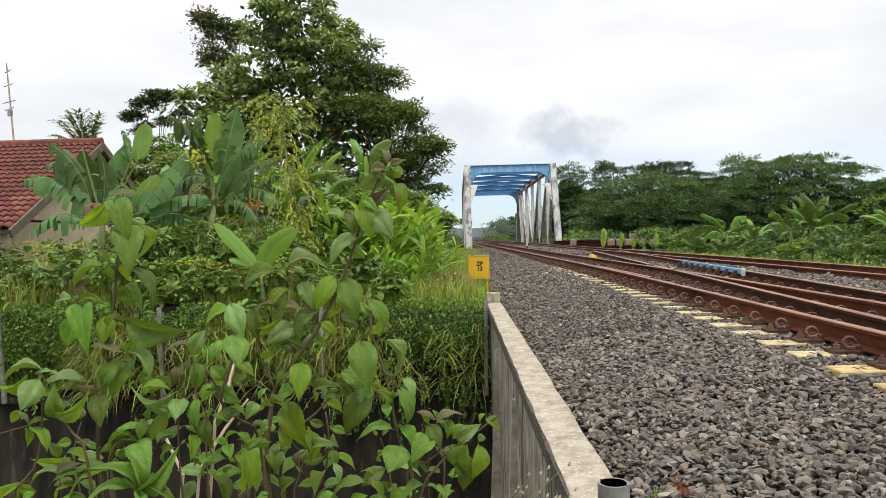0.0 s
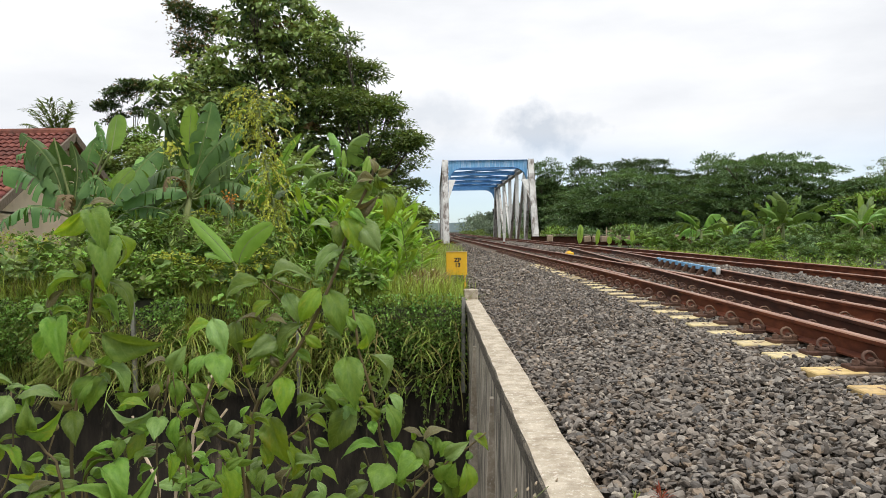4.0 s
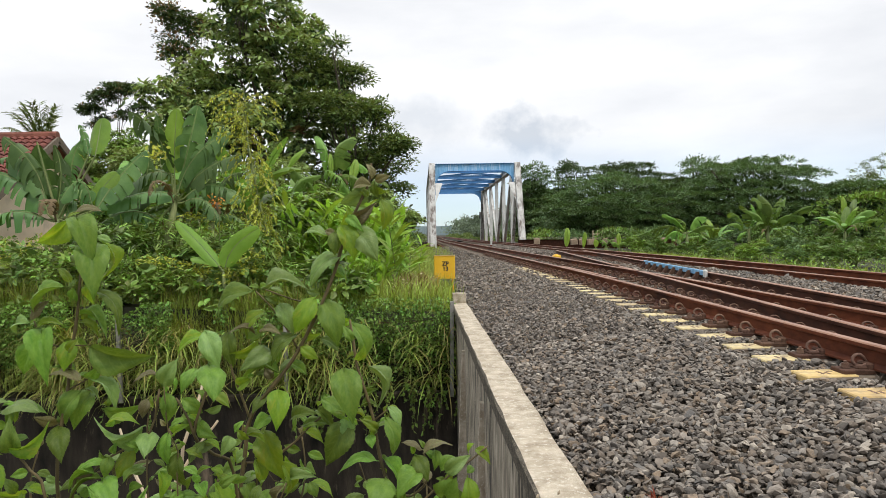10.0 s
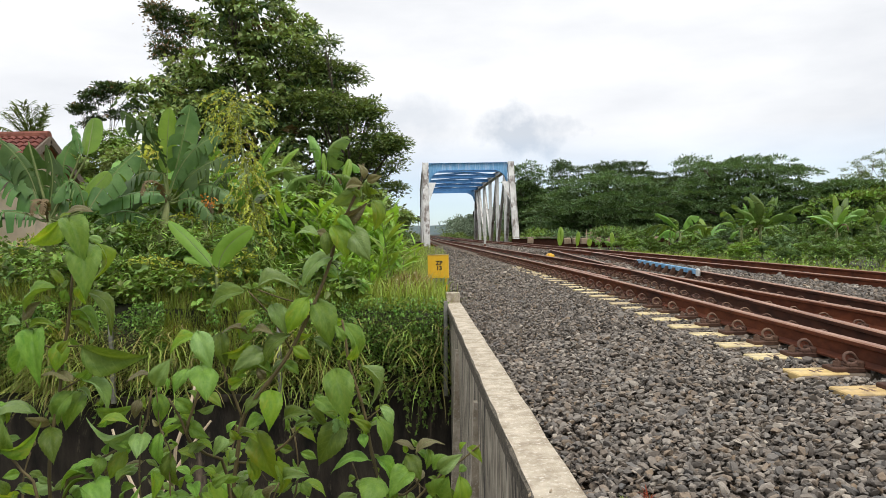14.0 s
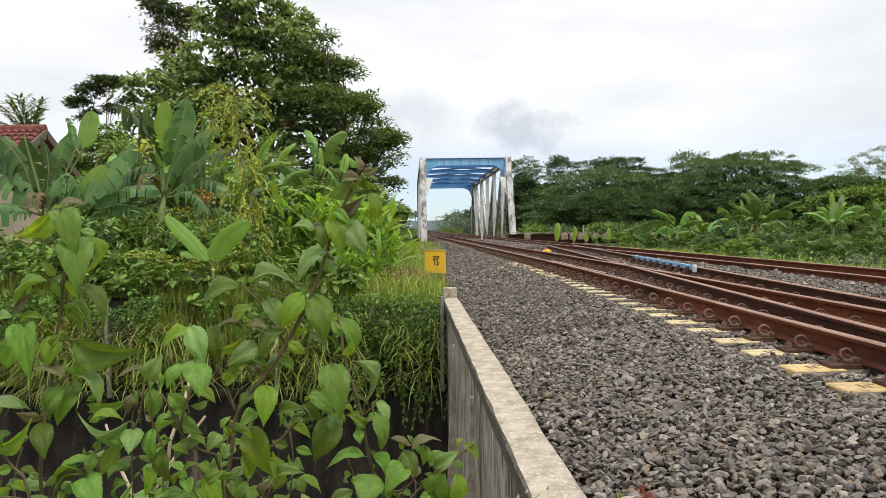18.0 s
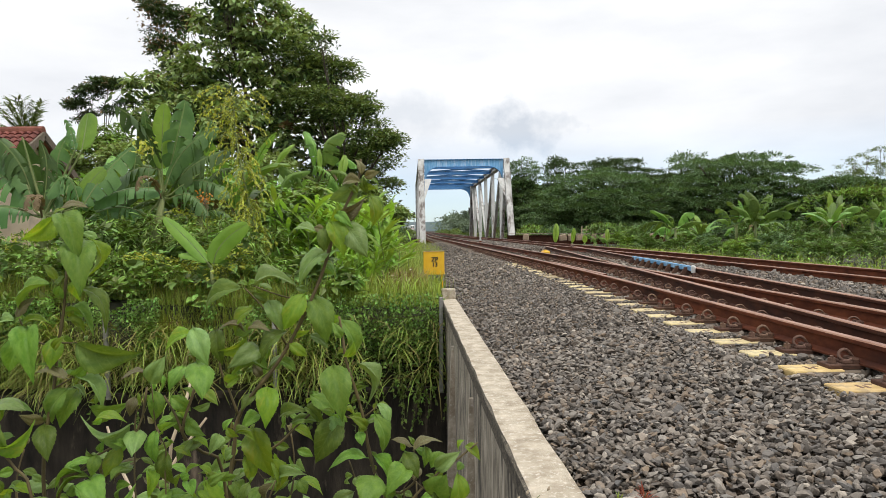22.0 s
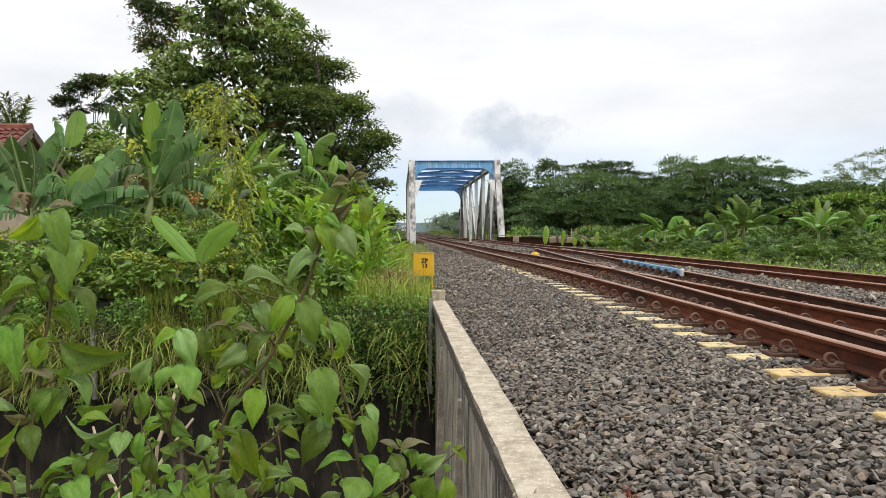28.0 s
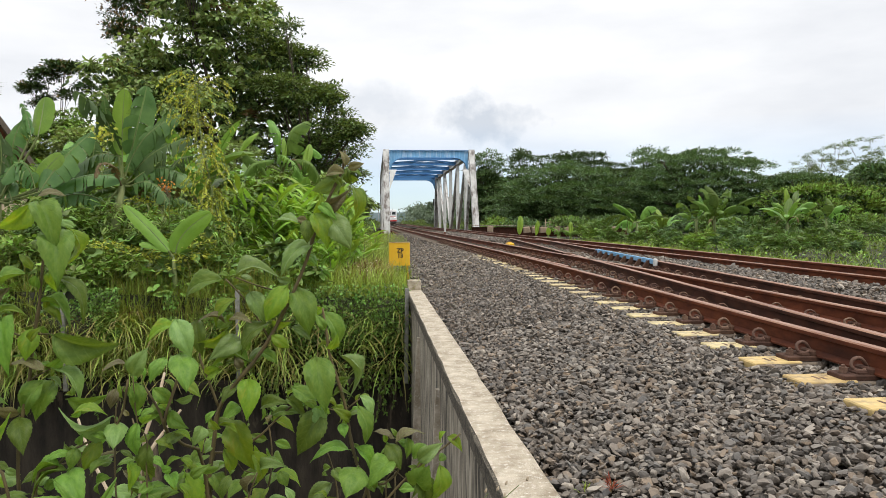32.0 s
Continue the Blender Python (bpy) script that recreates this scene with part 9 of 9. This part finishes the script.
def make_vines():
    """Thin creeper strands hanging down the canal wall, and small blossoms."""
    rng = np.random.default_rng(404)
    g, pos = Geo(), []
    for k in range(70):
        x = rng.uniform(-2.0, 0.5) if k < 50 else rng.uniform(-10, -2)
        L = rng.uniform(0.3, 1.0)
        line = [(x + 0.05 * math.sin(j + k), CANAL_FAR - 0.06 - rng.uniform(0, 0.12), -1.35 - L * j / 4) for j in range(5)]
        g.tube(line, 0.004, 3)
        for j in range(int(26 * L) + 6):
            q = rng.uniform(0, 3.99)
            a, b = Vector(line[int(q)]), Vector(line[int(q) + 1])
            pos.append(tuple(a.lerp(b, q - int(q))))
    t = thing("hanging_vines", "thin green vines trailing down the dark canal wall", "vines", kind="stuff")
    part("strand", g, M_STALK, t)
    n = len(pos)
    tagged(part("leaves", batch("leaves", *LEAF6, placed(turns(rng, n, np.tile((0.0, -0.6, -0.6), (n, 1)), 0.6, (0.04, 0.09)), pos)), L_HEDGE, t), kind="stuff")
    for name, label, spots, spread, size, mat, n in (
            ("orange_blossoms", "small cluster of orange blossoms on a weed", ((-4.04, 14.0, 1.69), (-3.95, 14.0, 1.64)), 0.06, (0.03, 0.07), L_ORANGE, 22),
            ("yellow_leaf_spray", "yellow leaves on a thin stem among the banana plants", ((-5.2, 14.2, 2.65), (-5.1, 14.2, 2.6)), 0.09, (0.06, 0.12), L_YELLOW, 24),
            ("white_blossoms", "tiny pale flowers in the grass by the marker", ((-0.476, 13.4, 0.117), (-0.255, 13.6, 0.163), (-0.317, 13.2, 0.076), (-0.069, 13.4, -0.096)), 0.16, (0.02, 0.04), L_PALE, 26)):
        t = thing(name, label, "flowers", kind="stuff")
        stem = Geo()
        pts = []
        for s in spots:
            s = Vector(s)
            stem.tube([(s.x, s.y, s.z - 0.8), (s.x + 0.02, s.y, s.z - 0.3), s], [0.006, 0.005, 0.003], 4)
            pts += [tuple(s + Vector(rng.normal(0, spread, 3).tolist())) for _ in range(n)]
        part("stalk", stem, M_STALK, t)
        tagged(part("petals", batch("petals", *LEAF6, placed(turns(rng, len(pts), None, 1.0, size), pts)), mat, t), kind="stuff")


def make_ballast_weeds():
    """A small red-leaved weed among the stones and a green tuft by the wall."""
    rng = np.random.default_rng(77)
    for name, label, at, n, size, mat in (("red_weed", "tiny reddish weed growing among the ballast stones", (1.031, 3.04, -0.165), 26, (0.03, 0.07), L_RED),
                                          ("grass_tuft", "small green grass tuft beside the parapet wall", (0.953, 3.155, -0.225), 14, (0.03, 0.07), L_GRASS)):
        t = thing(name, label, "weed", pose(*at))
        d = ball(rng, n)
        d[:, 2] = np.abs(d[:, 2]) + 0.5
        tagged(part("leaves", batch("leaves", *NARROW, placed(turns(rng, n, d, 0.2, size, roll=False), rng.normal(0, 0.008, (n, 3)))), mat, t), kind="stuff")
        part("stem", Geo().tube([(0, 0, -0.02), (0.004, 0, 0.03)], [0.004, 0.002], 5), M_STEM, t)


# ---------------------------------------------------------------- build
make_ground()
make_ballast()
make_canal()
make_parapet()
make_tracks()
make_bridge()
make_sign()
make_signal(-2.3, 190, 6.0)
make_signal(0.2, 170, 5.2)
make_signal(10.5, 165, 6.2)
make_low_wall()
make_house()
train = make_train()
make_palm()
make_big_tree()
make_mid_bushes()
make_far_trees()
make_bananas()
make_undergrowth()
make_bank_bushes()
make_reeds()
make_creeper_tree()
make_cassava()
make_vines()
make_ballast_weeds()
make_near_shrub()
make_stones()


def motions():
    """The train comes along track 1 towards the bridge."""
    for car, behind in train:
        rows = []
        for k in range(33):
            y = 185 + 21.0 * (32 - k) + behind
            dx = (track_1(y + 5) - track_1(y - 5)) / 10
            rows.append((k, pose(track_1(y), y, RAIL_TOP, 0, 0, -math.degrees(math.atan(dx)))))
        walk(car, rows)


motions()
